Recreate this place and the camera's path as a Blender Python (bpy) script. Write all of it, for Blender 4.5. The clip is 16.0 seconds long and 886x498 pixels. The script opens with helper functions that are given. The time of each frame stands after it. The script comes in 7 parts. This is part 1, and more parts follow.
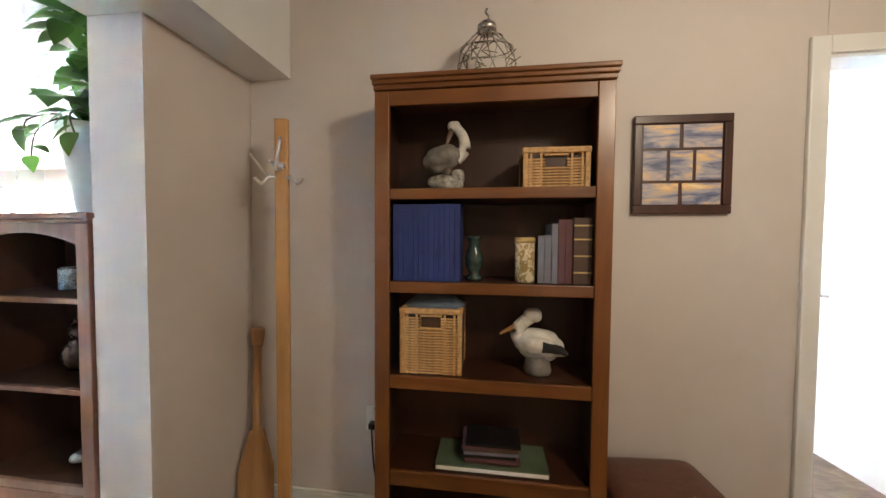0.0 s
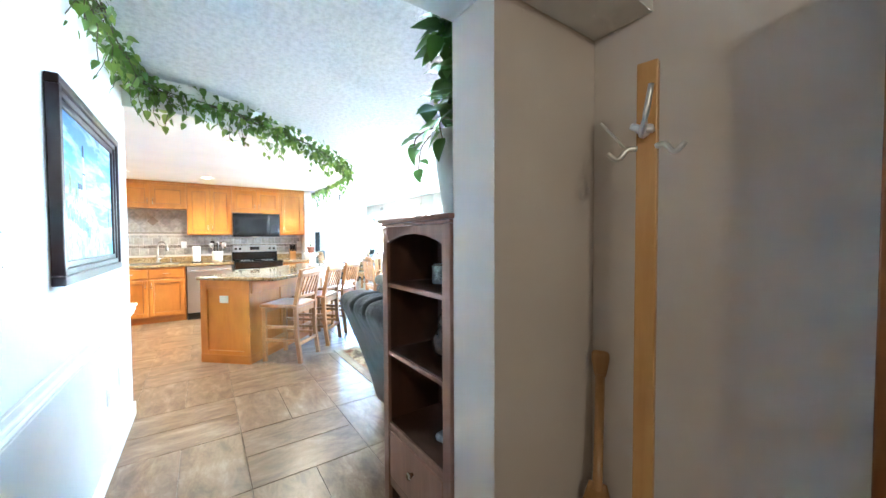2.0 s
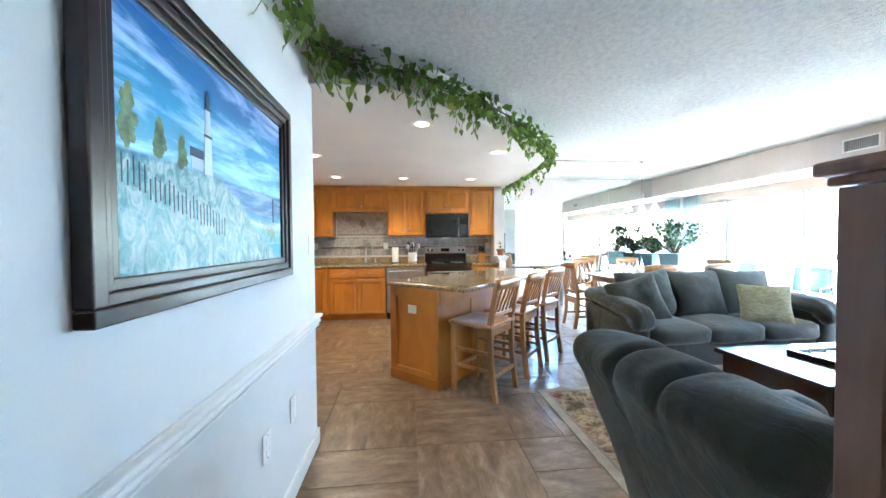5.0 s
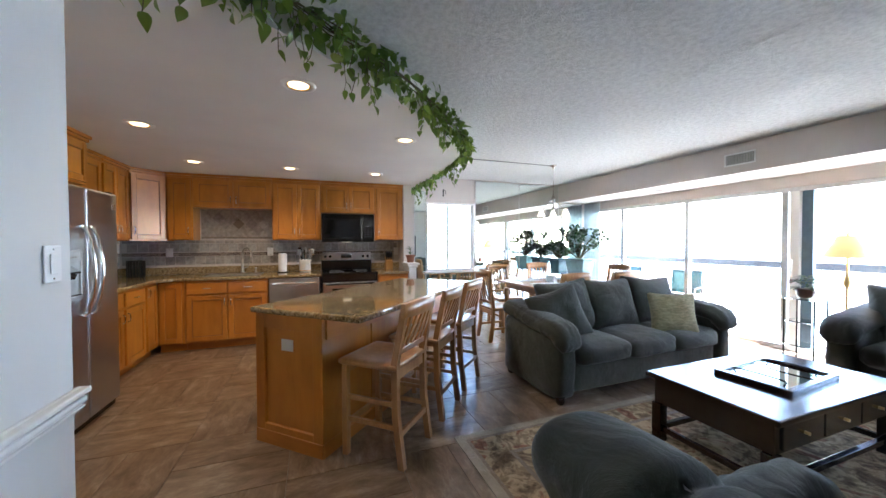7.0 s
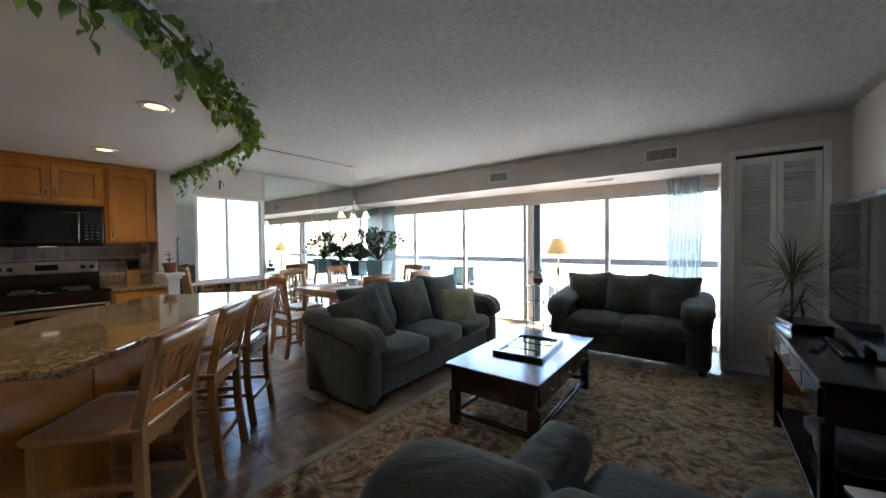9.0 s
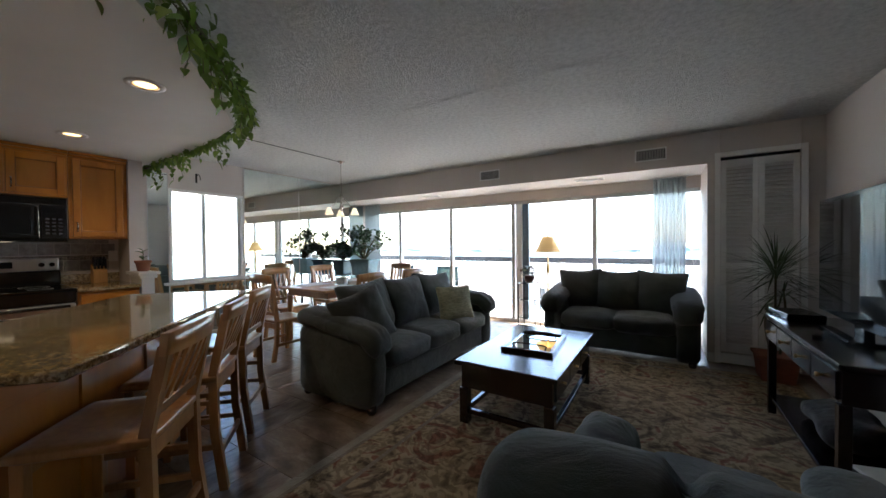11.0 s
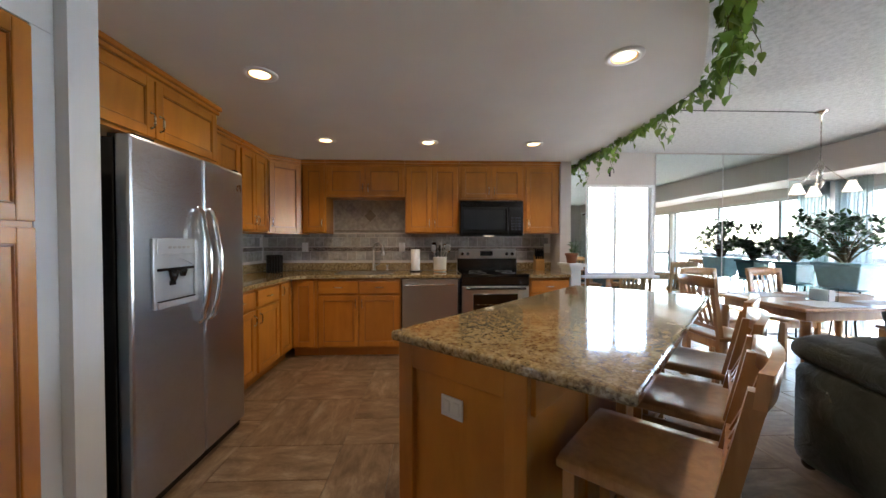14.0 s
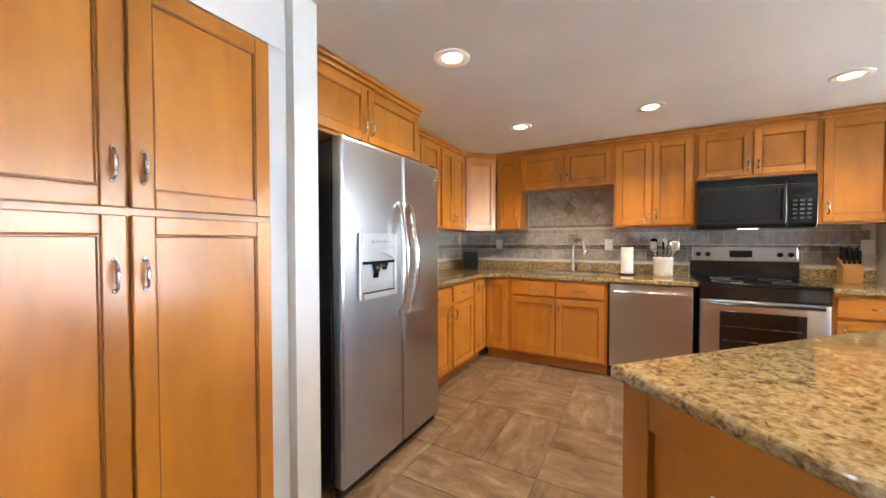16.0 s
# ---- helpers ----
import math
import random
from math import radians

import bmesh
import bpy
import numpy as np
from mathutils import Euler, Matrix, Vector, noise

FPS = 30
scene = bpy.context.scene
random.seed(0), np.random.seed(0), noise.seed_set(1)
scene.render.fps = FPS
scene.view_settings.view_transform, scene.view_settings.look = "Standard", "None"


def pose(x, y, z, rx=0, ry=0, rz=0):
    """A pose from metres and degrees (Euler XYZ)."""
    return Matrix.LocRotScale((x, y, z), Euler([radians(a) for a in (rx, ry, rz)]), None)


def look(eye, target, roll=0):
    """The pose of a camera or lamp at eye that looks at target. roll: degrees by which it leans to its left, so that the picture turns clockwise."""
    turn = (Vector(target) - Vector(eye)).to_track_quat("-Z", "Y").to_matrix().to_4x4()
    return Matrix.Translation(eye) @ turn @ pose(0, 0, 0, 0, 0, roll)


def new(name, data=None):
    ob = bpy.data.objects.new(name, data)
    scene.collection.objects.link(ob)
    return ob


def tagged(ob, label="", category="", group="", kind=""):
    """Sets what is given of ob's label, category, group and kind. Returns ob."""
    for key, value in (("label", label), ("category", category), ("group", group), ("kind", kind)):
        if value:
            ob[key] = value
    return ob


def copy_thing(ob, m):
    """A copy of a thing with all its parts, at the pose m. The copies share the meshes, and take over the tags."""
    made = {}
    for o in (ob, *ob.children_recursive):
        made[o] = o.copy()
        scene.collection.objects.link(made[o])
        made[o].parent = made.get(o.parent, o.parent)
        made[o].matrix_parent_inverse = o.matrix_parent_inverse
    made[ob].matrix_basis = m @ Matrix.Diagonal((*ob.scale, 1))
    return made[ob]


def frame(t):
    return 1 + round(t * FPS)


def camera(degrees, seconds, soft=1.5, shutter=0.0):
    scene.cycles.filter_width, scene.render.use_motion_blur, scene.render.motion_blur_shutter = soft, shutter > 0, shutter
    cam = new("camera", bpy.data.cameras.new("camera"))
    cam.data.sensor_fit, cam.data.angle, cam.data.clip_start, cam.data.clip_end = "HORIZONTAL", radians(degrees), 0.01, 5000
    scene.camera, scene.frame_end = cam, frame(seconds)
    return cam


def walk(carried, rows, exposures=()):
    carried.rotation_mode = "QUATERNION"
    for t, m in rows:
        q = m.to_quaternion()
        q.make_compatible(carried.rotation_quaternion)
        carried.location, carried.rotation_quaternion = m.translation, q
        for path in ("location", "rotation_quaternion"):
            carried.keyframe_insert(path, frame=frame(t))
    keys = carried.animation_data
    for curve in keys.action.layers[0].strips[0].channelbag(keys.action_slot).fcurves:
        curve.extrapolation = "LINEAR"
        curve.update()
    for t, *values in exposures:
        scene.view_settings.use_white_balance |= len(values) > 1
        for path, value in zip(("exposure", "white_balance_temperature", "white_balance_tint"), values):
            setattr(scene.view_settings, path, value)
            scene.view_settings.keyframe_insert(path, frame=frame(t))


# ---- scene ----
cam = camera(103.9, 16.0)
PATH = [
    (0, (0.056, 0.157, 1.32), (-0.212, 2.138, 1.25), 0.4),
    (0.5, (-0.048, 0.241, 1.34), (-0.724, 2.12, 1.227), -0.1),
    (1, (-0.14, 0.315, 1.313), (-1.191, 2.016, 1.244), -0.0),
    (1.5, (-0.233, 0.366, 1.32), (-1.597, 1.827, 1.253), -0.3),
    (2, (-0.313, 0.452, 1.305), (-1.956, 1.59, 1.244), -0.3),
    (2.5, (-0.443, 0.504, 1.296), (-2.252, 1.355, 1.228), -0.6),
    (3, (-0.61, 0.546, 1.291), (-2.514, 1.155, 1.232), -0.4),
    (3.5, (-0.809, 0.546, 1.29), (-2.768, 0.948, 1.233), -0.5),
    (4, (-1.042, 0.552, 1.284), (-3.026, 0.793, 1.231), -0.6),
    (4.2, (-1.113, 0.566, 1.274), (-3.103, 0.755, 1.23), -0.5),
    (6.3, (-2.004, 0.662, 1.334), (-3.973, 1.009, 1.286), -0.2),
    (6.5, (-2.053, 0.703, 1.336), (-4.004, 1.139, 1.294), -0.3),
    (7, (-2.15, 0.797, 1.346), (-4.025, 1.492, 1.307), -0.2),
    (7.5, (-2.219, 0.836, 1.349), (-3.958, 1.822, 1.316), -0.3),
    (8, (-2.271, 0.859, 1.355), (-3.825, 2.118, 1.321), -0.3),
    (8.5, (-2.32, 0.869, 1.358), (-3.666, 2.348, 1.323), -0.4),
    (8.7, (-2.328, 0.874, 1.358), (-3.611, 2.407, 1.321), -0.5),
    (10.8, (-2.531, 0.793, 1.277), (-3.538, 2.52, 1.257), -0.7),
    (11, (-2.598, 0.769, 1.297), (-3.673, 2.456, 1.271), -0.5),
    (11.5, (-2.717, 0.732, 1.283), (-4.059, 2.214, 1.259), -0.3),
    (12, (-2.83, 0.755, 1.296), (-4.438, 1.944, 1.262), 0.1),
    (12.5, (-2.966, 0.751, 1.263), (-4.761, 1.632, 1.23), -0.0),
    (13, (-3.113, 0.668, 1.244), (-5.013, 1.29, 1.211), 0.0),
    (13.5, (-3.258, 0.617, 1.259), (-5.226, 0.971, 1.227), -0.0),
    (14, (-3.377, 0.545, 1.275), (-5.375, 0.618, 1.238), -0.0),
    (14.5, (-3.468, 0.512, 1.266), (-5.457, 0.303, 1.231), -0.2),
    (15, (-3.579, 0.488, 1.271), (-5.512, -0.021, 1.228), -0.3),
    (15.5, (-3.673, 0.473, 1.274), (-5.516, -0.303, 1.223), -0.1),
    (16, (-3.754, 0.445, 1.25), (-5.499, -0.531, 1.208), -0.1),
]
EXPOSURES = [(0, 7.6, 5700, 8), (0.5, 8.0, 5750, 8), (1.5, 7.58, 5150, 2), (2.5, 7.05, 5200, 0), (3.5, 6.6, 5350, 0), (4.2, 6.4, 5400, 0), (6.5, 5.2, 5600, 8), (7.5, 4.75, 5850, 10), (8.5, 4.12, 6100, 10), (11, 3.5, 6250, 10), (11.5, 3.28, 6250, 10), (12.5, 3.25, 6200, 10), (13.5, 4.2, 6100, 10), (14.5, 4.8, 6100, 10), (15, 5.18, 6150, 10), (16, 5.97, 6200, 10)]
walk(cam, [(t, look(eye, target, roll)) for t, eye, target, roll in PATH], EXPOSURES)

# world: hazy bright sky, sun behind the building
world = bpy.data.worlds.new("World")
scene.world = world
world.use_nodes = True
wn = world.node_tree
sky = wn.nodes.new("ShaderNodeTexSky")
sky.sky_type = "NISHITA"
sky.sun_disc = False
sky.sun_elevation = radians(54)
sky.sun_rotation = radians(63)
sky.dust_density = 1.5
sky.air_density = 1.0
bg = wn.nodes["Background"]
bg.inputs[1].default_value = 0.15
wn.links.new(sky.outputs[0], bg.inputs[0])

sun_data = bpy.data.lights.new("sun", "SUN")
sun_data.energy, sun_data.angle, sun_data.color = 4.5, radians(0.5), (1, 0.95, 0.88)
sun = new("sun", sun_data)
sun.matrix_world = look((18, 9, 28.5), (0, 0, 0))


def lamp(name, kind, at, watts, colour, size=0.1, aim=None, spot=120):
    d = bpy.data.lights.new(name, kind)
    d.energy, d.color = watts, colour
    if kind == "AREA":
        d.size = size
    else:
        d.shadow_soft_size = size
    if kind == "SPOT":
        d.spot_size, d.spot_blend = radians(spot), 0.6
    ob = new(name, d)
    ob.matrix_world = look(at, aim) if aim else pose(*at)
    return ob


WARM = (1.0, 0.80, 0.55)
CAN_LIGHTS = [(-4.34, 0.72), (-5.46, -0.45), (-5.19, 1.57), (-6.77, -0.46), (-6.81, 0.525), (-6.83, 1.575)]
for cx, cy in CAN_LIGHTS:
    lamp("can_lamp", "SPOT", (cx, cy, 2.235), 0.92, WARM, 0.05, (cx, cy, 0), 140)
lamp("entry_lamp", "POINT", (1.0, 0.15, 2.2), 0.26, (1.0, 0.78, 0.52), 0.12)
lamp("shade_lamp", "POINT", (-4.06, 5.98, 1.33), 0.2, (1.0, 0.72, 0.42), 0.05)
# ---------- materials ----------
def mat(name, rough=0.5, metal=0.0):
    m = bpy.data.materials.new(name)
    m.use_nodes = True
    b = m.node_tree.nodes["Principled BSDF"]
    b.inputs["Roughness"].default_value = rough
    b.inputs["Metallic"].default_value = metal
    return m, m.node_tree, b


def coords(nt, scale=(1, 1, 1), space="Object", turn=(0, 0, 0)):
    tc = nt.nodes.new("ShaderNodeTexCoord")
    mp = nt.nodes.new("ShaderNodeMapping")
    mp.inputs["Scale"].default_value = scale
    mp.inputs["Rotation"].default_value = [radians(a) for a in turn]
    if space == "World":
        g = nt.nodes.new("ShaderNodeNewGeometry")
        nt.links.new(g.outputs["Position"], mp.inputs[0])
    else:
        nt.links.new(tc.outputs["Object"], mp.inputs[0])
    return mp.outputs[0]


def noise_tex(nt, vec, scale, detail=4, rough=0.55, dist=0.0):
    n = nt.nodes.new("ShaderNodeTexNoise")
    n.inputs["Scale"].default_value = scale
    n.inputs["Detail"].default_value = detail
    n.inputs["Roughness"].default_value = rough
    n.inputs["Distortion"].default_value = dist
    nt.links.new(vec, n.inputs["Vector"])
    return n.outputs["Fac"]


def ramp(nt, fac, stops):
    r = nt.nodes.new("ShaderNodeValToRGB")
    els = r.color_ramp.elements
    while len(els) < len(stops):
        els.new(0.5)
    for e, (p, c) in zip(els, stops):
        e.position, e.color = p, (*c, 1)
    nt.links.new(fac, r.inputs[0])
    return r.outputs[0]


def mix(nt, a, b, fac=0.5, mode="MIX"):
    m = nt.nodes.new("ShaderNodeMix")
    m.data_type, m.blend_type = "RGBA", mode
    for sock, v in ((m.inputs[0], fac), (m.inputs[6], a), (m.inputs[7], b)):
        if isinstance(v, (int, float)):
            sock.default_value = v
        elif isinstance(v, tuple):
            sock.default_value = (*v, 1)
        else:
            nt.links.new(v, sock)
    return m.outputs[2]


def bump(nt, b, height, strength=0.3, dist=0.01):
    n = nt.nodes.new("ShaderNodeBump")
    n.inputs["Strength"].default_value = strength
    n.inputs["Distance"].default_value = dist
    nt.links.new(height, n.inputs["Height"])
    nt.links.new(n.outputs[0], b.inputs["Normal"])


def rnd(nt):
    return nt.nodes.new("ShaderNodeObjectInfo").outputs["Random"]


def shade(col, k):
    return tuple(min(1, c * k) for c in col)


def paint(name, col, rough=0.6, relief=0.08, size=160, vary=0.06):
    m, nt, b = mat(name, rough)
    v = coords(nt, space="World")
    big = noise_tex(nt, v, 1.3, 3)
    nt.links.new(ramp(nt, big, [(0.3, shade(col, 1 - vary)), (0.7, shade(col, 1 + vary * 0.5))]), b.inputs["Base Color"])
    bump(nt, b, noise_tex(nt, v, size, 3), relief, 0.004)
    return m


def wood(name, dark, light, rough=0.35, grain=(30, 30, 2.2), coat=0.2, vary=0.25, rng=True):
    m, nt, b = mat(name, rough)
    v = coords(nt, grain)
    g = noise_tex(nt, v, 1.0, 6, 0.6, 0.6)
    c = ramp(nt, g, [(0.25, dark), (0.75, light)])
    blot = noise_tex(nt, coords(nt, (3, 3, 1.2)), 1.4, 3)
    c = mix(nt, c, ramp(nt, blot, [(0.3, (0.70, 0.66, 0.60)), (0.5, (0.90, 0.88, 0.85)), (0.7, (1, 1, 1))]), 0.85, "MULTIPLY")
    if rng:
        c = mix(nt, c, ramp(nt, rnd(nt), [(0.0, (1 - vary,) * 3), (1.0, (1, 1, 1))]), 1.0, "MULTIPLY")
    nt.links.new(c, b.inputs["Base Color"])
    b.inputs["Coat Weight"].default_value = coat
    b.inputs["Coat Roughness"].default_value = 0.2
    bump(nt, b, g, 0.06, 0.002)
    return m


def cloth(name, col, rough=0.9, weave=420, fold=9):
    m, nt, b = mat(name, rough)
    v = coords(nt)
    blot = noise_tex(nt, v, 5, 4)
    nt.links.new(ramp(nt, blot, [(0.3, shade(col, 0.72)), (0.7, shade(col, 1.2))]), b.inputs["Base Color"])
    b.inputs["Sheen Weight"].default_value = 0.25
    f = noise_tex(nt, v, fold, 5, 0.6, 1.2)
    w = noise_tex(nt, v, weave, 2)
    add = nt.nodes.new("ShaderNodeMath")
    add.operation = "MULTIPLY_ADD"
    add.inputs[1].default_value = 0.12
    nt.links.new(w, add.inputs[0])
    nt.links.new(f, add.inputs[2])
    bump(nt, b, add.outputs[0], 0.55, 0.03)
    return m


def metal(name, col, rough=0.3, brushed=None):
    m, nt, b = mat(name, rough, 1.0)
    b.inputs["Base Color"].default_value = (*col, 1)
    v = coords(nt, brushed or (1, 1, 1))
    n = noise_tex(nt, v, 60 if brushed else 25, 3)
    r = nt.nodes.new("ShaderNodeMapRange")
    r.inputs[3].default_value, r.inputs[4].default_value = rough * 0.75, rough * 1.3
    nt.links.new(n, r.inputs[0])
    nt.links.new(r.outputs[0], b.inputs["Roughness"])
    if brushed:
        bump(nt, b, n, 0.04, 0.001)
    return m


def plain(name, col, rough=0.5, metallic=0.0, vary=0.12, scale=14, coat=0.0):
    m, nt, b = mat(name, rough, metallic)
    n = noise_tex(nt, coords(nt), scale, 4)
    nt.links.new(ramp(nt, n, [(0.3, shade(col, 1 - vary)), (0.7, shade(col, 1 + vary))]), b.inputs["Base Color"])
    b.inputs["Coat Weight"].default_value = coat
    return m


def glow(name, col, power):
    m, nt, b = mat(name, 0.5)
    b.inputs["Base Color"].default_value = (*col, 1)
    b.inputs["Emission Color"].default_value = (*col, 1)
    b.inputs["Emission Strength"].default_value = power
    return m


def glass(name, tint=(1, 1, 1), rough=0.0):
    m, nt, b = mat(name, rough)
    b.inputs["Base Color"].default_value = (*tint, 1)
    b.inputs["Transmission Weight"].default_value = 1
    b.inputs["IOR"].default_value = 1.45
    return m


M_WHITE_WALL = paint("wall_paint_pale", (0.72, 0.73, 0.72))
M_BEIGE_WALL = paint("wall_paint_beige", (0.62, 0.565, 0.525))
M_TRIM = paint("white_trim", (0.82, 0.82, 0.80), 0.35, 0.03)
M_CEIL_SMOOTH = paint("ceiling_smooth", (0.74, 0.73, 0.71), 0.7, 0.04)
M_BLACK = plain("black_plastic", (0.009, 0.009, 0.010), 0.18, coat=0.1)
M_BLACK_GLOSS = plain("black_glass", (0.005, 0.005, 0.006), 0.06, coat=0.1)
M_SCREEN = plain("dark_screen", (0.006, 0.006, 0.007), 0.04, coat=0.4)
M_RECESS = plain("recess_silver", (0.50, 0.52, 0.54), 0.35, 0.5, vary=0.05)
M_STEEL = metal("brushed_steel", (0.48, 0.50, 0.54), 0.28, (1, 1, 90))
M_STEEL_H = metal("brushed_steel_level", (0.50, 0.48, 0.46), 0.30, (90, 90, 1))
M_CHROME = metal("chrome", (0.75, 0.74, 0.72), 0.12)
M_NICKEL = metal("nickel", (0.46, 0.43, 0.39), 0.26)
M_MAPLE = wood("maple_honey", (0.50, 0.172, 0.016), (0.66, 0.262, 0.030), 0.30, (7, 7, 1.6), 0.5, 0.20)
M_MAPLE_H = wood("maple_honey_level", (0.48, 0.164, 0.016), (0.65, 0.256, 0.030), 0.30, (1.6, 1.6, 14), 0.35, 0.18)
M_BEAD = wood("maple_glazed_bead", (0.31, 0.108, 0.015), (0.44, 0.166, 0.026), 0.28, (16, 16, 1.3), 0.2)
M_OAK = wood("stool_wood", (0.36, 0.155, 0.045), (0.56, 0.285, 0.10), 0.3, (24, 24, 2.5), 0.3)
M_CHERRY = wood("cherry_wood", (0.125, 0.041, 0.007), (0.26, 0.100, 0.020), 0.35, (18, 18, 1.4), 0.2)
M_CHERRY_H = wood("cherry_wood_level", (0.125, 0.041, 0.007), (0.26, 0.100, 0.020), 0.35, (1.4, 18, 18), 0.2)
# Cherry copy with the shade inside cases and baskets put into its colour.
M_CHERRY_SHADED = wood("cherry_shaded", (0.034, 0.0105, 0.003), (0.066, 0.021, 0.006), 0.5, (14, 14, 1.5), 0.05)
M_BROWNCASE = wood("walnut_washed", (0.20, 0.098, 0.064), (0.33, 0.178, 0.124), 0.45, (20, 20, 1.5), 0.1)
# Walnut copy darkened to carry the shade inside the small bookcase.
M_BROWN_SHADED = wood("walnut_shaded", (0.062, 0.025, 0.014), (0.11, 0.046, 0.026), 0.5, (14, 14, 1.5), 0.05)
M_ESPRESSO = wood("espresso_wood", (0.012, 0.005, 0.004), (0.035, 0.014, 0.010), 0.18, (2, 16, 16), 0.6)
M_ESPRESSO_SATIN = wood("espresso_satin", (0.008, 0.003, 0.002), (0.020, 0.008, 0.006), 0.22, (16, 2, 16), 0.15)
M_MAHOG_FRAME = wood("dark_frame_wood", (0.014, 0.005, 0.006), (0.034, 0.013, 0.015), 0.35, (16, 16, 3), 0.1)
M_PHOTO_FRAME = wood("dark_red_frame", (0.045, 0.014, 0.008), (0.095, 0.032, 0.018), 0.35, (16, 16, 3), 0.2)
M_HOOK = metal("brushed_nickel_bright", (0.86, 0.85, 0.83), 0.42)
M_PINE = wood("pine", (0.50, 0.25, 0.07), (0.68, 0.39, 0.13), 0.4, (26, 26, 1.6), 0.2)
M_PADDLE = wood("paddle_wood", (0.42, 0.22, 0.08), (0.60, 0.36, 0.15), 0.35, (26, 26, 1.6), 0.3)
M_SOFA = cloth("sofa_cloth", (0.050, 0.056, 0.046), fold=7)
M_RECLINER = cloth("recliner_cloth", (0.042, 0.051, 0.044), fold=6)
M_PILLOW = wood("pillow_weave", (0.20, 0.20, 0.11), (0.55, 0.52, 0.36), 0.9, (22, 22, 75), 0.0, 0.0, False)
M_WICKER = plain("wicker", (0.50, 0.30, 0.12), 0.6, vary=0.3, scale=60)
M_LEAF = plain("leaf_green", (0.075, 0.16, 0.025), 0.35, vary=0.5, scale=9, coat=0.15)
M_LEAF_DARK = plain("leaf_dark", (0.038, 0.088, 0.030), 0.32, vary=0.4, scale=9)
M_DRACAENA = plain("leaf_grey_green", (0.075, 0.11, 0.05), 0.45, vary=0.4, scale=9)
# Pale grey-blue tint paints distance haze over the wooded hills.
M_HILL = plain("hazy_hill", (0.34, 0.38, 0.40), 0.9, vary=0.1, scale=0.02)
M_STEM = plain("stem", (0.10, 0.085, 0.04), 0.7)
M_TERRA = plain("terracotta", (0.24, 0.085, 0.042), 0.75)
M_POT_TEAL = plain("teal_pot", (0.05, 0.14, 0.17), 0.4)
M_POT_BLUE = plain("pale_blue_pot", (0.24, 0.40, 0.44), 0.4)
M_POT_WHITE = plain("white_pot", (0.62, 0.66, 0.64), 0.45, vary=0.05)
M_SLING = plain("sling_teal", (0.016, 0.048, 0.046), 0.8)
M_CERAMIC = plain("ceramic_white", (0.75, 0.74, 0.70), 0.25, vary=0.05, coat=0.4)
M_SHADE = glow("lamp_shade", (0.95, 0.62, 0.26), 0.032)
M_BULB = glow("lamp_lens", (1.0, 0.66, 0.30), 0.32)
M_BULB_SMALL = glow("glass_shade_lit", (1.0, 0.82, 0.55), 0.10)
M_GLASS = glass("window_glass")
M_GLASS_T = glass("table_glass", (0.9, 0.97, 0.95))
M_MIRROR = metal("mirror_glass", (0.80, 0.87, 0.85), 0.02)
M_BRASS = metal("brass", (0.60, 0.40, 0.16), 0.3)
M_IRON = plain("iron", (0.02, 0.02, 0.02), 0.5, 0.6)
M_VENT = plain("vent_grey", (0.40, 0.39, 0.37), 0.5)
M_RAIL = plain("railing_grey", (0.035, 0.040, 0.048), 0.5)
M_FRAME_ALU = plain("window_frame_alu", (0.62, 0.63, 0.63), 0.4, 0.1)
M_FRAME_BLUE = plain("door_post_blue", (0.09, 0.14, 0.19), 0.5)
M_PAPER = plain("paper_white", (0.8, 0.79, 0.76), 0.8, vary=0.04)
M_LEATHER = plain("brown_leather", (0.10, 0.035, 0.02), 0.35, vary=0.2, scale=40)
M_BALCONY = paint("balcony_concrete", (0.45, 0.45, 0.43), 0.8, 0.2, 40)
M_SAND = paint("sand_ground", (0.42, 0.38, 0.31), 0.9, 0.2, 3)
M_WATER = plain("bay_water", (0.10, 0.17, 0.2), 0.15, vary=0.3, scale=0.05)
M_SIDING = paint("house_siding", (0.55, 0.53, 0.5), 0.8)
M_ROOF = plain("house_roof", (0.18, 0.17, 0.17), 0.9)
M_WINDOW_DARK = plain("house_window", (0.05, 0.06, 0.07), 0.2)
M_SWITCH = plain("switch_white", (0.8, 0.8, 0.79), 0.35, vary=0.02)

# textured ceiling; hollows are coloured darker, painting in the relief's shade
M_CEIL, nt, b = mat("ceiling_popcorn", 0.85)
v = coords(nt, space="World")
pop = noise_tex(nt, v, 26, 6, 0.75)
nt.links.new(ramp(nt, pop, [(0.38, (0.67, 0.67, 0.66)), (0.58, (0.83, 0.83, 0.82))]), b.inputs["Base Color"])
bump(nt, b, pop, 1.0, 0.08)

# floor tile: brushed stone with streaks
M_TILE, nt, b = mat("stone_tile", 0.30)
g = nt.nodes.new("ShaderNodeTexCoord")
oi = nt.nodes.new("ShaderNodeObjectInfo")
off = nt.nodes.new("ShaderNodeVectorMath")
off.operation = "MULTIPLY_ADD"
nt.links.new(oi.outputs["Random"], off.inputs[0])
off.inputs[1].default_value = (17, 9, 0)
nt.links.new(g.outputs["Object"], off.inputs[2])
mp = nt.nodes.new("ShaderNodeMapping")
mp.inputs["Scale"].default_value = (1.5, 3.6, 1)
nt.links.new(off.outputs[0], mp.inputs[0])
streak = noise_tex(nt, mp.outputs[0], 2.6, 8, 0.72, 0.35)
c = ramp(nt, streak, [(0.36, (0.135, 0.080, 0.044)), (0.46, (0.205, 0.133, 0.079)), (0.55, (0.265, 0.182, 0.116)), (0.67, (0.39, 0.300, 0.215))])
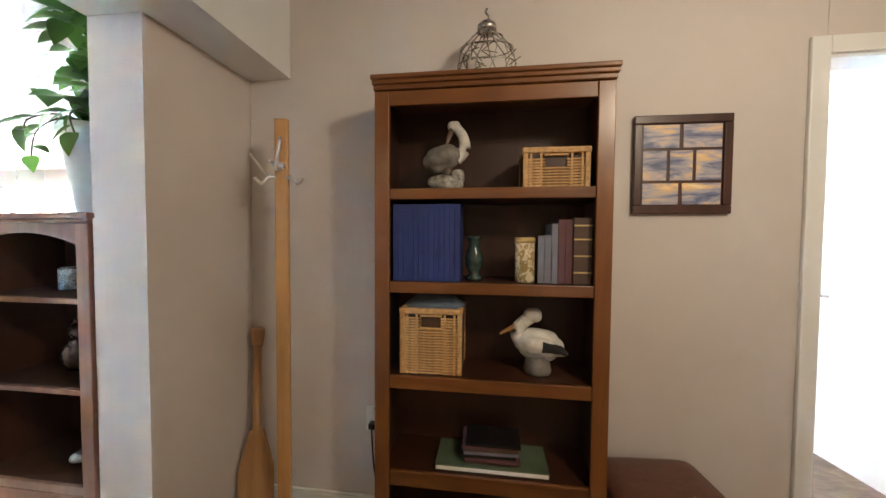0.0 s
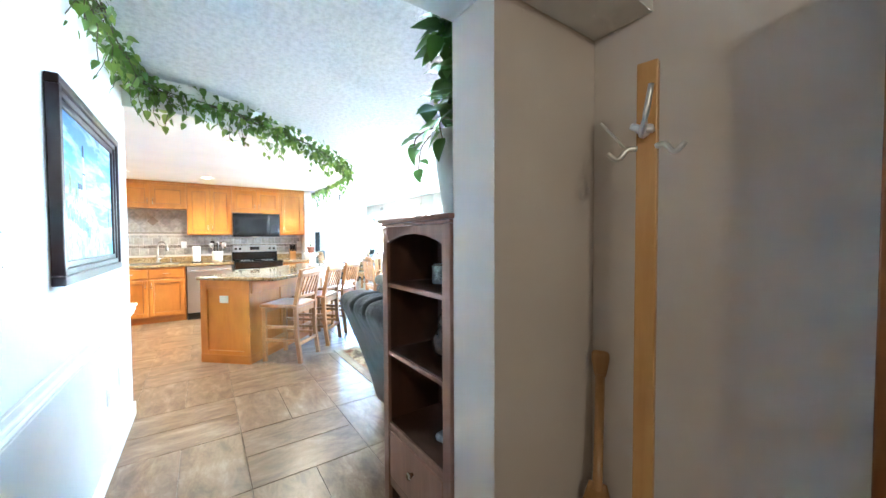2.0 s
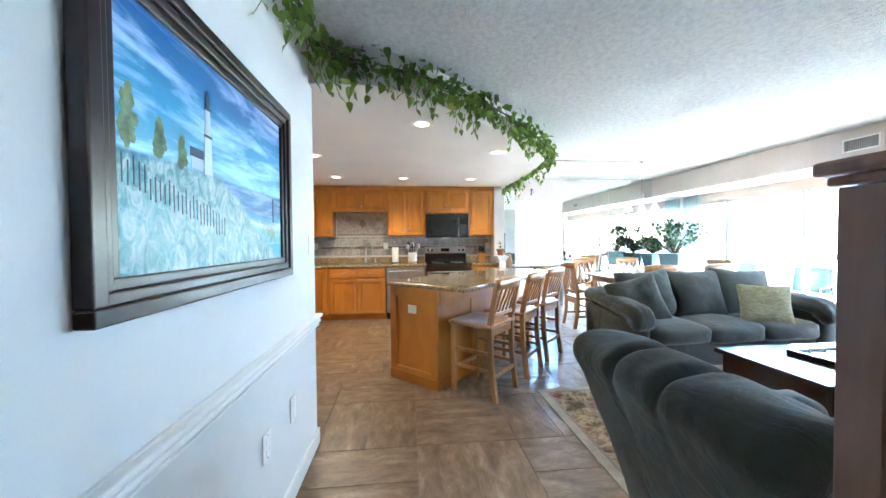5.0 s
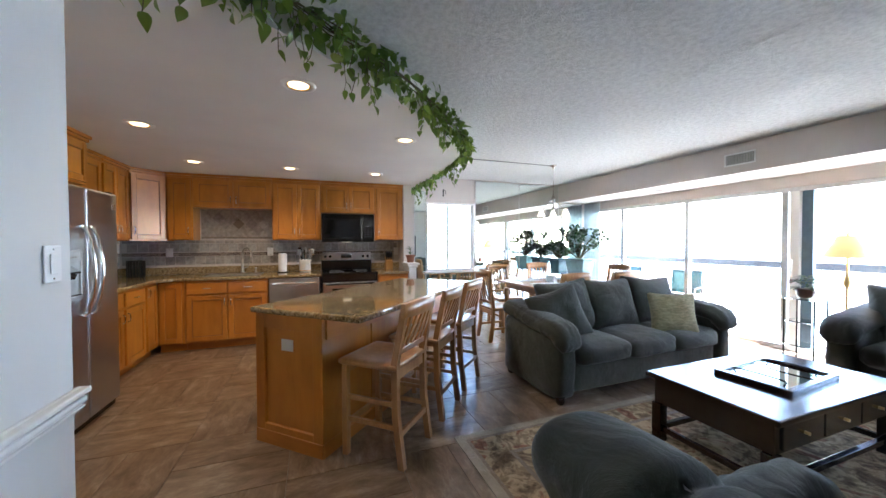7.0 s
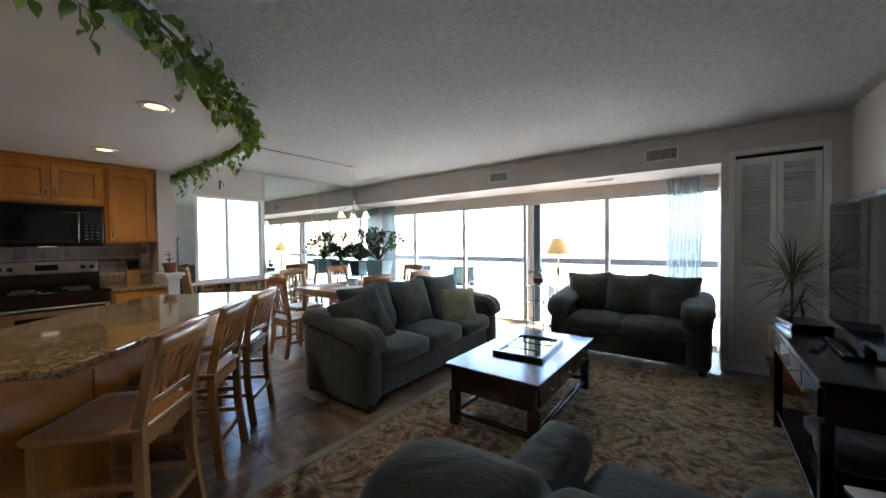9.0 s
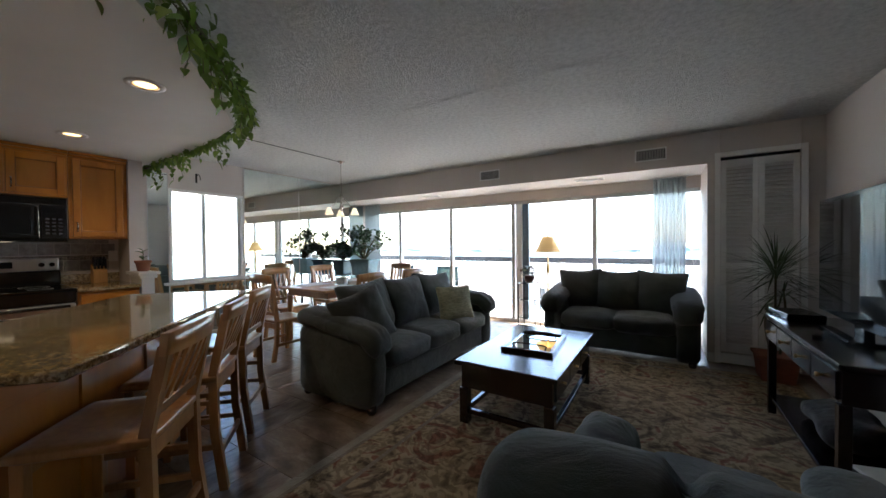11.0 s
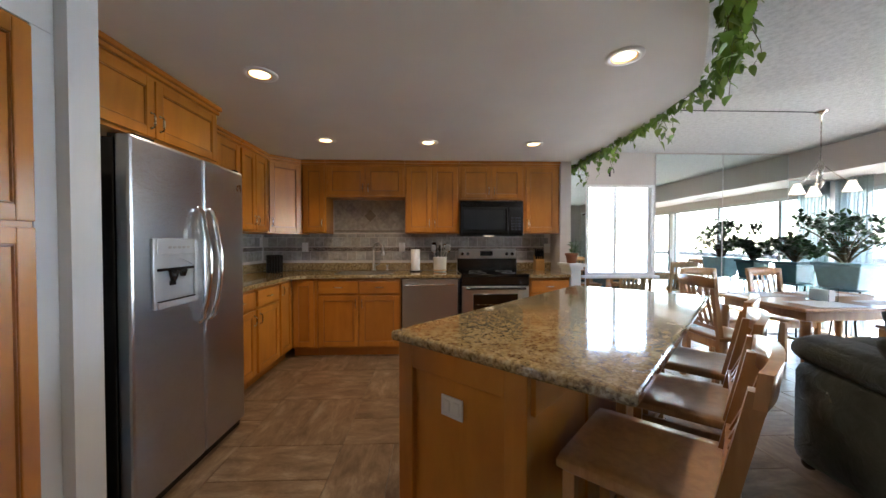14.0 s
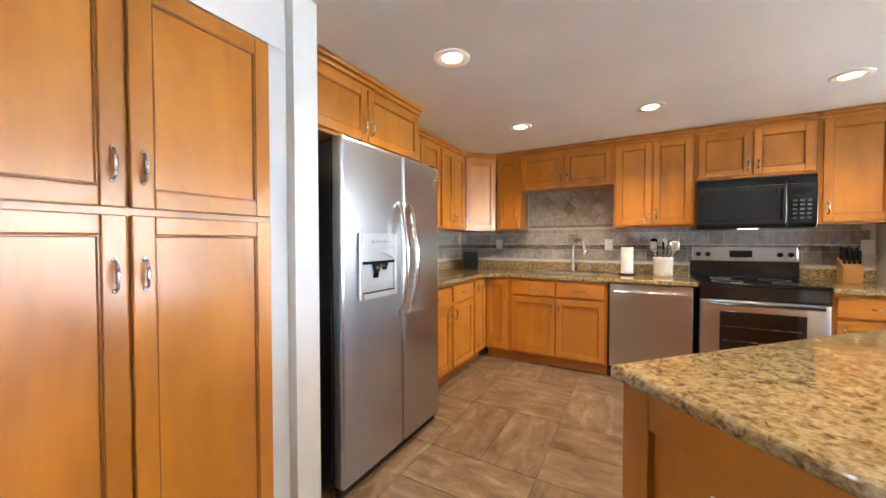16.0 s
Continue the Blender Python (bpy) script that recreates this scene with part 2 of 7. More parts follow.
c = mix(nt, c, ramp(nt, oi.outputs["Random"], [(0.0, (0.82, 0.80, 0.78)), (1.0, (1, 1, 1))]), 1.0, "MULTIPLY")
nt.links.new(c, b.inputs["Base Color"])
bump(nt, b, streak, 0.12, 0.004)
M_GROUT = paint("grout", (0.23, 0.19, 0.155), 0.9)

# granite
M_GRANITE, nt, b = mat("granite", 0.09)
v = coords(nt)
vor = nt.nodes.new("ShaderNodeTexVoronoi")
vor.inputs["Scale"].default_value = 120
nt.links.new(v, vor.inputs["Vector"])
sep = nt.nodes.new("ShaderNodeSeparateColor")
nt.links.new(vor.outputs["Color"], sep.inputs[0])
n1 = noise_tex(nt, v, 40, 5, 0.65, 0.4)
n2 = noise_tex(nt, v, 5, 3)
speck = ramp(nt, sep.outputs[0], [(0.0, (0.045, 0.032, 0.018)), (0.22, (0.17, 0.11, 0.045)), (0.5, (0.34, 0.24, 0.11)), (0.8, (0.46, 0.37, 0.22)), (1.0, (0.48, 0.40, 0.26))])
veil = ramp(nt, n1, [(0.36, (0.07, 0.055, 0.035)), (0.5, (0.40, 0.29, 0.14)), (0.64, (0.56, 0.47, 0.31))])
c = mix(nt, speck, veil, 0.55)
c = mix(nt, c, ramp(nt, n2, [(0.3, (0.75, 0.68, 0.55)), (0.7, (1, 1, 1))]), 0.8, "MULTIPLY")
nt.links.new(c, b.inputs["Base Color"])
b.inputs["Coat Weight"].default_value = 0.5
b.inputs["Coat Roughness"].default_value = 0.05

# backsplash stone
M_SPLASH, nt, b = mat("splash_stone", 0.45)
n1 = noise_tex(nt, coords(nt, space="World"), 22, 5)
c = ramp(nt, n1, [(0.3, (0.27, 0.262, 0.255)), (0.7, (0.46, 0.448, 0.435))])
c = mix(nt, c, ramp(nt, rnd(nt), [(0.0, (0.70, 0.68, 0.68)), (0.5, (1, 0.94, 0.86)), (1.0, (1.0, 1.0, 1.0))]), 1.0, "MULTIPLY")
nt.links.new(c, b.inputs["Base Color"])
bump(nt, b, n1, 0.2, 0.003)
M_MOSAIC, nt, b = mat("mosaic_stone", 0.35)
g = nt.nodes.new("ShaderNodeNewGeometry")
nt.links.new(ramp(nt, g.outputs["Random Per Island"], [(0.0, (0.07, 0.05, 0.04)), (0.5, (0.17, 0.13, 0.10)), (1.0, (0.30, 0.26, 0.22))]), b.inputs["Base Color"])

# oriental rug
M_RUG, nt, b = mat("rug_pile", 0.95)
v = coords(nt)
n1 = noise_tex(nt, v, 3.6, 3, 0.55, 2.2)
n2 = noise_tex(nt, v, 13, 3, 0.6, 1.6)
base = ramp(nt, n1, [(0.36, (0.13, 0.09, 0.05)), (0.46, (0.34, 0.26, 0.155)), (0.55, (0.40, 0.32, 0.20)), (0.63, (0.22, 0.10, 0.055))])
c = mix(nt, base, ramp(nt, n2, [(0.42, (0.55, 0.5, 0.42)), (0.56, (1.1, 1.05, 1.0))]), 0.9, "MULTIPLY")
nt.links.new(c, b.inputs["Base Color"])
bump(nt, b, noise_tex(nt, v, 300, 2), 0.6, 0.01)
M_RUG_EDGE = cloth("rug_border", (0.30, 0.25, 0.17))
M_RUG_LINE = cloth("rug_line", (0.20, 0.145, 0.085))

# sheer curtain
M_SHEER, nt, b = mat("sheer_curtain", 0.8)
b.inputs["Base Color"].default_value = (0.56, 0.62, 0.63, 1)
b.inputs["Transmission Weight"].default_value = 0.0
tr = nt.nodes.new("ShaderNodeBsdfTranslucent")
tr.inputs[0].default_value = (0.52, 0.60, 0.62, 1)
tp = nt.nodes.new("ShaderNodeBsdfTransparent")
mx = nt.nodes.new("ShaderNodeMixShader")
mx2 = nt.nodes.new("ShaderNodeMixShader")
mx.inputs[0].default_value = 0.5
mx2.inputs[0].default_value = 0.27
nt.links.new(b.outputs[0], mx.inputs[1])
nt.links.new(tr.outputs[0], mx.inputs[2])
nt.links.new(mx.outputs[0], mx2.inputs[1])
nt.links.new(tp.outputs[0], mx2.inputs[2])
nt.links.new(mx2.outputs[0], nt.nodes["Material Output"].inputs[0])
# ---------- mesh helpers ----------
def bm_box(bm, x0, x1, y0, y1, z0, z1, bevel=0.0):
    r = bmesh.ops.create_cube(bm, size=1.0)
    m = Matrix.Translation(((x0 + x1) / 2, (y0 + y1) / 2, (z0 + z1) / 2)) @ Matrix.Diagonal((abs(x1 - x0), abs(y1 - y0), abs(z1 - z0), 1))
    bmesh.ops.transform(bm, matrix=m, verts=r["verts"])
    if bevel:
        edges = list({e for v in r["verts"] for e in v.link_edges})
        bmesh.ops.bevel(bm, geom=edges, offset=bevel, segments=2, affect="EDGES", profile=0.5)
    return bm


def box(x0, x1, y0, y1, z0, z1, bevel=0.0):
    return bm_box(bmesh.new(), x0, x1, y0, y1, z0, z1, bevel)


def bm_cyl(bm, a, b, r0, r1=None, seg=16, caps=True):
    a, b = Vector(a), Vector(b)
    r1 = r0 if r1 is None else r1
    r = bmesh.ops.create_cone(bm, cap_ends=caps, segments=seg, radius1=r0, radius2=r1, depth=(b - a).length)
    q = (b - a).to_track_quat("Z", "Y").to_matrix().to_4x4()
    bmesh.ops.transform(bm, matrix=Matrix.Translation((a + b) / 2) @ q, verts=r["verts"])
    for v in r["verts"]:
        for f in v.link_faces:
            if len(f.verts) == 4:
                f.smooth = True
    return bm


def cyl(a, b, r0, r1=None, seg=16):
    return bm_cyl(bmesh.new(), a, b, r0, r1, seg)


def bm_lathe(bm, profile, seg=24, at=(0, 0, 0), ring=False):
    rings = []
    for r, z in profile:
        rings.append([bm.verts.new((at[0] + r * math.cos(2 * math.pi * i / seg), at[1] + r * math.sin(2 * math.pi * i / seg), at[2] + z)) for i in range(seg)])
    for lo, hi in zip(rings, rings[1:] + (rings[:1] if ring else [])):
        for i in range(seg):
            f = bm.faces.new((lo[i], lo[(i + 1) % seg], hi[(i + 1) % seg], hi[i]))
            f.smooth = True
    if not ring:
        bm.faces.new(list(reversed(rings[0])))
        bm.faces.new(rings[-1])
    bmesh.ops.recalc_face_normals(bm, faces=bm.faces[:])
    return bm


def lathe(profile, seg=24, at=(0, 0, 0), ring=False):
    return bm_lathe(bmesh.new(), profile, seg, at, ring)


def bm_tube(bm, pts, radius, seg=8, taper=None):
    pts = [Vector(p) for p in pts]
    rings = []
    for i, p in enumerate(pts):
        d = (pts[min(i + 1, len(pts) - 1)] - pts[max(i - 1, 0)]).normalized()
        up = Vector((0, 0, 1)) if abs(d.z) < 0.9 else Vector((1, 0, 0))
        s = d.cross(up).normalized()
        u = s.cross(d)
        r = radius if taper is None else radius + (taper - radius) * i / (len(pts) - 1)
        rings.append([bm.verts.new(p + r * (math.cos(2 * math.pi * k / seg) * s + math.sin(2 * math.pi * k / seg) * u)) for k in range(seg)])
    for lo, hi in zip(rings, rings[1:]):
        for k in range(seg):
            f = bm.faces.new((lo[k], lo[(k + 1) % seg], hi[(k + 1) % seg], hi[k]))
            f.smooth = True
    bm.faces.new(rings[0])
    bm.faces.new(list(reversed(rings[-1])))
    return bm


def tube(pts, radius, seg=8, taper=None):
    return bm_tube(bmesh.new(), pts, radius, seg, taper)


def soft(sx, sy, sz, r, cuts=9, puff=0.0, wrinkle=0.0, seed=0, at=(0, 0, 0), turn=None):
    """A padded box: rounded, domed on its faces and wrinkled."""
    bm = bmesh.new()
    bmesh.ops.create_cube(bm, size=2.0)
    bmesh.ops.subdivide_edges(bm, edges=bm.edges[:], cuts=cuts, use_grid_fill=True)
    h = Vector((sx / 2, sy / 2, sz / 2))
    r = min(r, min(h) * 0.98)
    for v in bm.verts:
        u = v.co.copy()
        p = Vector((u.x * h.x, u.y * h.y, u.z * h.z))
        core = Vector([max(-(a - r), min(a - r, c)) for a, c in zip(h, p)])
        d = p - core
        if d.length > 1e-6:
            p = core + d.normalized() * r
        big = max(abs(u.x), abs(u.y), abs(u.z))
        if puff:
            for k in range(3):
                if abs(u[k]) == big:
                    o = [u[j] for j in range(3) if j != k]
                    p[k] += math.copysign(puff * (1 - o[0] ** 2) * (1 - o[1] ** 2), u[k])
                    break
        if wrinkle:
            q = p * 4.5 + Vector((seed * 7.3, seed * 3.1, 0))
            p += p.normalized() * wrinkle * noise.noise(q) + p.normalized() * wrinkle * 0.5 * noise.noise(q * 2.7)
        v.co = p
    m = Matrix.Translation(at)
    if turn:
        m = m @ Euler([radians(a) for a in turn]).to_matrix().to_4x4()
    bmesh.ops.transform(bm, matrix=m, verts=bm.verts)
    for f in bm.faces:
        f.smooth = True
    return bm


def join_bm(*parts):
    out = bmesh.new()
    for p in parts:
        me = bpy.data.meshes.new("tmp")
        p.to_mesh(me)
        p.free()
        out.from_mesh(me)
        bpy.data.meshes.remove(me)
    return out


def smooth_line(pts, n):
    pts = [Vector(p) for p in pts]
    out = []
    segs = len(pts) - 1
    for k in range(n + 1):
        u = min(k / n * segs, segs - 1e-6)
        i = int(u)
        t = u - i
        p0, p1, p2, p3 = pts[max(i - 1, 0)], pts[i], pts[i + 1], pts[min(i + 2, segs)]
        out.append(0.5 * ((2 * p1) + (p2 - p0) * t + (2 * p0 - 5 * p1 + 4 * p2 - p3) * t * t + (3 * p1 - p0 - 3 * p2 + p3) * t ** 3))
    return out


def prism(poly, z0, z1):
    bm = bmesh.new()
    lo = [bm.verts.new((x, y, z0)) for x, y in poly]
    hi = [bm.verts.new((x, y, z1)) for x, y in poly]
    bm.faces.new(list(reversed(lo)))
    bm.faces.new(hi)
    n = len(poly)
    for i in range(n):
        bm.faces.new((lo[i], lo[(i + 1) % n], hi[(i + 1) % n], hi[i]))
    bmesh.ops.recalc_face_normals(bm, faces=bm.faces[:])
    return bm


def mesh_of(name, bm, material):
    me = bpy.data.meshes.new(name)
    bm.to_mesh(me)
    bm.free()
    if material:
        me.materials.append(material)
    return me


def part(name, bm, material, parent=None, label=""):
    ob = new(name, mesh_of(name, bm, material))
    if parent:
        ob.parent = parent
    return tagged(ob, label) if label else ob


def thing(name, label, category, at=(0, 0, 0), rz=0, group=""):
    ob = new(name)
    ob.empty_display_size = 0.1
    ob.matrix_world = pose(*at, 0, 0, rz)
    return tagged(ob, label, category, group)


def structure(name, bm, material, label="", category=""):
    return tagged(part(name, bm, material), label or name.replace("_", " "), category or name.split("_")[0], "", "structure")
# ---------- setting ----------
CEIL, LOW = 2.50, 2.26
floor = structure("floor", box(-8.02, 3.6, -1.72, 6.3, -0.15, -0.006), M_GROUT, "brown stone tile floor with grey streaks", "floor")
structure("ceiling", box(-8.14, 3.6, -1.72, 6.37, CEIL, CEIL + 0.15), M_CEIL, "white textured ceiling over the living room", "ceiling")
arc = []
for i in range(15):
    a = i / 14
    arc.append((-3.66 - 0.07 * min(1, 4 * a) - 1.55 * a ** 1.25 - 0.25 * a ** 3, 0.40 + 1.84 * a ** 0.94))
low_poly = [(-8.02, -1.6), (-3.66, -1.6), (-3.66, 0.0)] + arc + [(-6.3, 2.36), (-8.02, 2.36)]
structure("ceiling_kitchen", prism(low_poly, LOW, CEIL - 0.002), M_CEIL_SMOOTH, "smooth lowered kitchen ceiling with a curved edge", "ceiling")

structure("wall_hall", box(-3.73, -0.95, -0.12, 0, 0, CEIL), M_WHITE_WALL, "pale painted hall wall with a chair rail", "wall")
structure("wall_hall_return", box(-3.73, -3.61, -0.80, -0.122, 0, CEIL), M_WHITE_WALL, "pale painted wall beside the pantry", "wall")
structure("wall_pantry", join_bm(box(-4.68, -3.732, -0.92, -0.80, 2.015, CEIL), box(-4.68, -4.605, -0.92, -0.80, 0, 2.013)), M_WHITE_WALL, "pale wall above the pantry cabinet", "wall")
structure("wall_fridge", box(-4.80, -4.682, -1.6, -0.755, 0, LOW), M_WHITE_WALL, "narrow pale wall end beside the refrigerator", "wall")
structure("wall_kitchen_left", box(-8.02, -3.6, -1.72, -1.6, 0, CEIL), M_BEIGE_WALL, "beige kitchen side wall", "wall")
wall_back = structure("wall_kitchen_back", box(-8.02, -7.90, -1.6, 2.13, 0, LOW), M_BEIGE_WALL, "kitchen back wall with stone tile splashback", "wall")
structure("wall_stub", box(-8.02, -7.56, 2.132, 2.26, 0, LOW), M_BEIGE_WALL, "beige wall end beside the kitchen cabinets", "wall")
structure("wall_half", box(-7.558, -7.24, 2.14, 2.25, 0, 1.0), M_TRIM, "white half wall with a moulded cap", "wall")
structure("trim_half_wall", join_bm(box(-7.57, -7.19, 2.10, 2.29, 1.002, 1.035, 0.006), box(-7.56, -7.215, 2.12, 2.27, 0.965, 1.0, 0.006)), M_TRIM, "white moulded cap of the half wall", "trim")
WX = -8.02
structure("wall_dining", join_bm(box(-8.14, WX, 2.262, 2.655, 0, CEIL), box(-8.14, WX, 3.605, 6.37, 0, CEIL), box(-8.14, WX, 2.657, 3.603, 0, 0.83), box(-8.14, WX, 2.657, 3.603, 2.06, CEIL)), M_BEIGE_WALL, "beige dining wall with a window and mirrors", "wall")
structure("wall_soffit", box(-8.018, -2.2, 5.50, 6.37, 2.15, CEIL - 0.002), M_BEIGE_WALL, "beige soffit above the balcony windows", "wall")
structure("wall_window", box(-8.018, -2.2, 6.25, 6.37, 2.0, 2.148), M_BEIGE_WALL, "beige window head", "wall")
structure("wall_closet", join_bm(box(-2.2, -2.09, 5.5, 6.37, 0, CEIL - 0.001), box(-2.088, -1.472, 5.5, 5.62, 2.2, CEIL - 0.001), box(-1.47, -1.302, 5.5, 5.62, 0, CEIL - 0.001)), M_BEIGE_WALL, "beige wall around a closet", "wall")
structure("wall_closet_back", box(-2.088, -1.302, 5.98, 6.1, 0, CEIL - 0.001), M_BEIGE_WALL)
structure("wall_television", box(-1.30, -1.09, 1.18, 6.1, 0, CEIL - 0.001), M_BEIGE_WALL, "painted wall between the entry and the living room", "wall")
structure("wall_header", box(-1.30, -0.88, 0.002, 1.698, 2.055, CEIL - 0.001), M_WHITE_WALL, "painted header above the hall opening", "wall")
structure("wall_entry", join_bm(box(-1.088, 1.33, 1.70, 1.82, 0, CEIL - 0.001), box(1.332, 2.138, 1.70, 1.82, 2.03, CEIL - 0.001), box(2.14, 3.6, 1.70, 1.82, 0, CEIL - 0.001)), M_BEIGE_WALL, "beige entry wall with a door opening", "wall")
structure("wall_entry_end", box(2.6, 2.72, -1.2, 1.698, 0, CEIL - 0.001), M_BEIGE_WALL)
structure("wall_entry_rear", join_bm(box(-0.95, 2.6, -1.2, -1.08, 0, CEIL - 0.001), box(-1.07, -0.951, -1.2, -0.122, 0, CEIL - 0.001)), M_BEIGE_WALL)
# Unseen gap in the +x wall, added so daylight brightens the room.
structure("wall_bedroom", join_bm(box(-0.2, 3.6, 4.6, 4.72, 0, CEIL), box(3.48, 3.6, 1.822, 2.8, 0, CEIL), box(3.48, 3.6, 3.7, 4.598, 0, CEIL), box(3.48, 3.6, 2.801, 3.699, 0, 1.0), box(3.48, 3.6, 2.801, 3.699, 1.9, CEIL), box(0.3, 0.42, 1.822, 4.598, 0, CEIL)), M_WHITE_WALL, "white bedroom walls behind a doorway, with an added daylight opening", "wall")

# chair rail and baseboards
rail = join_bm(box(-3.75, -0.95, 0.0, 0.014, 0.757, 0.838, 0.003), box(-3.755, -0.95, 0.0, 0.022, 0.763, 0.772, 0.004), box(-3.755, -0.95, 0.0, 0.030, 0.782, 0.806, 0.010), box(-3.757, -0.95, 0.0, 0.040, 0.816, 0.836, 0.006), box(-3.744, -3.732, -0.122, 0.0, 0.765, 0.835, 0.003))
structure("trim_chair_rail", rail, M_TRIM, "white moulded chair rail along the hall wall", "trim")


def skirting(x0, x1, y0, y1):
    return join_bm(box(x0, x1, y0, y1, 0, 0.085, 0.004), box(x0, x1, y0, y1, 0.087, 0.10, 0.003))


structure("baseboard", join_bm(skirting(-3.745, -0.95, 0.0, 0.015), skirting(-3.745, -3.731, -0.79, -0.001)), M_TRIM, "white baseboard along the hall wall", "baseboard")
structure("baseboard_fridge", join_bm(skirting(-4.815, -4.67, -0.754, -0.740), skirting(-4.815, -4.801, -0.9, -0.756), skirting(-4.668, -4.606, -0.798, -0.785)), M_TRIM, "white baseboard round the wall end", "baseboard")
structure("baseboard_entry", join_bm(skirting(-1.08, -0.40, 1.685, 1.699), skirting(0.5, 1.26, 1.685, 1.699), skirting(-1.089, -1.075, 1.19, 1.684)), M_TRIM, "white baseboard of the entry", "baseboard")
structure("baseboard_living", join_bm(skirting(-1.316, -1.301, 1.6, 5.49), skirting(-2.2, -2.14, 5.485, 5.499), skirting(-1.42, -1.318, 5.485, 5.499)), M_TRIM, "white baseboard of the living room", "baseboard")
structure("baseboard_dining", join_bm(skirting(-8.019, -8.006, 2.27, 2.43)), M_TRIM, "white baseboard of the dining wall", "baseboard")


# door casings
def casing(name, x0, x1, y, top, w=0.065, back=0.0):
    bm = join_bm(box(x0 - w, x0, y - 0.018, y, 0, top + w, 0.004), box(x1, x1 + w, y - 0.018, y, 0, top + w, 0.004), box(x0 + 0.001, x1 - 0.001, y - 0.018, y, top, top + w, 0.004))
    if back:
        j = join_bm(box(x0, x0 + 0.012, y, y + back, 0, top), box(x1 - 0.012, x1, y, y + back, 0, top), box(x0 + 0.013, x1 - 0.013, y, y + back, top - 0.012, top))
        bm = join_bm(bm, j)
    return structure(name, bm, M_TRIM, "white painted door casing", "trim")


casing("trim_entry_door", 1.332, 2.138, 1.699, 2.03, 0.065, 0.12)
casing("trim_closet_door", -2.088, -1.472, 5.499, 2.2, 0.05)


def bedroom_door():
    d = thing("door_1", "white flush door standing ajar into a bright room", "door", (2.12, 1.83, 0), 97)
    d["kind"] = "structure"
    part("leaf", box(0, 0.78, -0.035, 0, 0.012, 2.01, 0.003), M_TRIM, d)
    bm = join_bm(cyl((0.72, 0.0, 0.99), (0.72, 0.012, 0.99), 0.028), cyl((0.72, 0.012, 0.99), (0.72, 0.045, 0.99), 0.009), box(0.61, 0.73, 0.04, 0.055, 0.982, 0.998, 0.005))
    part("door_handle", bm, M_NICKEL, d, "satin nickel lever handle")
    bm = join_bm(cyl((0.72, -0.035, 0.99), (0.72, -0.047, 0.99), 0.028), cyl((0.72, -0.047, 0.99), (0.72, -0.08, 0.99), 0.009), box(0.61, 0.73, -0.09, -0.075, 0.982, 0.998, 0.005))
    part("door_handle", bm, M_NICKEL, d, "satin nickel lever handle")


bedroom_door()


def closet_door():
    d = thing("door_2", "white louvred bifold closet door, closed", "door", (-2.086, 5.535, 0))
    d["kind"] = "structure"
    for x in (0.004, 0.309):
        w, z0, z1 = 0.301, 0.125, 2.165
        fr = join_bm(box(x, x + 0.045, -0.028, 0, z0, z1, 0.003), box(x + w - 0.045, x + w, -0.028, 0, z0, z1, 0.003))
        for a, c in ((z0, z0 + 0.09), (1.02, 1.07), (z1 - 0.07, z1)):
            bm_box(fr, x + 0.046, x + w - 0.046, -0.028, 0, a, c)
        leaf = part("door_frame", fr, M_TRIM, d)
        slat = None
        for a, c in ((z0 + 0.09, 1.02), (1.07, z1 - 0.07)):
            n = int((c - a) / 0.037)
            for i in range(n):
                z = a + (i + 0.5) * (c - a) / n
                if slat is None:
                    slat = mesh_of("slat", box(-0.105, 0.105, -0.023, 0.023, -0.003, 0.003), M_TRIM)
                s = new("slat", slat)
                s.parent = leaf
                s.matrix_basis = pose(x + w / 2, -0.014, z, 44)
    part("track", box(0.0, 0.612, -0.02, 0.0, 2.17, 2.198), M_BLACK, d)
    part("threshold", box(0.0, 0.612, -0.022, 0.03, 0.001, 0.108, 0.004), M_TRIM, d)


closet_door()


# window of the dining wall
def dining_window():
    w = thing("window_1", "white framed sliding window, blown out with daylight", "window", (WX, 2.657, 0.83))
    w["kind"] = "structure"
    W, H = 0.946, 1.23
    fr = join_bm(box(-0.10, 0.012, 0, 0.035, 0, H), box(-0.10, 0.012, W - 0.035, W, 0, H), box(-0.10, 0.012, 0.036, W - 0.036, 0, 0.035), box(-0.10, 0.012, 0.036, W - 0.036, H - 0.035, H))
    part("window_frame", fr, M_TRIM, w)
    part("mullion", box(-0.075, -0.03, W * 0.42, W * 0.42 + 0.045, 0.036, H - 0.036), M_TRIM, w)
    part("mullion", box(-0.055, -0.02, W - 0.075, W - 0.037, 0.036, H - 0.036), M_TRIM, w)
    part("window_sill", box(-0.02, 0.06, -0.05, W + 0.05, -0.035, -0.002, 0.005), M_TRIM, w)
    for a, c in ((0.036, W * 0.42 - 0.001), (W * 0.42 + 0.046, W - 0.076)):
        p = part("pane", box(-0.058, -0.052, a, c, 0.037, H - 0.037), M_GLASS, w)
        p.visible_shadow = False


dining_window()


def mirror(name, y0, y1, z0, z1, label):
    m = thing(name, label, "mirror", (WX, y0, z0))
    part("mirror_glass", box(0.002, 0.007, 0, y1 - y0, 0, z1 - z0), M_MIRROR, m)
    part("edge_strip", box(0.001, 0.010, -0.006, 0, 0, z1 - z0), M_FRAME_ALU, m)
    part("edge_strip", box(0.001, 0.010, y1 - y0 + 0.0005, y1 - y0 + 0.005, 0, z1 - z0), M_FRAME_ALU, m)


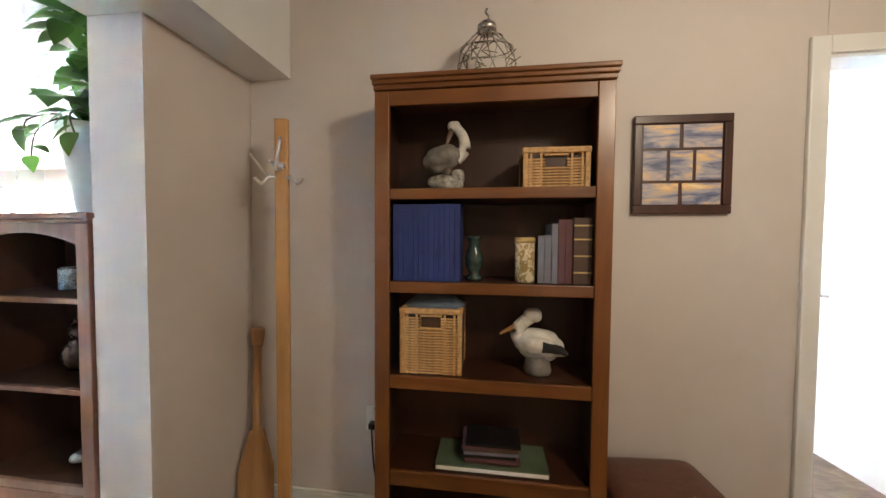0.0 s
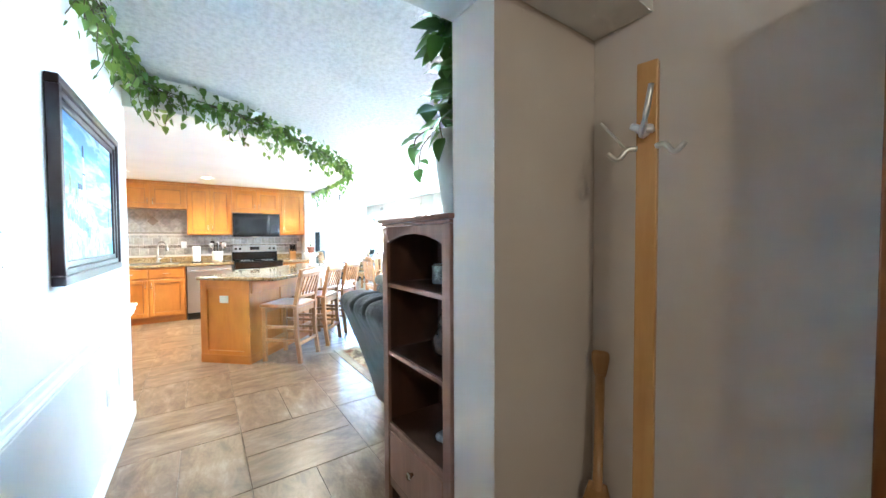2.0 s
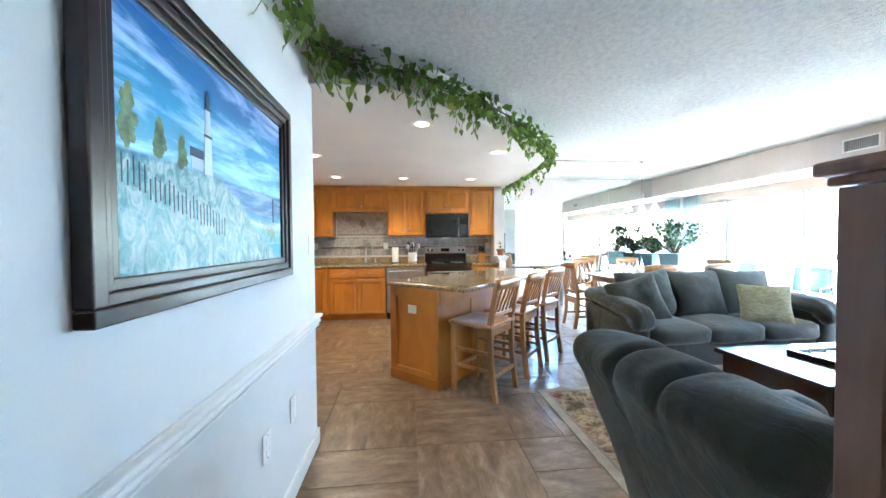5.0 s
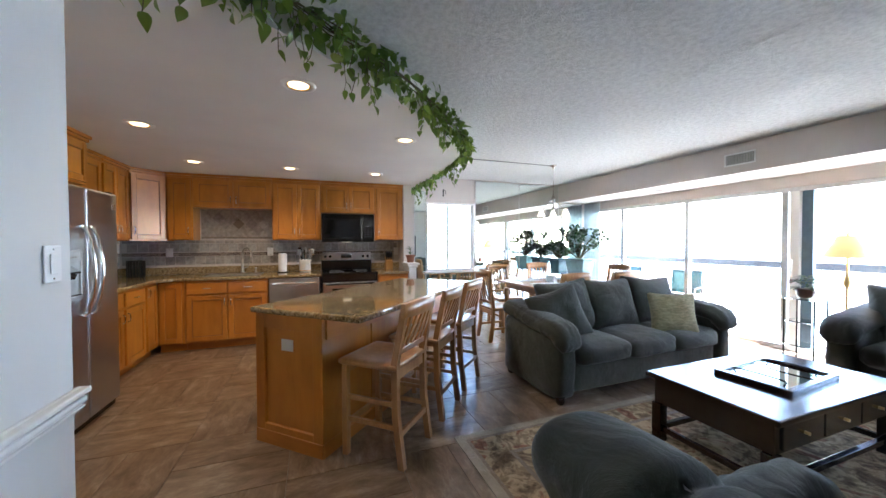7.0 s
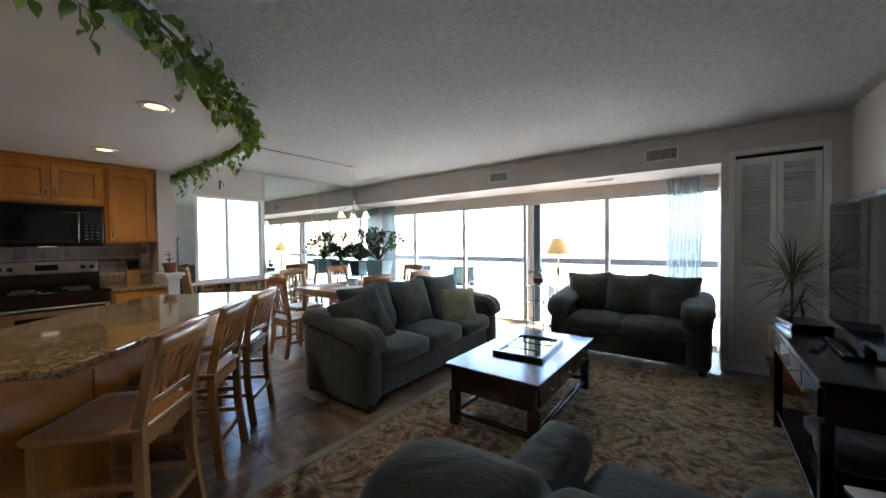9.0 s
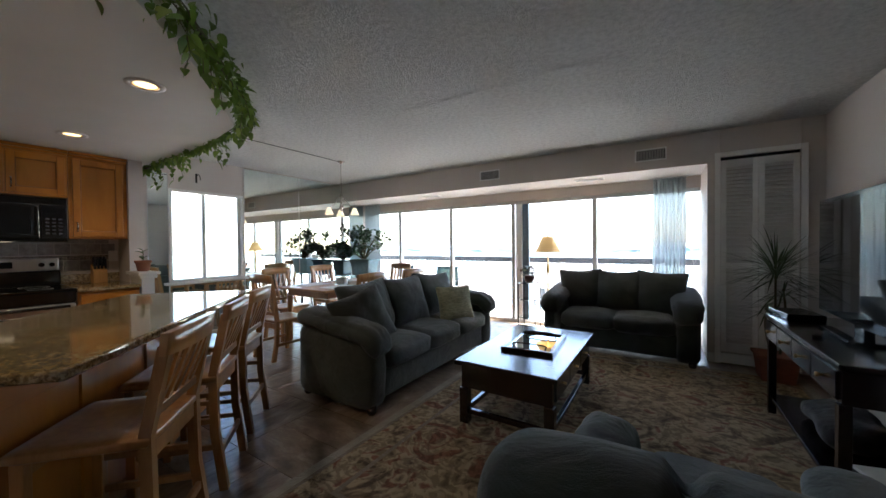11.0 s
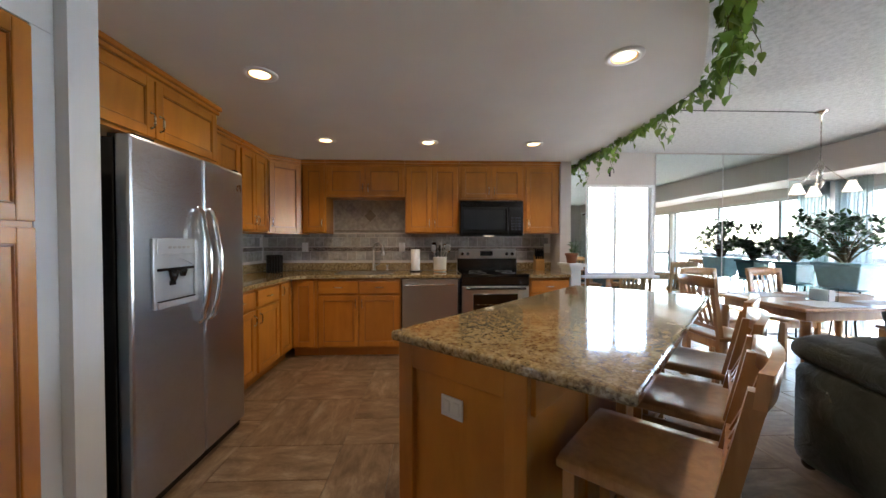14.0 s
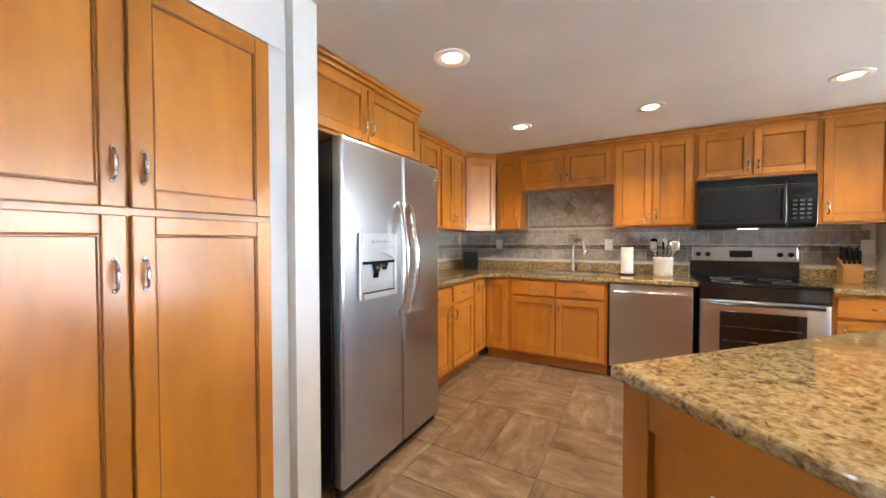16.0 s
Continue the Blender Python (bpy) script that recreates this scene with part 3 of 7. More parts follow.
mirror("wall_mirror", 2.44, 2.645, 0.11, LOW - 0.01, "narrow tall mirror strip beside the dining window")
mirror("wall_mirror", 2.66, 3.605, 0.11, 0.785, "low mirror panel below the dining window")
mirror("wall_mirror", 3.62, 4.555, 0.02, CEIL - 0.02, "floor to ceiling mirror panel on the dining wall")
mirror("wall_mirror", 4.568, 5.49, 0.02, CEIL - 0.02, "floor to ceiling mirror panel on the dining wall")
mirror("wall_mirror", 5.503, 6.10, 0.02, 2.13, "mirror panel below the soffit")


# balcony glazing
def glazing():
    w = thing("window_2", "wide sliding balcony glazing in grey metal frames", "window", (0, 6.31, 0))
    w["kind"] = "structure"
    xs = [-8.0, -7.15, -5.93, -4.72, -3.46, -2.21]
    part("window_frame", join_bm(box(-8.015, -2.205, -0.04, 0.05, 1.95, 1.998), box(-8.015, -2.205, -0.04, 0.05, 0.0, 0.05)), M_FRAME_ALU, w)
    for x in xs[:-1]:
        part("mullion", box(x - 0.03, x + 0.03, -0.03, 0.04, 0.051, 1.949), M_FRAME_ALU, w)
    part("door_post", box(-4.66, -4.57, -0.05, 0.045, 0.051, 1.949), M_TRIM, w, "white sliding door edge")
    part("door_post", box(-4.56, -4.46, -0.02, 0.045, 0.051, 1.949), M_FRAME_BLUE, w, "blue grey door post")
    part("door_handle", box(-4.645, -4.625, -0.09, -0.052, 0.9, 1.12, 0.006), M_TRIM, w)
    for a, c in zip(xs, xs[1:]):
        p = part("pane", box(a + 0.031, c - 0.031, 0.004, 0.010, 0.052, 1.948), M_GLASS, w)
        p.visible_shadow = False


glazing()


def curtain(x0, x1, y, z0, z1, label, waves=9, amp=0.03):
    c = thing("curtain", label, "curtain", (x0, y, z0))
    bm = bmesh.new()
    n = waves * 10
    rows = []
    for k in range(9):
        z = (z1 - z0) * k / 8
        rows.append([bm.verts.new(((x1 - x0) * i / n + 0.006 * math.sin(k + i * 0.3), amp * math.sin(2 * math.pi * waves * i / n + 0.4 * math.sin(k * 0.6)) * (1 - 0.25 * k / 8), z)) for i in range(n + 1)])
    for lo, hi in zip(rows, rows[1:]):
        for i in range(n):
            bm.faces.new((lo[i], lo[i + 1], hi[i + 1], hi[i])).smooth = True
    ob = part("drape", bm, M_SHEER, c)
    so = ob.modifiers.new("thick", "SOLIDIFY")
    so.thickness = 0.002
    part("rod", cyl((-0.02, 0, z1 - z0), (x1 - x0 + 0.02, 0, z1 - z0), 0.009), M_TRIM, c)


curtain(-2.72, -2.36, 6.14, 0.03, 2.135, "sheer pale blue curtain gathered beside the window")
curtain(-7.98, -7.56, 6.14, 0.03, 2.135, "sheer pale blue curtain gathered in the corner")


def ceiling_vent(at, w, h, face, label):
    d = thing("vent", label, "vent", at)
    if face == "y":
        part("frame", join_bm(box(0, w, -0.008, 0, 0, 0.015), box(0, w, -0.008, 0, h - 0.015, h), box(0, 0.015, -0.008, 0, 0.016, h - 0.016), box(w - 0.015, w, -0.008, 0, 0.016, h - 0.016)), M_TRIM, d)
        # Black sheet stands for the shade of the duct between the slats.
        part("duct_shade", box(0.015, w - 0.015, -0.0015, -0.0005, 0.015, h - 0.015), M_BLACK, d)
        for i in range(18):
            part("slat", box(0.018 + i * (w - 0.036) / 18, 0.018 + i * (w - 0.036) / 18 + 0.010, -0.006, -0.002, 0.016, h - 0.016), M_VENT, d)
    else:
        part("frame", box(0, w, 0, h, -0.006, 0), M_TRIM, d)
        for i in range(4):
            part("slat", box(0.015, w - 0.015, 0.012 + i * (h - 0.02) / 4, 0.012 + i * (h - 0.02) / 4 + 0.01, -0.010, -0.0065), M_VENT, d)


ceiling_vent((-4.94, 5.499, 2.245), 0.32, 0.145, "y", "grey air vent in the soffit face")
ceiling_vent((-2.89, 5.499, 2.25), 0.32, 0.145, "y", "grey air vent in the soffit face")
ceiling_vent((-3.62, 5.72, 2.149), 0.36, 0.10, "z", "slim air vent in the soffit underside")
ceiling_vent((-6.25, 5.80, 2.149), 0.36, 0.10, "z", "slim air vent in the soffit underside")

# ---------- outside ----------
structure("ground", box(-600, 600, -400, 900, -12.3, -12.0), M_SAND, "sandy ground far below", "ground")
structure("water", box(-600, 600, 60, 900, -11.99, -11.95), M_WATER, "pale bay water", "water")
structure("balcony_floor", box(-9.4, -1.0, 6.375, 8.0, -0.2, -0.02), M_BALCONY, "concrete balcony floor", "balcony")
# Unseen overhang; its depth is set by how much sun and sky it blocks.
structure("balcony_roof", box(-9.4, -1.0, 6.375, 6.9, 2.5, 2.65), M_BALCONY, "unseen concrete slab over the balcony that trims the sun", "balcony")


def railing():
    r = thing("balcony_railing", "grey metal balcony railing with a flat top rail", "railing", (0, 7.9, -0.02))
    part("top_rail", box(-9.3, -1.05, -0.06, 0.06, 0.93, 1.04, 0.01), M_RAIL, r)
    part("bottom_rail", box(-9.3, -1.05, -0.02, 0.02, 0.10, 0.14), M_TRIM, r)
    me = mesh_of("baluster", box(-0.008, 0.008, -0.008, 0.008, 0.14, 0.93), M_TRIM)
    for i in range(62):
        o = new("baluster", me)
        o.parent = r
        o.location = (-9.2 + i * 0.13, 0, 0)
    for i in range(6):
        part("post", box(-9.25 + i * 1.62, -9.20 + i * 1.62, -0.025, 0.025, 0, 0.93), M_TRIM, r)


railing()


def house(x, y, w, d, h, rz):
    o = thing("house", "distant pale house beyond the balcony", "house", (x, y, -12), rz, "far houses")
    part("wall", box(-w / 2, w / 2, -d / 2, d / 2, 0, h), M_SIDING, o)
    bm = bmesh.new()
    p = [bm.verts.new(c) for c in ((-w / 2 - 0.4, -d / 2 - 0.4, h), (w / 2 + 0.4, -d / 2 - 0.4, h), (w / 2 + 0.4, d / 2 + 0.4, h), (-w / 2 - 0.4, d / 2 + 0.4, h), (-w / 2 - 0.4, 0, h + d * 0.3), (w / 2 + 0.4, 0, h + d * 0.3))]
    for f in ((0, 1, 5, 4), (2, 3, 4, 5), (0, 4, 3), (1, 2, 5), (3, 2, 1, 0)):
        bm.faces.new([p[i] for i in f])
    part("roof", bm, M_ROOF, o)
    for fl in range(int(h // 2.8)):
        for k in range(int(w // 2.2)):
            part("window", box(-w / 2 + 0.7 + k * 2.2, -w / 2 + 1.7 + k * 2.2, -d / 2 - 0.03, -d / 2 + 0.05, fl * 2.8 + 1.0, fl * 2.8 + 2.2), M_WINDOW_DARK, o)


for i, (hx, hy, hw, hh) in enumerate(((-30, 44, 12, 6), (-14, 48, 10, 8.5), (2, 45, 12, 6), (18, 50, 10, 8.5), (-48, 50, 14, 8.5), (-62, 42, 12, 6))):
    house(hx, hy, hw, 9, hh, (i * 37) % 20 - 10)
for i in range(9):
    bm = bmesh.new()
    bmesh.ops.create_icosphere(bm, subdivisions=3, radius=1.0)
    for v in bm.verts:
        v.co *= 1 + 0.35 * noise.noise(v.co * 2 + Vector((i * 5, 0, 0)))
        v.co = Vector((v.co.x * 90, v.co.y * 30, v.co.z * 14))
    h = part("hill", bm, M_HILL)
    h.location = (-480 + i * 120, 620 + 30 * math.sin(i * 2.1), -13)
    tagged(h, "low wooded hill across the water", "hill", "far hills", "structure")


def patio_chair(x, y, rz):
    c = thing("patio_chair", "teal sling patio chair on the balcony", "chair", (x, y, -0.02), rz, "balcony chairs")
    c.scale.z = 0.79
    part("frame", join_bm(tube([(-0.27, -0.25, 0), (-0.27, -0.25, 0.6), (-0.27, 0.25, 0.62), (-0.27, 0.32, 1.0), (0.27, 0.32, 1.0), (0.27, 0.25, 0.62), (0.27, -0.25, 0.6), (0.27, -0.25, 0)], 0.014), tube([(-0.27, 0.2, 0.61), (-0.27, 0.3, 0)], 0.014), tube([(0.27, 0.2, 0.61), (0.27, 0.3, 0)], 0.014)), M_IRON, c)
    part("seat", box(-0.25, 0.25, -0.25, 0.22, 0.40, 0.42, 0.006), M_SLING, c)
    part("backrest", soft(0.5, 0.03, 0.55, 0.012, 4, at=(0, 0.28, 0.72), turn=(-10, 0, 0)), M_SLING, c)
    part("armrest", join_bm(box(-0.30, -0.24, -0.25, 0.2, 0.61, 0.635, 0.005), box(0.24, 0.30, -0.25, 0.2, 0.61, 0.635, 0.005)), M_IRON, c)


patio_chair(-6.8, 7.42, 20)
patio_chair(-8.2, 7.42, -15)

seam = box(-4.85, -2.6, 3.23, 3.275, CEIL - 0.004, CEIL + 0.002, 0.0015)
structure("ceiling_seam", seam, M_CEIL, "faint plastered seam in the ceiling", "ceiling")
# ---------- kitchen ----------
def pull(parent, x, z, upright=True, y=-0.022, L=0.085):
    """A slim bowed pull with a swelling in the middle."""
    pts = []
    for k in range(13):
        t = -1 + k / 6
        out = 0.019 * (1 - t ** 12) + 0.002 * (1 - t * t)
        pts.append((x, y - out, z + t * L / 2) if upright else (x + t * L / 2, y - out, z))
    bm = tube(pts, 0.0042, 8)
    bm_tube(bm, [pts[3], pts[5], pts[6], pts[7], pts[9]], 0.0058, 8)
    for p in (pts[0], pts[-1]):
        bm_cyl(bm, (p[0], y + 0.001, p[2]), (p[0], y - 0.004, p[2]), 0.007, 0.005, 10)
    part("handle", bm, M_NICKEL, parent, "satin nickel bowed pull")


def ring_frame(x0, x1, z0, z1, b, front, back):
    """One mitred rectangular moulding with a sloped inner face."""
    bm = bmesh.new()
    loops = []
    for inset, y in ((0, back), (0, front + 0.002), (b * 0.25, front), (b * 0.6, front), (b, back)):
        loops.append([bm.verts.new(c) for c in ((x0 + inset, y, z0 + inset), (x1 - inset, y, z0 + inset), (x1 - inset, y, z1 - inset), (x0 + inset, y, z1 - inset))])
    for lo, hi in zip(loops, loops[1:] + loops[:1]):
        for k in range(4):
            bm.faces.new((lo[k], lo[(k + 1) % 4], hi[(k + 1) % 4], hi[k]))
    bmesh.ops.recalc_face_normals(bm, faces=bm.faces[:])
    return bm


def panel_door(parent, x0, x1, z0, z1, hand=None, pull_z=None, stile=0.055):
    """A framed door with a recessed centre and a bead, at the front y = 0 of its cabinet."""
    fr = join_bm(box(x0, x0 + stile, -0.021, -0.001, z0, z1, 0.004), box(x1 - stile, x1, -0.021, -0.001, z0, z1, 0.004), box(x0 + stile, x1 - stile, -0.0205, -0.001, z1 - stile, z1, 0.004), box(x0 + stile, x1 - stile, -0.0205, -0.001, z0, z0 + stile, 0.004))
    d = part("door", fr, M_MAPLE, parent)
    s = stile
    part("panel", box(x0 + s - 0.004, x1 - s + 0.004, -0.010, -0.002, z0 + s - 0.004, z1 - s + 0.004), M_MAPLE, d)
    b = 0.008
    bead = ring_frame(x0 + s, x1 - s, z0 + s, z1 - s, b, -0.016, -0.009)
    part("bead", bead, M_BEAD, d, "dark glazed bead")
    if hand:
        hx = x0 + 0.028 if hand == "l" else x1 - 0.028
        pull(d, hx, pull_z)


def drawer(parent, x0, x1, z0, z1):
    d = part("drawer_front", box(x0, x1, -0.021, -0.001, z0, z1, 0.006), M_MAPLE_H, parent)
    pull(d, (x0 + x1) / 2, (z0 + z1) / 2, False)


def cabinet(name, at, rz, w, depth, z0, z1, label, doors=(), drawers=(), toe=False, crown=False, side=True, group=""):
    """doors: (x0, x1, z0, z1, hand, pull height); the front stands at y = 0 and faces -y."""
    c = thing(name, label, "cabinet", at, rz, group)
    bm = box(0.001, w - 0.001, 0, depth, z0, z1, 0.002)
    part("body", bm, M_MAPLE, c)
    if toe:
        part("toe_kick", box(0.001, w - 0.001, 0.07, depth, 0.0, z0 - 0.001), M_MAPLE_H, c)
    if crown:
        part("crown", join_bm(box(0.001, w - 0.001, -0.025, 0, z1 - 0.055, z1 - 0.03, 0.006), box(0.001, w - 0.001, -0.045, 0, z1 - 0.03, z1, 0.008)), M_MAPLE_H, c)
    for d in doors:
        panel_door(c, *d)
    for d in drawers:
        drawer(c, *d)
    return c


UP, UT = 1.385, LOW - 0.002
DZ = UT - 0.075
BX = -7.59
upper = "upper cabinets"
cabinet("wall_cabinet", (BX, -0.985, 0), 90, 0.285, 0.305, UP, UT, "honey maple wall cabinet with a framed door", [(0.02, 0.265, UP + 0.02, DZ, "r", UP + 0.12)], crown=True, group=upper)
cabinet("wall_cabinet", (BX, -0.70, 0), 90, 0.94, 0.305, 1.82, UT, "honey maple short wall cabinet above the sink", [(0.02, 0.465, 1.84, DZ, "r", 1.93), (0.475, 0.92, 1.84, DZ, "l", 1.93)], crown=True, group=upper)
cabinet("wall_cabinet", (BX, 0.24, 0), 90, 0.655, 0.305, UP, UT, "honey maple wall cabinet with two framed doors", [(0.02, 0.322, UP + 0.02, DZ, "r", UP + 0.12), (0.332, 0.635, UP + 0.02, DZ, "l", UP + 0.12)], crown=True, group=upper)
cabinet("wall_cabinet", (BX, 0.895, 0), 90, 0.785, 0.305, 1.79, UT, "honey maple short wall cabinet above the microwave", [(0.02, 0.387, 1.81, DZ, "r", 1.90), (0.397, 0.765, 1.81, DZ, "l", 1.90)], crown=True, group=upper)
cabinet("wall_cabinet", (BX, 1.68, 0), 90, 0.45, 0.305, UP, UT, "honey maple wall cabinet beside the microwave", [(0.03, 0.41, UP + 0.02, DZ, "l", UP + 0.12)], crown=True, group=upper)
# corner and side uppers
cc = thing("corner_cabinet", "diagonal honey maple corner wall cabinet", "cabinet", (-7.31, -1.27, 0), 135, upper)
part("body", join_bm(box(0.001, 0.395, 0.0, 0.10, UP - 0.01, UT, 0.002), prism([(0.0, 0.101), (0.395, 0.101), (0.396 + 0.2, 0.22), (0.198, 0.62), (-0.2, 0.22)], UP - 0.01, UT)), M_MAPLE, cc)
part("crown", join_bm(box(0.001, 0.395, -0.02, 0, UT - 0.055, UT - 0.03, 0.006), box(0.001, 0.395, -0.035, 0, UT - 0.03, UT, 0.008)), M_MAPLE_H, cc)
panel_door(cc, 0.02, 0.375, UP + 0.01, DZ, "l", UP + 0.12)
cabinet("wall_cabinet", (-6.75, -1.27, 0), 180, 0.555, 0.32, UP, UT, "honey maple wall cabinet on the side wall", [(0.02, 0.275, UP + 0.02, DZ, "r", UP + 0.12), (0.285, 0.535, UP + 0.02, DZ, "l", UP + 0.12)], crown=True, group=upper)
cabinet("wall_cabinet", (-6.0, -1.27, 0), 180, 0.748, 0.32, UP, UT, "honey maple wall cabinet on the side wall", [(0.02, 0.37, UP + 0.02, DZ, "r", UP + 0.12), (0.38, 0.728, UP + 0.02, DZ, "l", UP + 0.12)], crown=True, group=upper)
cabinet("wall_cabinet", (-4.805, -1.02, 0), 180, 1.19, 0.57, 1.84, UT, "deep honey maple cabinet above the refrigerator", [(0.03, 0.59, 1.86, DZ, "r", 1.95), (0.60, 1.16, 1.86, DZ, "l", 1.95)], crown=True, group=upper)

# pantry
pantry = cabinet("pantry_cabinet", (-3.742, -0.799, 0), 180, 0.86, 0.55, 0.0, 2.01, "tall honey maple pantry cabinet with four framed doors",
                 [(0.012, 0.421, 1.345, 1.995, "r", 1.46), (0.431, 0.850, 1.345, 1.995, "l", 1.46), (0.012, 0.421, 0.03, 1.325, "r", 1.16), (0.431, 0.850, 0.03, 1.325, "l", 1.16)])

# base cabinets
FX = -7.26
lower = "base cabinets"
cabinet("base_cabinet", (FX, -0.985, 0), 90, 0.275, 0.60, 0.10, 0.875, "honey maple base cabinet at the corner", [(0.02, 0.245, 0.12, 0.85, None, None)], toe=True, group=lower)
cabinet("base_cabinet", (FX, -0.71, 0), 90, 0.925, 0.60, 0.10, 0.875, "honey maple sink cabinet with two drawers and doors", [(0.02, 0.455, 0.12, 0.685, "r", 0.60), (0.47, 0.905, 0.12, 0.685, "l", 0.60)], [(0.02, 0.455, 0.71, 0.85), (0.47, 0.905, 0.71, 0.85)], toe=True, group=lower)
cabinet("base_cabinet", (FX, 1.665, 0), 90, 0.465, 0.60, 0.10, 0.875, "honey maple drawer cabinet beside the range", [(0.02, 0.445, 0.12, 0.685, "l", 0.60)], [(0.02, 0.445, 0.71, 0.85)], toe=True, group=lower)
cabinet("base_cabinet", (-6.93, -0.99, 0), 180, 0.325, 0.60, 0.10, 0.875, "honey maple corner base cabinet", [(0.02, 0.29, 0.12, 0.85, "l", 0.78)], toe=True, group=lower)
cabinet("base_cabinet", (-6.46, -0.99, 0), 180, 0.468, 0.60, 0.10, 0.875, "honey maple base cabinet with a drawer", [(0.02, 0.445, 0.12, 0.685, "l", 0.60)], [(0.02, 0.445, 0.71, 0.85)], toe=True, group=lower)
cabinet("base_cabinet", (-5.93, -0.99, 0), 180, 0.528, 0.60, 0.10, 0.875, "honey maple base cabinet with a drawer", [(0.02, 0.505, 0.12, 0.685, "r", 0.60)], [(0.02, 0.505, 0.71, 0.85)], toe=True, group=lower)

# worktops
w1 = tagged(part("worktop", prism([(-7.898, -1.598), (-5.93, -1.598), (-5.93, -0.955), (-7.09, -0.955), (-7.225, -0.82), (-7.225, 0.888), (-7.898, 0.888)], 0.877, 0.915), M_GRANITE), "speckled gold granite worktop with a sink cutout", "worktop")
w2 = tagged(part("worktop", box(-7.898, -7.225, 1.662, 2.131, 0.877, 0.915, 0.005), M_GRANITE), "speckled gold granite worktop beside the range", "worktop")
for ob in (w1,):
    bv = ob.modifiers.new("edge", "BEVEL")
    bv.width, bv.segments = 0.008, 2
tagged(part("granite_upstand", join_bm(box(-7.898, -7.875, -1.595, 0.888, 0.917, 1.015, 0.003), box(-7.873, -5.93, -1.597, -1.575, 0.917, 1.015, 0.003), box(-7.898, -7.875, 1.665, 2.13, 0.917, 1.015, 0.003)), M_GRANITE), "granite upstand along the wall", "upstand")


def sink_unit():
    s = thing("sink", "stainless steel kitchen sink with a pulldown tap", "sink", (-7.55, -0.22, 0.916))
    part("basin", join_bm(box(-0.19, 0.19, -0.33, 0.33, 0.0005, 0.003), box(-0.17, 0.17, -0.31, -0.01, 0.0035, 0.0045), box(-0.17, 0.17, 0.01, 0.31, 0.0035, 0.0045)), M_STEEL_H, s)
    f = part("tap", join_bm(lathe([(0.030, 0.003), (0.030, 0.02), (0.020, 0.035), (0.018, 0.12), (0.014, 0.13)], 16, (-0.24, 0.05, 0)), tube([(-0.24, 0.05, 0.12)] + [(-0.24 + 0.055 * (1 - math.cos(a)), 0.05 + 0.065 * (1 - math.cos(a)), 0.27 + 0.085 * math.sin(a)) for a in [math.pi * k / 10 for k in range(11)]], 0.0145, 10), cyl((-0.13, 0.18, 0.272), (-0.127, 0.184, 0.20), 0.017, 0.021)), M_STEEL_H, s, "brushed steel gooseneck tap")
    part("lever", tube([(-0.24, 0.07, 0.07), (-0.235, 0.12, 0.09), (-0.23, 0.135, 0.15)], 0.007), M_STEEL_H, f)
    part("soap_dispenser", lathe([(0.018, 0.003), (0.018, 0.02), (0.009, 0.03), (0.009, 0.06), (0.016, 0.065), (0.014, 0.075)], 14, (-0.23, 0.22, 0)), M_STEEL_H, s)


sink_unit()

# splashback tiles
tile_a = mesh_of("tile", box(0, 0.006, 0.002, 0.115, 0.002, 0.115, 0.003), M_SPLASH)
tile_b = mesh_of("tile", box(0.002, 0.115, 0, 0.006, 0.002, 0.115, 0.003), M_SPLASH)


def splash_tile(me, at, parent, tall=1):
    o = new("tile", me)
    o.location = at
    o.scale.z = tall
    o.parent = parent


wall_left = bpy.data.objects["wall_kitchen_left"]
for r, z in enumerate((1.045, 1.222, 1.3405)):
    for i in range(32):
        y = -1.58 + i * 0.117 + (0.05 if r % 2 else 0)
        if y + 0.117 < 2.125:
            splash_tile(tile_a, (-7.899, y, z), wall_back, 0.38 if r == 2 else 1)
    for i in range(14):
        x = -7.86 + i * 0.117 + (0.05 if r % 2 else 0)
        splash_tile(tile_b, (x, -1.599, z), wall_left, 0.38 if r == 2 else 1)
bm = bmesh.new()
for row, z in enumerate((1.166, 1.178, 1.190, 1.202)):
    for i in range(148):
        y = -1.585 + i * 0.025
        bm_box(bm, -7.8995, -7.894, y + 0.001, y + 0.0235, z, z + 0.0105)
m1 = tagged(part("mosaic_band", bm, M_MOSAIC, wall_back), kind="stuff")
bm = bmesh.new()
for z in (1.166, 1.178, 1.190, 1.202):
    for i in range(70):
        x = -7.88 + i * 0.025
        bm_box(bm, x + 0.001, x + 0.0235, -1.5995, -1.594, z, z + 0.0105)
tagged(part("mosaic_band", bm, M_MOSAIC, wall_left), kind="stuff")
# diamond tiles above the sink
dia = mesh_of("tile", box(0, 0.006, -0.057, 0.057, -0.057, 0.057, 0.003), M_SPLASH)
small = mesh_of("tile", box(0, 0.008, -0.055, 0.055, -0.055, 0.055, 0.003), M_MOSAIC)
D = 0.117 * 0.7071
for i in range(-6, 7):
    for j in range(-3, 4):
        if (i + j) % 2 == 0:
            y, z = -0.23 + i * D, 1.62 + j * D
            if -0.66 < y - 0.05 and y + 0.05 < 0.235 and 1.43 < z - 0.04 and z < 1.80:
                o = new("tile", small if i == 0 and j == 0 else dia)
                o.parent = wall_back
                o.matrix_basis = pose(-7.899, y, z, 45)
part("tile_backing", box(-7.8995, -7.8975, -0.69, 0.238, 1.40, 1.815), M_SPLASH, wall_back)
part("tile_border", box(-7.899, -7.890, -0.69, 0.235, 1.418, 1.432, 0.003), M_MOSAIC, wall_back)


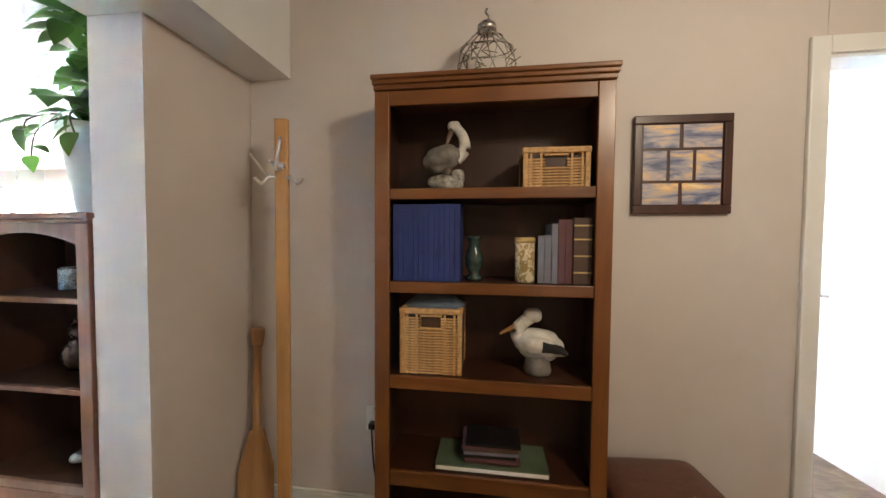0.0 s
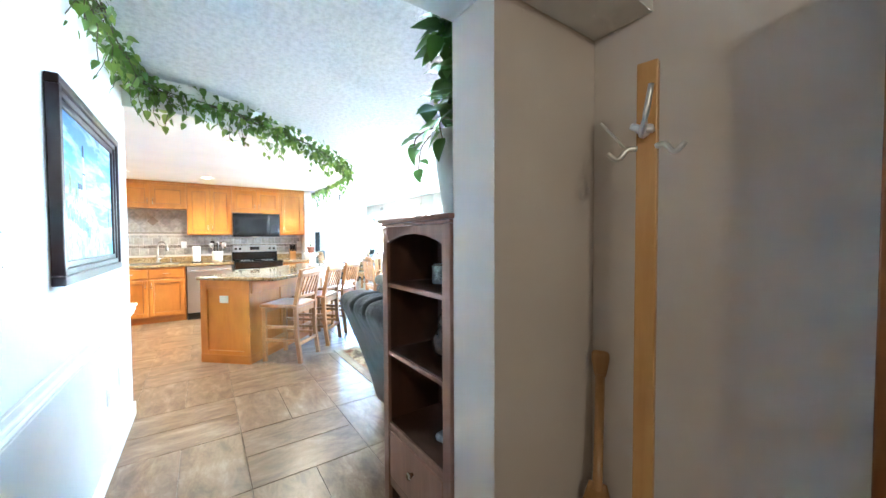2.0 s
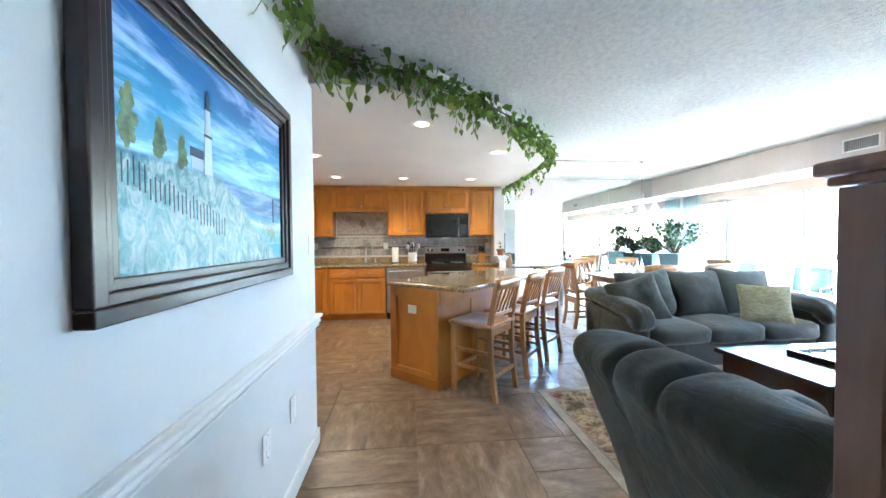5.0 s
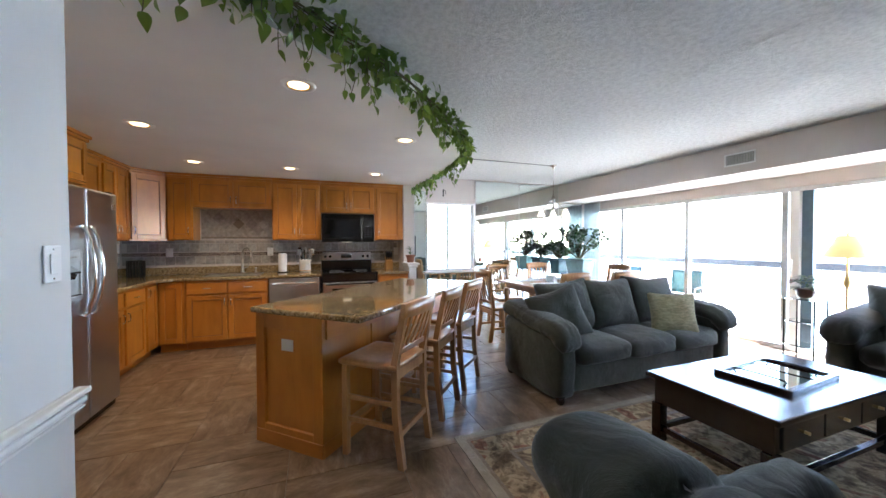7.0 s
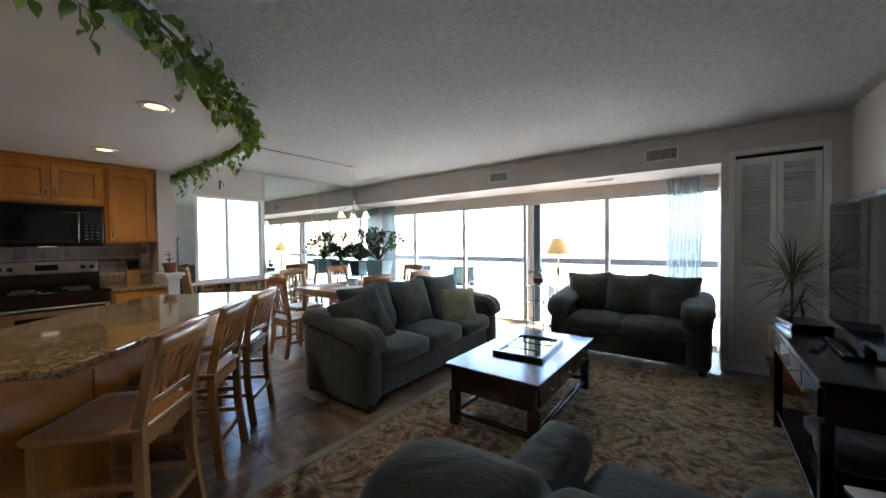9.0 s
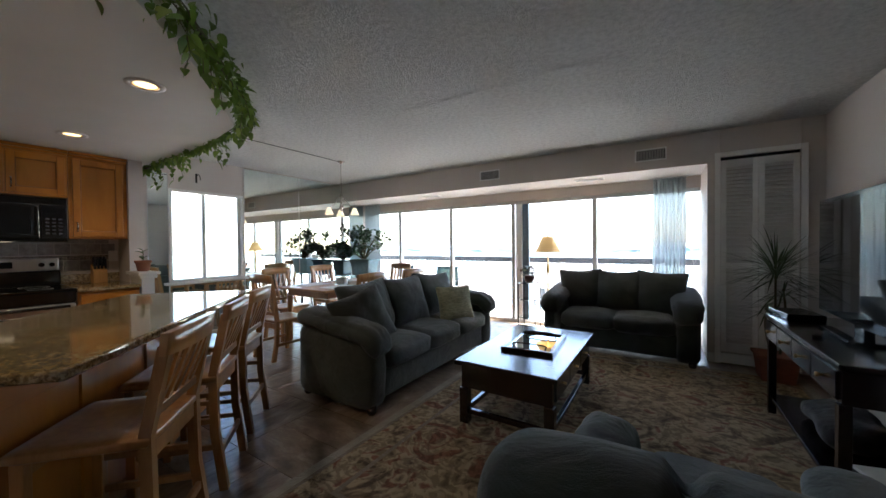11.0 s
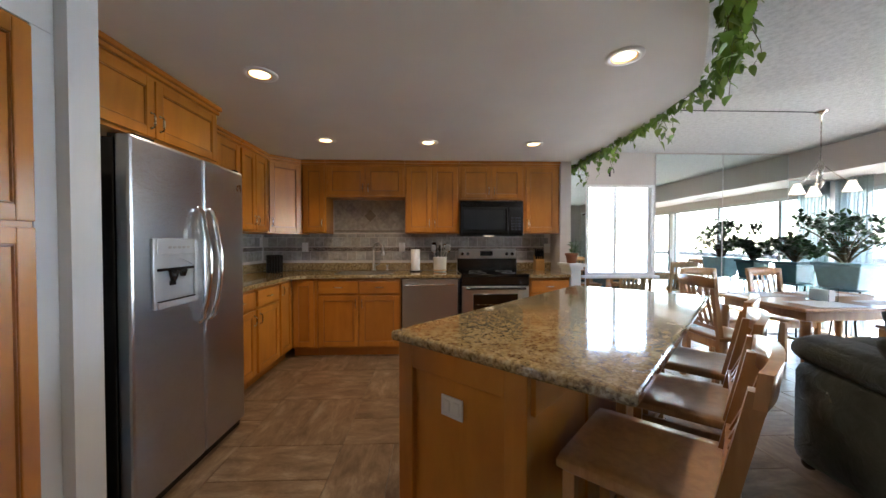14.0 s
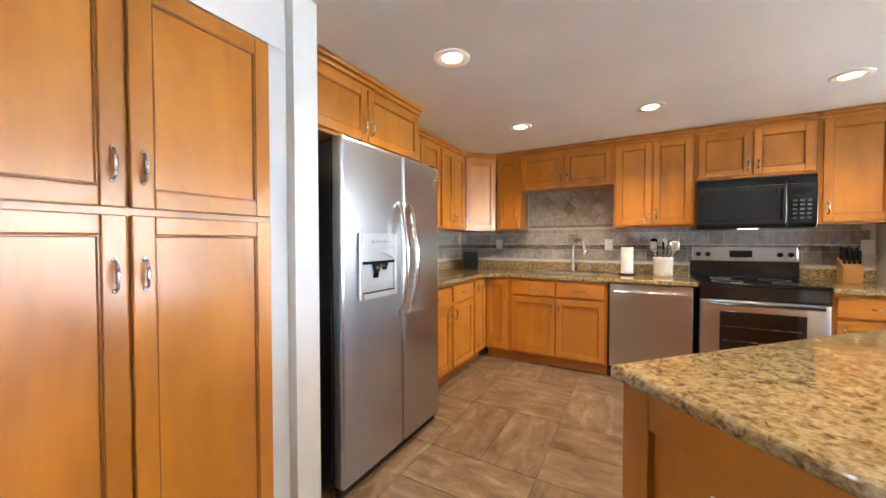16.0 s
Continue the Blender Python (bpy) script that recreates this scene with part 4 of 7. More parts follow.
def fridge():
    f = thing("refrigerator", "stainless steel side by side refrigerator with a water dispenser", "refrigerator", (-4.94, -0.775, 0), 180)
    W, H = 0.915, 1.755
    part("body", box(0.004, W - 0.004, 0.06, 0.76, 0.03, H - 0.015, 0.006), M_BLACK, f, "black side panels")
    s = 0.49
    for name, a, c in (("freezer_door", 0.0, s - 0.004), ("fridge_door", s + 0.004, W)):
        d = part("door", box(a, c, -0.012, 0.055, 0.055, H, 0.014), M_STEEL, f, "brushed stainless steel door")
        hx = s - 0.05 if a == 0 else s + 0.05
        part("handle", tube([(hx, -0.012, 0.83)] + [(hx, -0.035 - 0.045 * math.sin(math.pi * k / 12), 0.85 + 0.60 * k / 12) for k in range(13)] + [(hx, -0.012, 1.47)], 0.014, 10), M_CHROME, d, "curved polished bar handle")
    disp = part("dispenser", join_bm(box(0.105, 0.128, -0.026, -0.0125, 0.955, 1.295, 0.004), box(0.392, 0.415, -0.026, -0.0125, 0.955, 1.295, 0.004), box(0.129, 0.391, -0.026, -0.0125, 1.215, 1.295, 0.004), box(0.129, 0.391, -0.034, -0.0125, 0.955, 0.985, 0.004)), M_RECESS, f, "silver dispenser surround")
    part("recess", box(0.129, 0.391, -0.0145, -0.0122, 0.986, 1.214), M_RECESS, disp)
    arch = bmesh.new()
    lo = [(0.129 + 0.262 * k / 14, 1.150 + 0.045 * math.sin(math.pi * k / 14)) for k in range(15)]
    top = [arch.verts.new((x, -0.024, 1.2145)) for x, z in lo]
    bot = [arch.verts.new((x, -0.024, z)) for x, z in lo]
    inn = [arch.verts.new((x, -0.0146, z)) for x, z in lo]
    for k in range(14):
        arch.faces.new((top[k], top[k + 1], bot[k + 1], bot[k]))
        arch.faces.new((bot[k], bot[k + 1], inn[k + 1], inn[k]))
    part("arch", arch, M_RECESS, disp)
    part("cavity_top", prism([(0.130, -0.0235), (0.390, -0.0235), (0.390, -0.0148), (0.130, -0.0148)], 1.135, 1.149), M_BLACK, disp)
    part("nozzle", join_bm(cyl((0.235, -0.025, 1.085), (0.235, -0.025, 1.135), 0.013, 0.026), box(0.215, 0.255, -0.024, -0.015, 1.06, 1.085, 0.004)), M_BLACK, disp)
    part("nozzle", join_bm(cyl((0.30, -0.025, 1.10), (0.30, -0.025, 1.135), 0.012, 0.022)), M_BLACK, disp)
    part("drip_tray", box(0.135, 0.385, -0.032, -0.016, 0.9855, 0.992, 0.002), M_BLACK, disp)
    for k in range(5):
        part("button", box(0.20 + k * 0.032, 0.22 + k * 0.032, -0.029, -0.0262, 1.245, 1.257, 0.001), M_VENT, disp)
    part("badge", box(0.83, 0.885, -0.0145, -0.0122, 1.62, 1.67, 0.002), M_NICKEL, f)
    for x in (0.04, W - 0.08):
        part("hinge_cover", box(x, x + 0.12 if x < 0.5 else x + 0.05, 0.0, 0.12, H - 0.013, H + 0.012, 0.006), M_BLACK, f)
    part("grille", box(0.01, W - 0.01, 0.02, 0.058, 0.0, 0.05, 0.003), M_BLACK, f)


fridge()


def dishwasher():
    d = thing("dishwasher", "stainless steel dishwasher with a bar handle", "dishwasher", (FX + 0.018, 0.222, 0), 90)
    part("body", box(0.002, 0.638, 0.03, 0.57, 0.10, 0.872), M_BLACK, d)
    dr = part("door", box(0.008, 0.632, -0.004, 0.028, 0.115, 0.868, 0.006), M_STEEL_H, d)
    part("handle", join_bm(tube([(0.05, -0.035, 0.805), (0.32, -0.045, 0.805), (0.59, -0.035, 0.805)], 0.010, 10), cyl((0.06, -0.004, 0.805), (0.06, -0.036, 0.805), 0.008), cyl((0.58, -0.004, 0.805), (0.58, -0.036, 0.805), 0.008)), M_CHROME, dr)
    part("toe_panel", box(0.004, 0.636, 0.05, 0.08, 0.0, 0.098), M_BLACK, d)


dishwasher()


def kitchen_range():
    r = thing("range", "stainless and black electric range with an oven window", "range", (FX + 0.02, 0.893, 0), 90)
    W = 0.762
    part("body", box(0.003, W - 0.003, 0.03, 0.635, 0.03, 0.90), M_BLACK, r)
    d = part("oven_door", box(0.005, W - 0.005, -0.022, 0.028, 0.22, 0.785, 0.008), M_STEEL_H, r)
    part("oven_window", box(0.13, W - 0.13, -0.026, -0.0225, 0.36, 0.70, 0.003), M_BLACK_GLOSS, d)
    part("rack", join_bm(*[box(0.15, W - 0.15, -0.0275, -0.0265, z, z + 0.004) for z in (0.47, 0.58)]), M_NICKEL, d)
    part("handle", join_bm(tube([(0.05, -0.06, 0.765), (W / 2, -0.068, 0.765), (W - 0.05, -0.06, 0.765)], 0.012, 10), cyl((0.07, -0.02, 0.765), (0.07, -0.06, 0.765), 0.009), cyl((W - 0.07, -0.02, 0.765), (W - 0.07, -0.06, 0.765), 0.009)), M_BLACK, d)
    part("drawer", box(0.005, W - 0.005, -0.015, 0.028, 0.05, 0.205, 0.006), M_STEEL_H, r)
    part("control_strip", box(0.003, W - 0.003, -0.02, 0.03, 0.80, 0.90, 0.006), M_BLACK, r)
    part("cooktop", box(0.0, W, -0.03, 0.60, 0.902, 0.922, 0.006), M_BLACK_GLOSS, r)
    for bx, by, br in ((0.2, 0.13, 0.10), (0.56, 0.13, 0.08), (0.2, 0.40, 0.075), (0.56, 0.40, 0.10)):
        part("burner_ring", lathe([(br, 0.9222), (br, 0.9230), (br - 0.004, 0.9230), (br - 0.004, 0.9222)], 28, (bx, by, 0), True), M_VENT, r)
    part("back_guard", join_bm(box(0.0, W, 0.565, 0.635, 0.923, 1.07, 0.006)), M_BLACK, r)
    bp = part("control_panel", box(0.012, W - 0.012, 0.555, 0.60, 1.07, 1.195, 0.008), M_STEEL_H, r)
    part("display", box(0.29, 0.45, 0.551, 0.5545, 1.105, 1.165, 0.002), M_BLACK_GLOSS, bp)
    for kx in (0.06, 0.13, W - 0.13, W - 0.06):
        part("knob", join_bm(cyl((kx, 0.554, 1.13), (kx, 0.53, 1.13), 0.022, 0.018), box(kx - 0.003, kx + 0.003, 0.527, 0.53, 1.115, 1.145)), M_BLACK, bp)


kitchen_range()


def microwave():
    m = thing("microwave", "black over the range microwave oven", "microwave", (-7.478, 0.898, 1.355), 90)
    W, H = 0.757, 0.415
    part("body", box(0.0, W, 0.02, 0.42, 0.0, H, 0.004), M_BLACK, m)
    d = part("door", box(0.004, 0.575, -0.012, 0.019, 0.03, H - 0.065, 0.006), M_BLACK, m)
    part("door_window", box(0.035, 0.52, -0.0145, -0.0125, 0.065, H - 0.10, 0.003), M_BLACK_GLOSS, d)
    part("handle", join_bm(box(0.545, 0.567, -0.05, -0.034, 0.06, H - 0.09, 0.006), box(0.55, 0.562, -0.034, -0.0125, 0.07, 0.09), box(0.55, 0.562, -0.034, -0.0125, H - 0.12, H - 0.10)), M_BLACK, d)
    k = part("keypad", box(0.58, W - 0.004, -0.010, 0.019, 0.03, H - 0.065, 0.004), M_BLACK, m)
    part("display", box(0.60, 0.73, -0.0115, -0.0102, H - 0.15, H - 0.10), M_BLACK_GLOSS, k)
    for i in range(5):
        for j in range(3):
            part("key", box(0.61 + j * 0.042, 0.635 + j * 0.042, -0.0113, -0.0102, 0.07 + i * 0.034, 0.085 + i * 0.034), M_RAIL, k)
    for i in range(5):
        part("vent_slat", box(0.006, W - 0.006, -0.006 + i * 0.001, 0.019, H - 0.058 + i * 0.011, H - 0.051 + i * 0.011), M_BLACK, m)
    part("lamp_lens", box(0.30, 0.42, 0.06, 0.12, -0.003, -0.0005), M_BULB_SMALL, m)


microwave()


# ---------- island ----------
IU = Vector((-0.727, 0.687, 0))
ISL_RZ = math.degrees(math.atan2(0.687, -0.727))


def island():
    """Local x runs along the island, local y from the stool side inwards (to -y: stool side)."""
    o = thing("kitchen_island", "honey maple island with framed end panel and outlet", "island", (-4.80, 0.38, 0), ISL_RZ)
    L = 2.06
    y0, y1 = -0.60, -0.03
    part("body", box(0.05, L - 0.06, y0, y1, 0.0, 0.874, 0.003), M_MAPLE, o)
    st = 0.075
    part("end_frame", join_bm(box(0.024, 0.05, y0 - 0.004, y0 + st, 0.0, 0.874, 0.003), box(0.024, 0.05, y1 - st, y1 + 0.004, 0.0, 0.874, 0.003), box(0.025, 0.05, y0 + st, y1 - st, 0.78, 0.874, 0.003), box(0.025, 0.05, y0 + st, y1 - st, 0.0, 0.13, 0.003)), M_MAPLE, o)
    part("end_panel", box(0.046, 0.0495, y0 + st, y1 - st, 0.13, 0.78), M_MAPLE, o)
    part("base_trim", join_bm(box(0.022, L - 0.05, y0 - 0.012, y0 - 0.005, 0, 0.09, 0.003), box(0.016, 0.0235, y0 - 0.004, y1, 0, 0.09, 0.003)), M_MAPLE_H, o)
    part("apron", box(0.052, L - 0.06, y0 - 0.018, y0 - 0.001, 0.74, 0.874, 0.003), M_MAPLE_H, o)
    for k in range(1, 4):
        part("divider", box(0.05 + k * 0.49, 0.065 + k * 0.49, y0 - 0.012, y0 - 0.001, 0.09, 0.74), M_MAPLE, o)
    out = part("outlet_plate", box(0.038, 0.0455, -0.345, -0.245, 0.635, 0.712, 0.003), M_SWITCH, o, "white outlet plate")
    part("socket", join_bm(box(0.036, 0.0379, -0.332, -0.304, 0.65, 0.697, 0.002), box(0.036, 0.0379, -0.286, -0.258, 0.65, 0.697, 0.002)), M_TRIM, out)


island()
ci = tagged(part("island_worktop", prism([(0, 0), (0, -0.905), (2.03, -0.905), (2.03, -0.0)], 0.876, 0.915), M_GRANITE), "polished gold granite island worktop", "worktop")
ci.matrix_world = pose(-4.80, 0.38, 0, 0, 0, ISL_RZ)
bv = ci.modifiers.new("edge", "BEVEL")
bv.width, bv.segments = 0.012, 3


def stool_chair(name, label, seat_h, back_h, at, rz, group):
    """Slat back seat; the back stands at local +y."""
    s = thing(name, label, "stool" if seat_h > 0.55 else "chair", at, rz, group)
    w, d = 0.42, 0.40
    bm = soft(w + 0.02, d + 0.02, 0.04, 0.016, 8, at=(0, -0.01, seat_h - 0.02))
    for v in bm.verts:
        if v.co.z > seat_h - 0.005:
            v.co.z -= 0.014 * max(0, 1 - (v.co.x / 0.2) ** 2) * max(0, 1 - (v.co.y / 0.2) ** 2)
    part("seat", bm, M_OAK, s)
    for sx in (-1, 1):
        x = sx * (w / 2 - 0.025)
        part("leg", box(x - 0.019, x + 0.019, -d / 2 + 0.0, -d / 2 + 0.038, 0, seat_h - 0.041, 0.004), M_OAK, s)
        bm = bmesh.new()
        prof = [(0.0, d / 2 + 0.025), (seat_h * 0.5, d / 2 - 0.015), (seat_h, d / 2 - 0.02), (back_h - 0.06, d / 2 + 0.045)]
        ring = []
        for z, y in prof:
            ring.append([bm.verts.new((x + a, y + b, z)) for a, b in ((-0.018, -0.02), (0.018, -0.02), (0.018, 0.02), (-0.018, 0.02))])
        for lo, hi in zip(ring, ring[1:]):
            for k in range(4):
                bm.faces.new((lo[k], lo[(k + 1) % 4], hi[(k + 1) % 4], hi[k]))
        bm.faces.new(list(reversed(ring[0])))
        bm.faces.new(ring[-1])
        part("leg", bm, M_OAK, s)
    rows = [(0.18, -d / 2 + 0.019), (0.18, d / 2 + 0.005)] if seat_h > 0.55 else []
    for z, y in rows:
        part("stretcher", box(-w / 2 + 0.045, w / 2 - 0.045, y - 0.011, y + 0.011, z, z + 0.035, 0.004), M_OAK, s)
    for sx in (-1, 1):
        for z in ((0.22, 0.36) if seat_h > 0.55 else (0.16,)):
            x = sx * (w / 2 - 0.025)
            part("stretcher", box(x - 0.011, x + 0.011, -d / 2 + 0.039, d / 2 - 0.025, z, z + 0.03, 0.004), M_OAK, s)
    for y in (-d / 2 + 0.008, d / 2 - 0.03):
        part("apron", box(-w / 2 + 0.045, w / 2 - 0.045, y, y + 0.02, seat_h - 0.10, seat_h - 0.041), M_OAK, s)
    # curved top rail
    bm = bmesh.new()
    n = 10
    rings = []
    for i in range(n + 1):
        t = -1 + 2 * i / n
        y = d / 2 + 0.045 + 0.03 * (1 - t * t)
        x = t * (w / 2 + 0.005)
        top = back_h - 0.012 * t * t
        rings.append([bm.verts.new(c) for c in ((x, y - 0.012, back_h - 0.095), (x, y + 0.012, back_h - 0.095), (x, y + 0.022, top), (x, y - 0.004, top))])
    for lo, hi in zip(rings, rings[1:]):
        for k in range(4):
            bm.faces.new((lo[k], lo[(k + 1) % 4], hi[(k + 1) % 4], hi[k])).smooth = k in (1, 3)
    bm.faces.new(rings[0])
    bm.faces.new(list(reversed(rings[-1])))
    bmesh.ops.recalc_face_normals(bm, faces=bm.faces[:])
    part("top_rail", bm, M_OAK, s)
    part("back_rail", box(-w / 2 + 0.04, w / 2 - 0.04, d / 2 - 0.022, d / 2 + 0.002, seat_h + 0.05, seat_h + 0.085, 0.004), M_OAK, s)
    for k in range(5):
        x = -0.13 + k * 0.065
        bm = bmesh.new()
        ring = []
        for z, y, hw in ((seat_h + 0.08, d / 2 - 0.01, 0.011), ((seat_h + back_h) / 2, d / 2 + 0.035, 0.015), (back_h - 0.09, d / 2 + 0.045 + 0.03 * (1 - (x / 0.21) ** 2), 0.013)):
            ring.append([bm.verts.new((x + a * hw, y + b * 0.006, z)) for a, b in ((-1, -1), (1, -1), (1, 1), (-1, 1))])
        for lo, hi in zip(ring, ring[1:]):
            for q in range(4):
                bm.faces.new((lo[q], lo[(q + 1) % 4], hi[(q + 1) % 4], hi[q]))
        part("back_slat", bm, M_OAK, s)
    return s


STOOL_RZ = -43
st = stool_chair("bar_stool", "honey oak slat back counter stool at the island", 0.62, 1.0, (-4.43, 1.235, 0), STOOL_RZ, "stools at the island")
copy_thing(st, pose(-4.87, 1.64, 0, 0, 0, STOOL_RZ + 2))
copy_thing(st, pose(-5.31, 2.04, 0, 0, 0, STOOL_RZ - 3))


# recessed lights
def can_light(x, y):
    c = thing("recessed_light", "lit recessed ceiling light with a white trim ring", "ceiling light", (x, y, LOW), 0, "recessed lights")
    part("trim_ring", lathe([(0.066, -0.001), (0.098, -0.001), (0.096, -0.006), (0.070, -0.009)], 32, ring=True), M_TRIM, c)
    part("reflector", lathe([(0.066, -0.001), (0.066, -0.008), (0.058, -0.006), (0.056, -0.001)], 32, ring=True), M_BRASS, c, "warm metal reflector ring")
    part("lens", lathe([(0.055, -0.0015), (0.054, -0.004), (0.03, -0.008), (0.004, -0.009)], 24), M_BULB, c, "warm glowing lens")


for cx, cy in CAN_LIGHTS:
    can_light(cx, cy)


# worktop clutter
def crock():
    c = thing("utensil_crock", "white crock full of kitchen utensils", "crock", (-7.70, 0.665, 0.916))
    part("pot", lathe([(0.055, 0), (0.062, 0.01), (0.064, 0.145), (0.068, 0.155), (0.06, 0.158), (0.056, 0.03)], 24), M_CERAMIC, c)
    part("band", lathe([(0.0645, 0.012), (0.0655, 0.014), (0.0655, 0.020), (0.0645, 0.022)], 24), M_PINE, c)
    rg = random.Random(3)
    for k in range(9):
        a, l = rg.uniform(0, 6.28), rg.uniform(0.20, 0.27)
        tip = (0.075 * math.cos(a), 0.075 * math.sin(a), l)
        u = part("utensil", tube([(0.02 * math.cos(a), 0.02 * math.sin(a), 0.04), tip], 0.006, 6), (M_STEEL_H, M_CHROME, M_BLACK)[k % 3], c)
        part("head", soft(0.05, 0.02, 0.07, 0.01, 3, at=(tip[0], tip[1], tip[2] + 0.02), turn=(0, 0, math.degrees(a))), (M_STEEL_H, M_CHROME, M_BLACK)[k % 3], u)
    return c


crock().scale = (1.3, 1.3, 1.15)
pt = thing("paper_towel_holder", "upright paper towel roll on a dark stand", "paper towel", (-7.70, 0.36, 0.916))
part("roll", lathe([(0.012, 0.012), (0.055, 0.012), (0.056, 0.02), (0.056, 0.27), (0.052, 0.275), (0.012, 0.275)], 28), M_PAPER, pt)
part("stand", join_bm(lathe([(0.075, 0), (0.075, 0.008), (0.07, 0.011)], 24), cyl((0, 0, 0.011), (0, 0, 0.30), 0.006)), M_IRON, pt)

kb = thing("knife_block", "wooden knife block with black handled knives", "knife block", (-7.70, 1.93, 0.916), 90)
bm = prism([(-0.055, 0.0), (0.055, 0.0), (0.055, 0.11), (-0.055, 0.11)], 0, 0.13)
for v in bm.verts:
    if v.co.z > 0.1 and v.co.y > 0.05:
        v.co.z += 0.07
part("block", bm, M_PINE, kb)
for k in range(8):
    part("knife_handle", box(-0.045 + (k % 4) * 0.028, -0.027 + (k % 4) * 0.028, 0.03 + 0.045 * (k // 4), 0.05 + 0.045 * (k // 4), 0.15 + 0.03 * (k // 4), 0.26 + 0.02 * (k // 4), 0.004), M_BLACK, kb)

wb = thing("wire_basket", "black woven metal basket on the worktop", "basket", (-7.62, -1.33, 0.916), 30)
part("rim", join_bm(*[tube([(-0.075, -0.075, z), (0.075, -0.075, z), (0.075, 0.075, z), (-0.075, 0.075, z), (-0.075, -0.075, z)], 0.004, 6) for z in (0.01, 0.05, 0.09, 0.13, 0.17, 0.205)]), M_IRON, wb)
for k in range(5):
    for sx, sy in ((1, 0), (-1, 0), (0, 1), (0, -1)):
        o = -0.06 + k * 0.03
        p = (sx * 0.075, o) if sx else (o, sy * 0.075)
        part("strip", box(p[0] - 0.009, p[0] + 0.009, p[1] - 0.009, p[1] + 0.009, 0.004, 0.205), M_IRON, wb)


def wall_plate(at, rz, kind, label):
    p = thing(kind, label, "switch" if "switch" in kind else "outlet", at, rz)
    part("plate", box(-0.04, 0.04, -0.006, 0, -0.06, 0.06, 0.003), M_SWITCH, p)
    if "switch" in kind:
        part("rocker", box(-0.016, 0.016, -0.010, -0.006, -0.033, 0.033, 0.002), M_TRIM, p)
    else:
        for z in (-0.022, 0.022):
            part("socket", box(-0.015, 0.015, -0.008, -0.006, z - 0.014, z + 0.014, 0.002), M_TRIM, p)
    for z in (-0.047, 0.047):
        part("screw", cyl((0, -0.006, z), (0, -0.0075, z), 0.003, seg=8), M_NICKEL, p)


wall_plate((-7.892, -1.06, 1.215), 90, "outlet", "white wall outlet on the splashback")
wall_plate((-7.892, 0.18, 1.215), 90, "outlet", "white wall outlet on the splashback")
wall_plate((-7.892, 2.08, 1.20), 90, "outlet", "white wall outlet beside the knife block")
wall_plate((-1.752, 0.001, 1.281), 180, "light_switch", "white rocker light switch on the hall wall")
wall_plate((-3.635, 0.001, 1.28), 180, "light_switch", "white rocker light switch near the wall end")
wall_plate((-2.94, 0.001, 0.45), 180, "outlet", "white outlet low on the hall wall")
wall_plate((-3.27, 0.001, 0.45), 180, "outlet", "white outlet low on the hall wall")
# ---------- living room ----------
def pillow(w, h, d, seed, pinch=0.10):
    """A stuffed cushion: full in the middle, thin at its seams, with drawn-out corners."""
    bm = soft(w, 0.05, h, 0.022, 16)
    for v in bm.verts:
        a, c = min(1, abs(v.co.x) / (w / 2)), min(1, abs(v.co.z) / (h / 2))
        full = max(0, 1 - a ** 2.6) ** 0.7 * max(0, 1 - c ** 2.6) ** 0.7
        crease = noise.noise(Vector((v.co.x * 6 + seed, v.co.z * 6, seed * 1.7)))
        fine = noise.noise(Vector((v.co.x * 17 + seed, v.co.z * 11, seed * 0.7)))
        v.co.y += math.copysign(d / 2 - 0.025, v.co.y) * full + math.copysign(1, v.co.y) * (0.020 * crease + 0.007 * fine) * (0.3 + 0.7 * full)
        draw = 1 + pinch * ((a * c) ** 2 - 0.30 * (1 - min(a, c)) * max(a, c) ** 4)
        v.co.x, v.co.z = v.co.x * draw, v.co.z * draw
    return bm


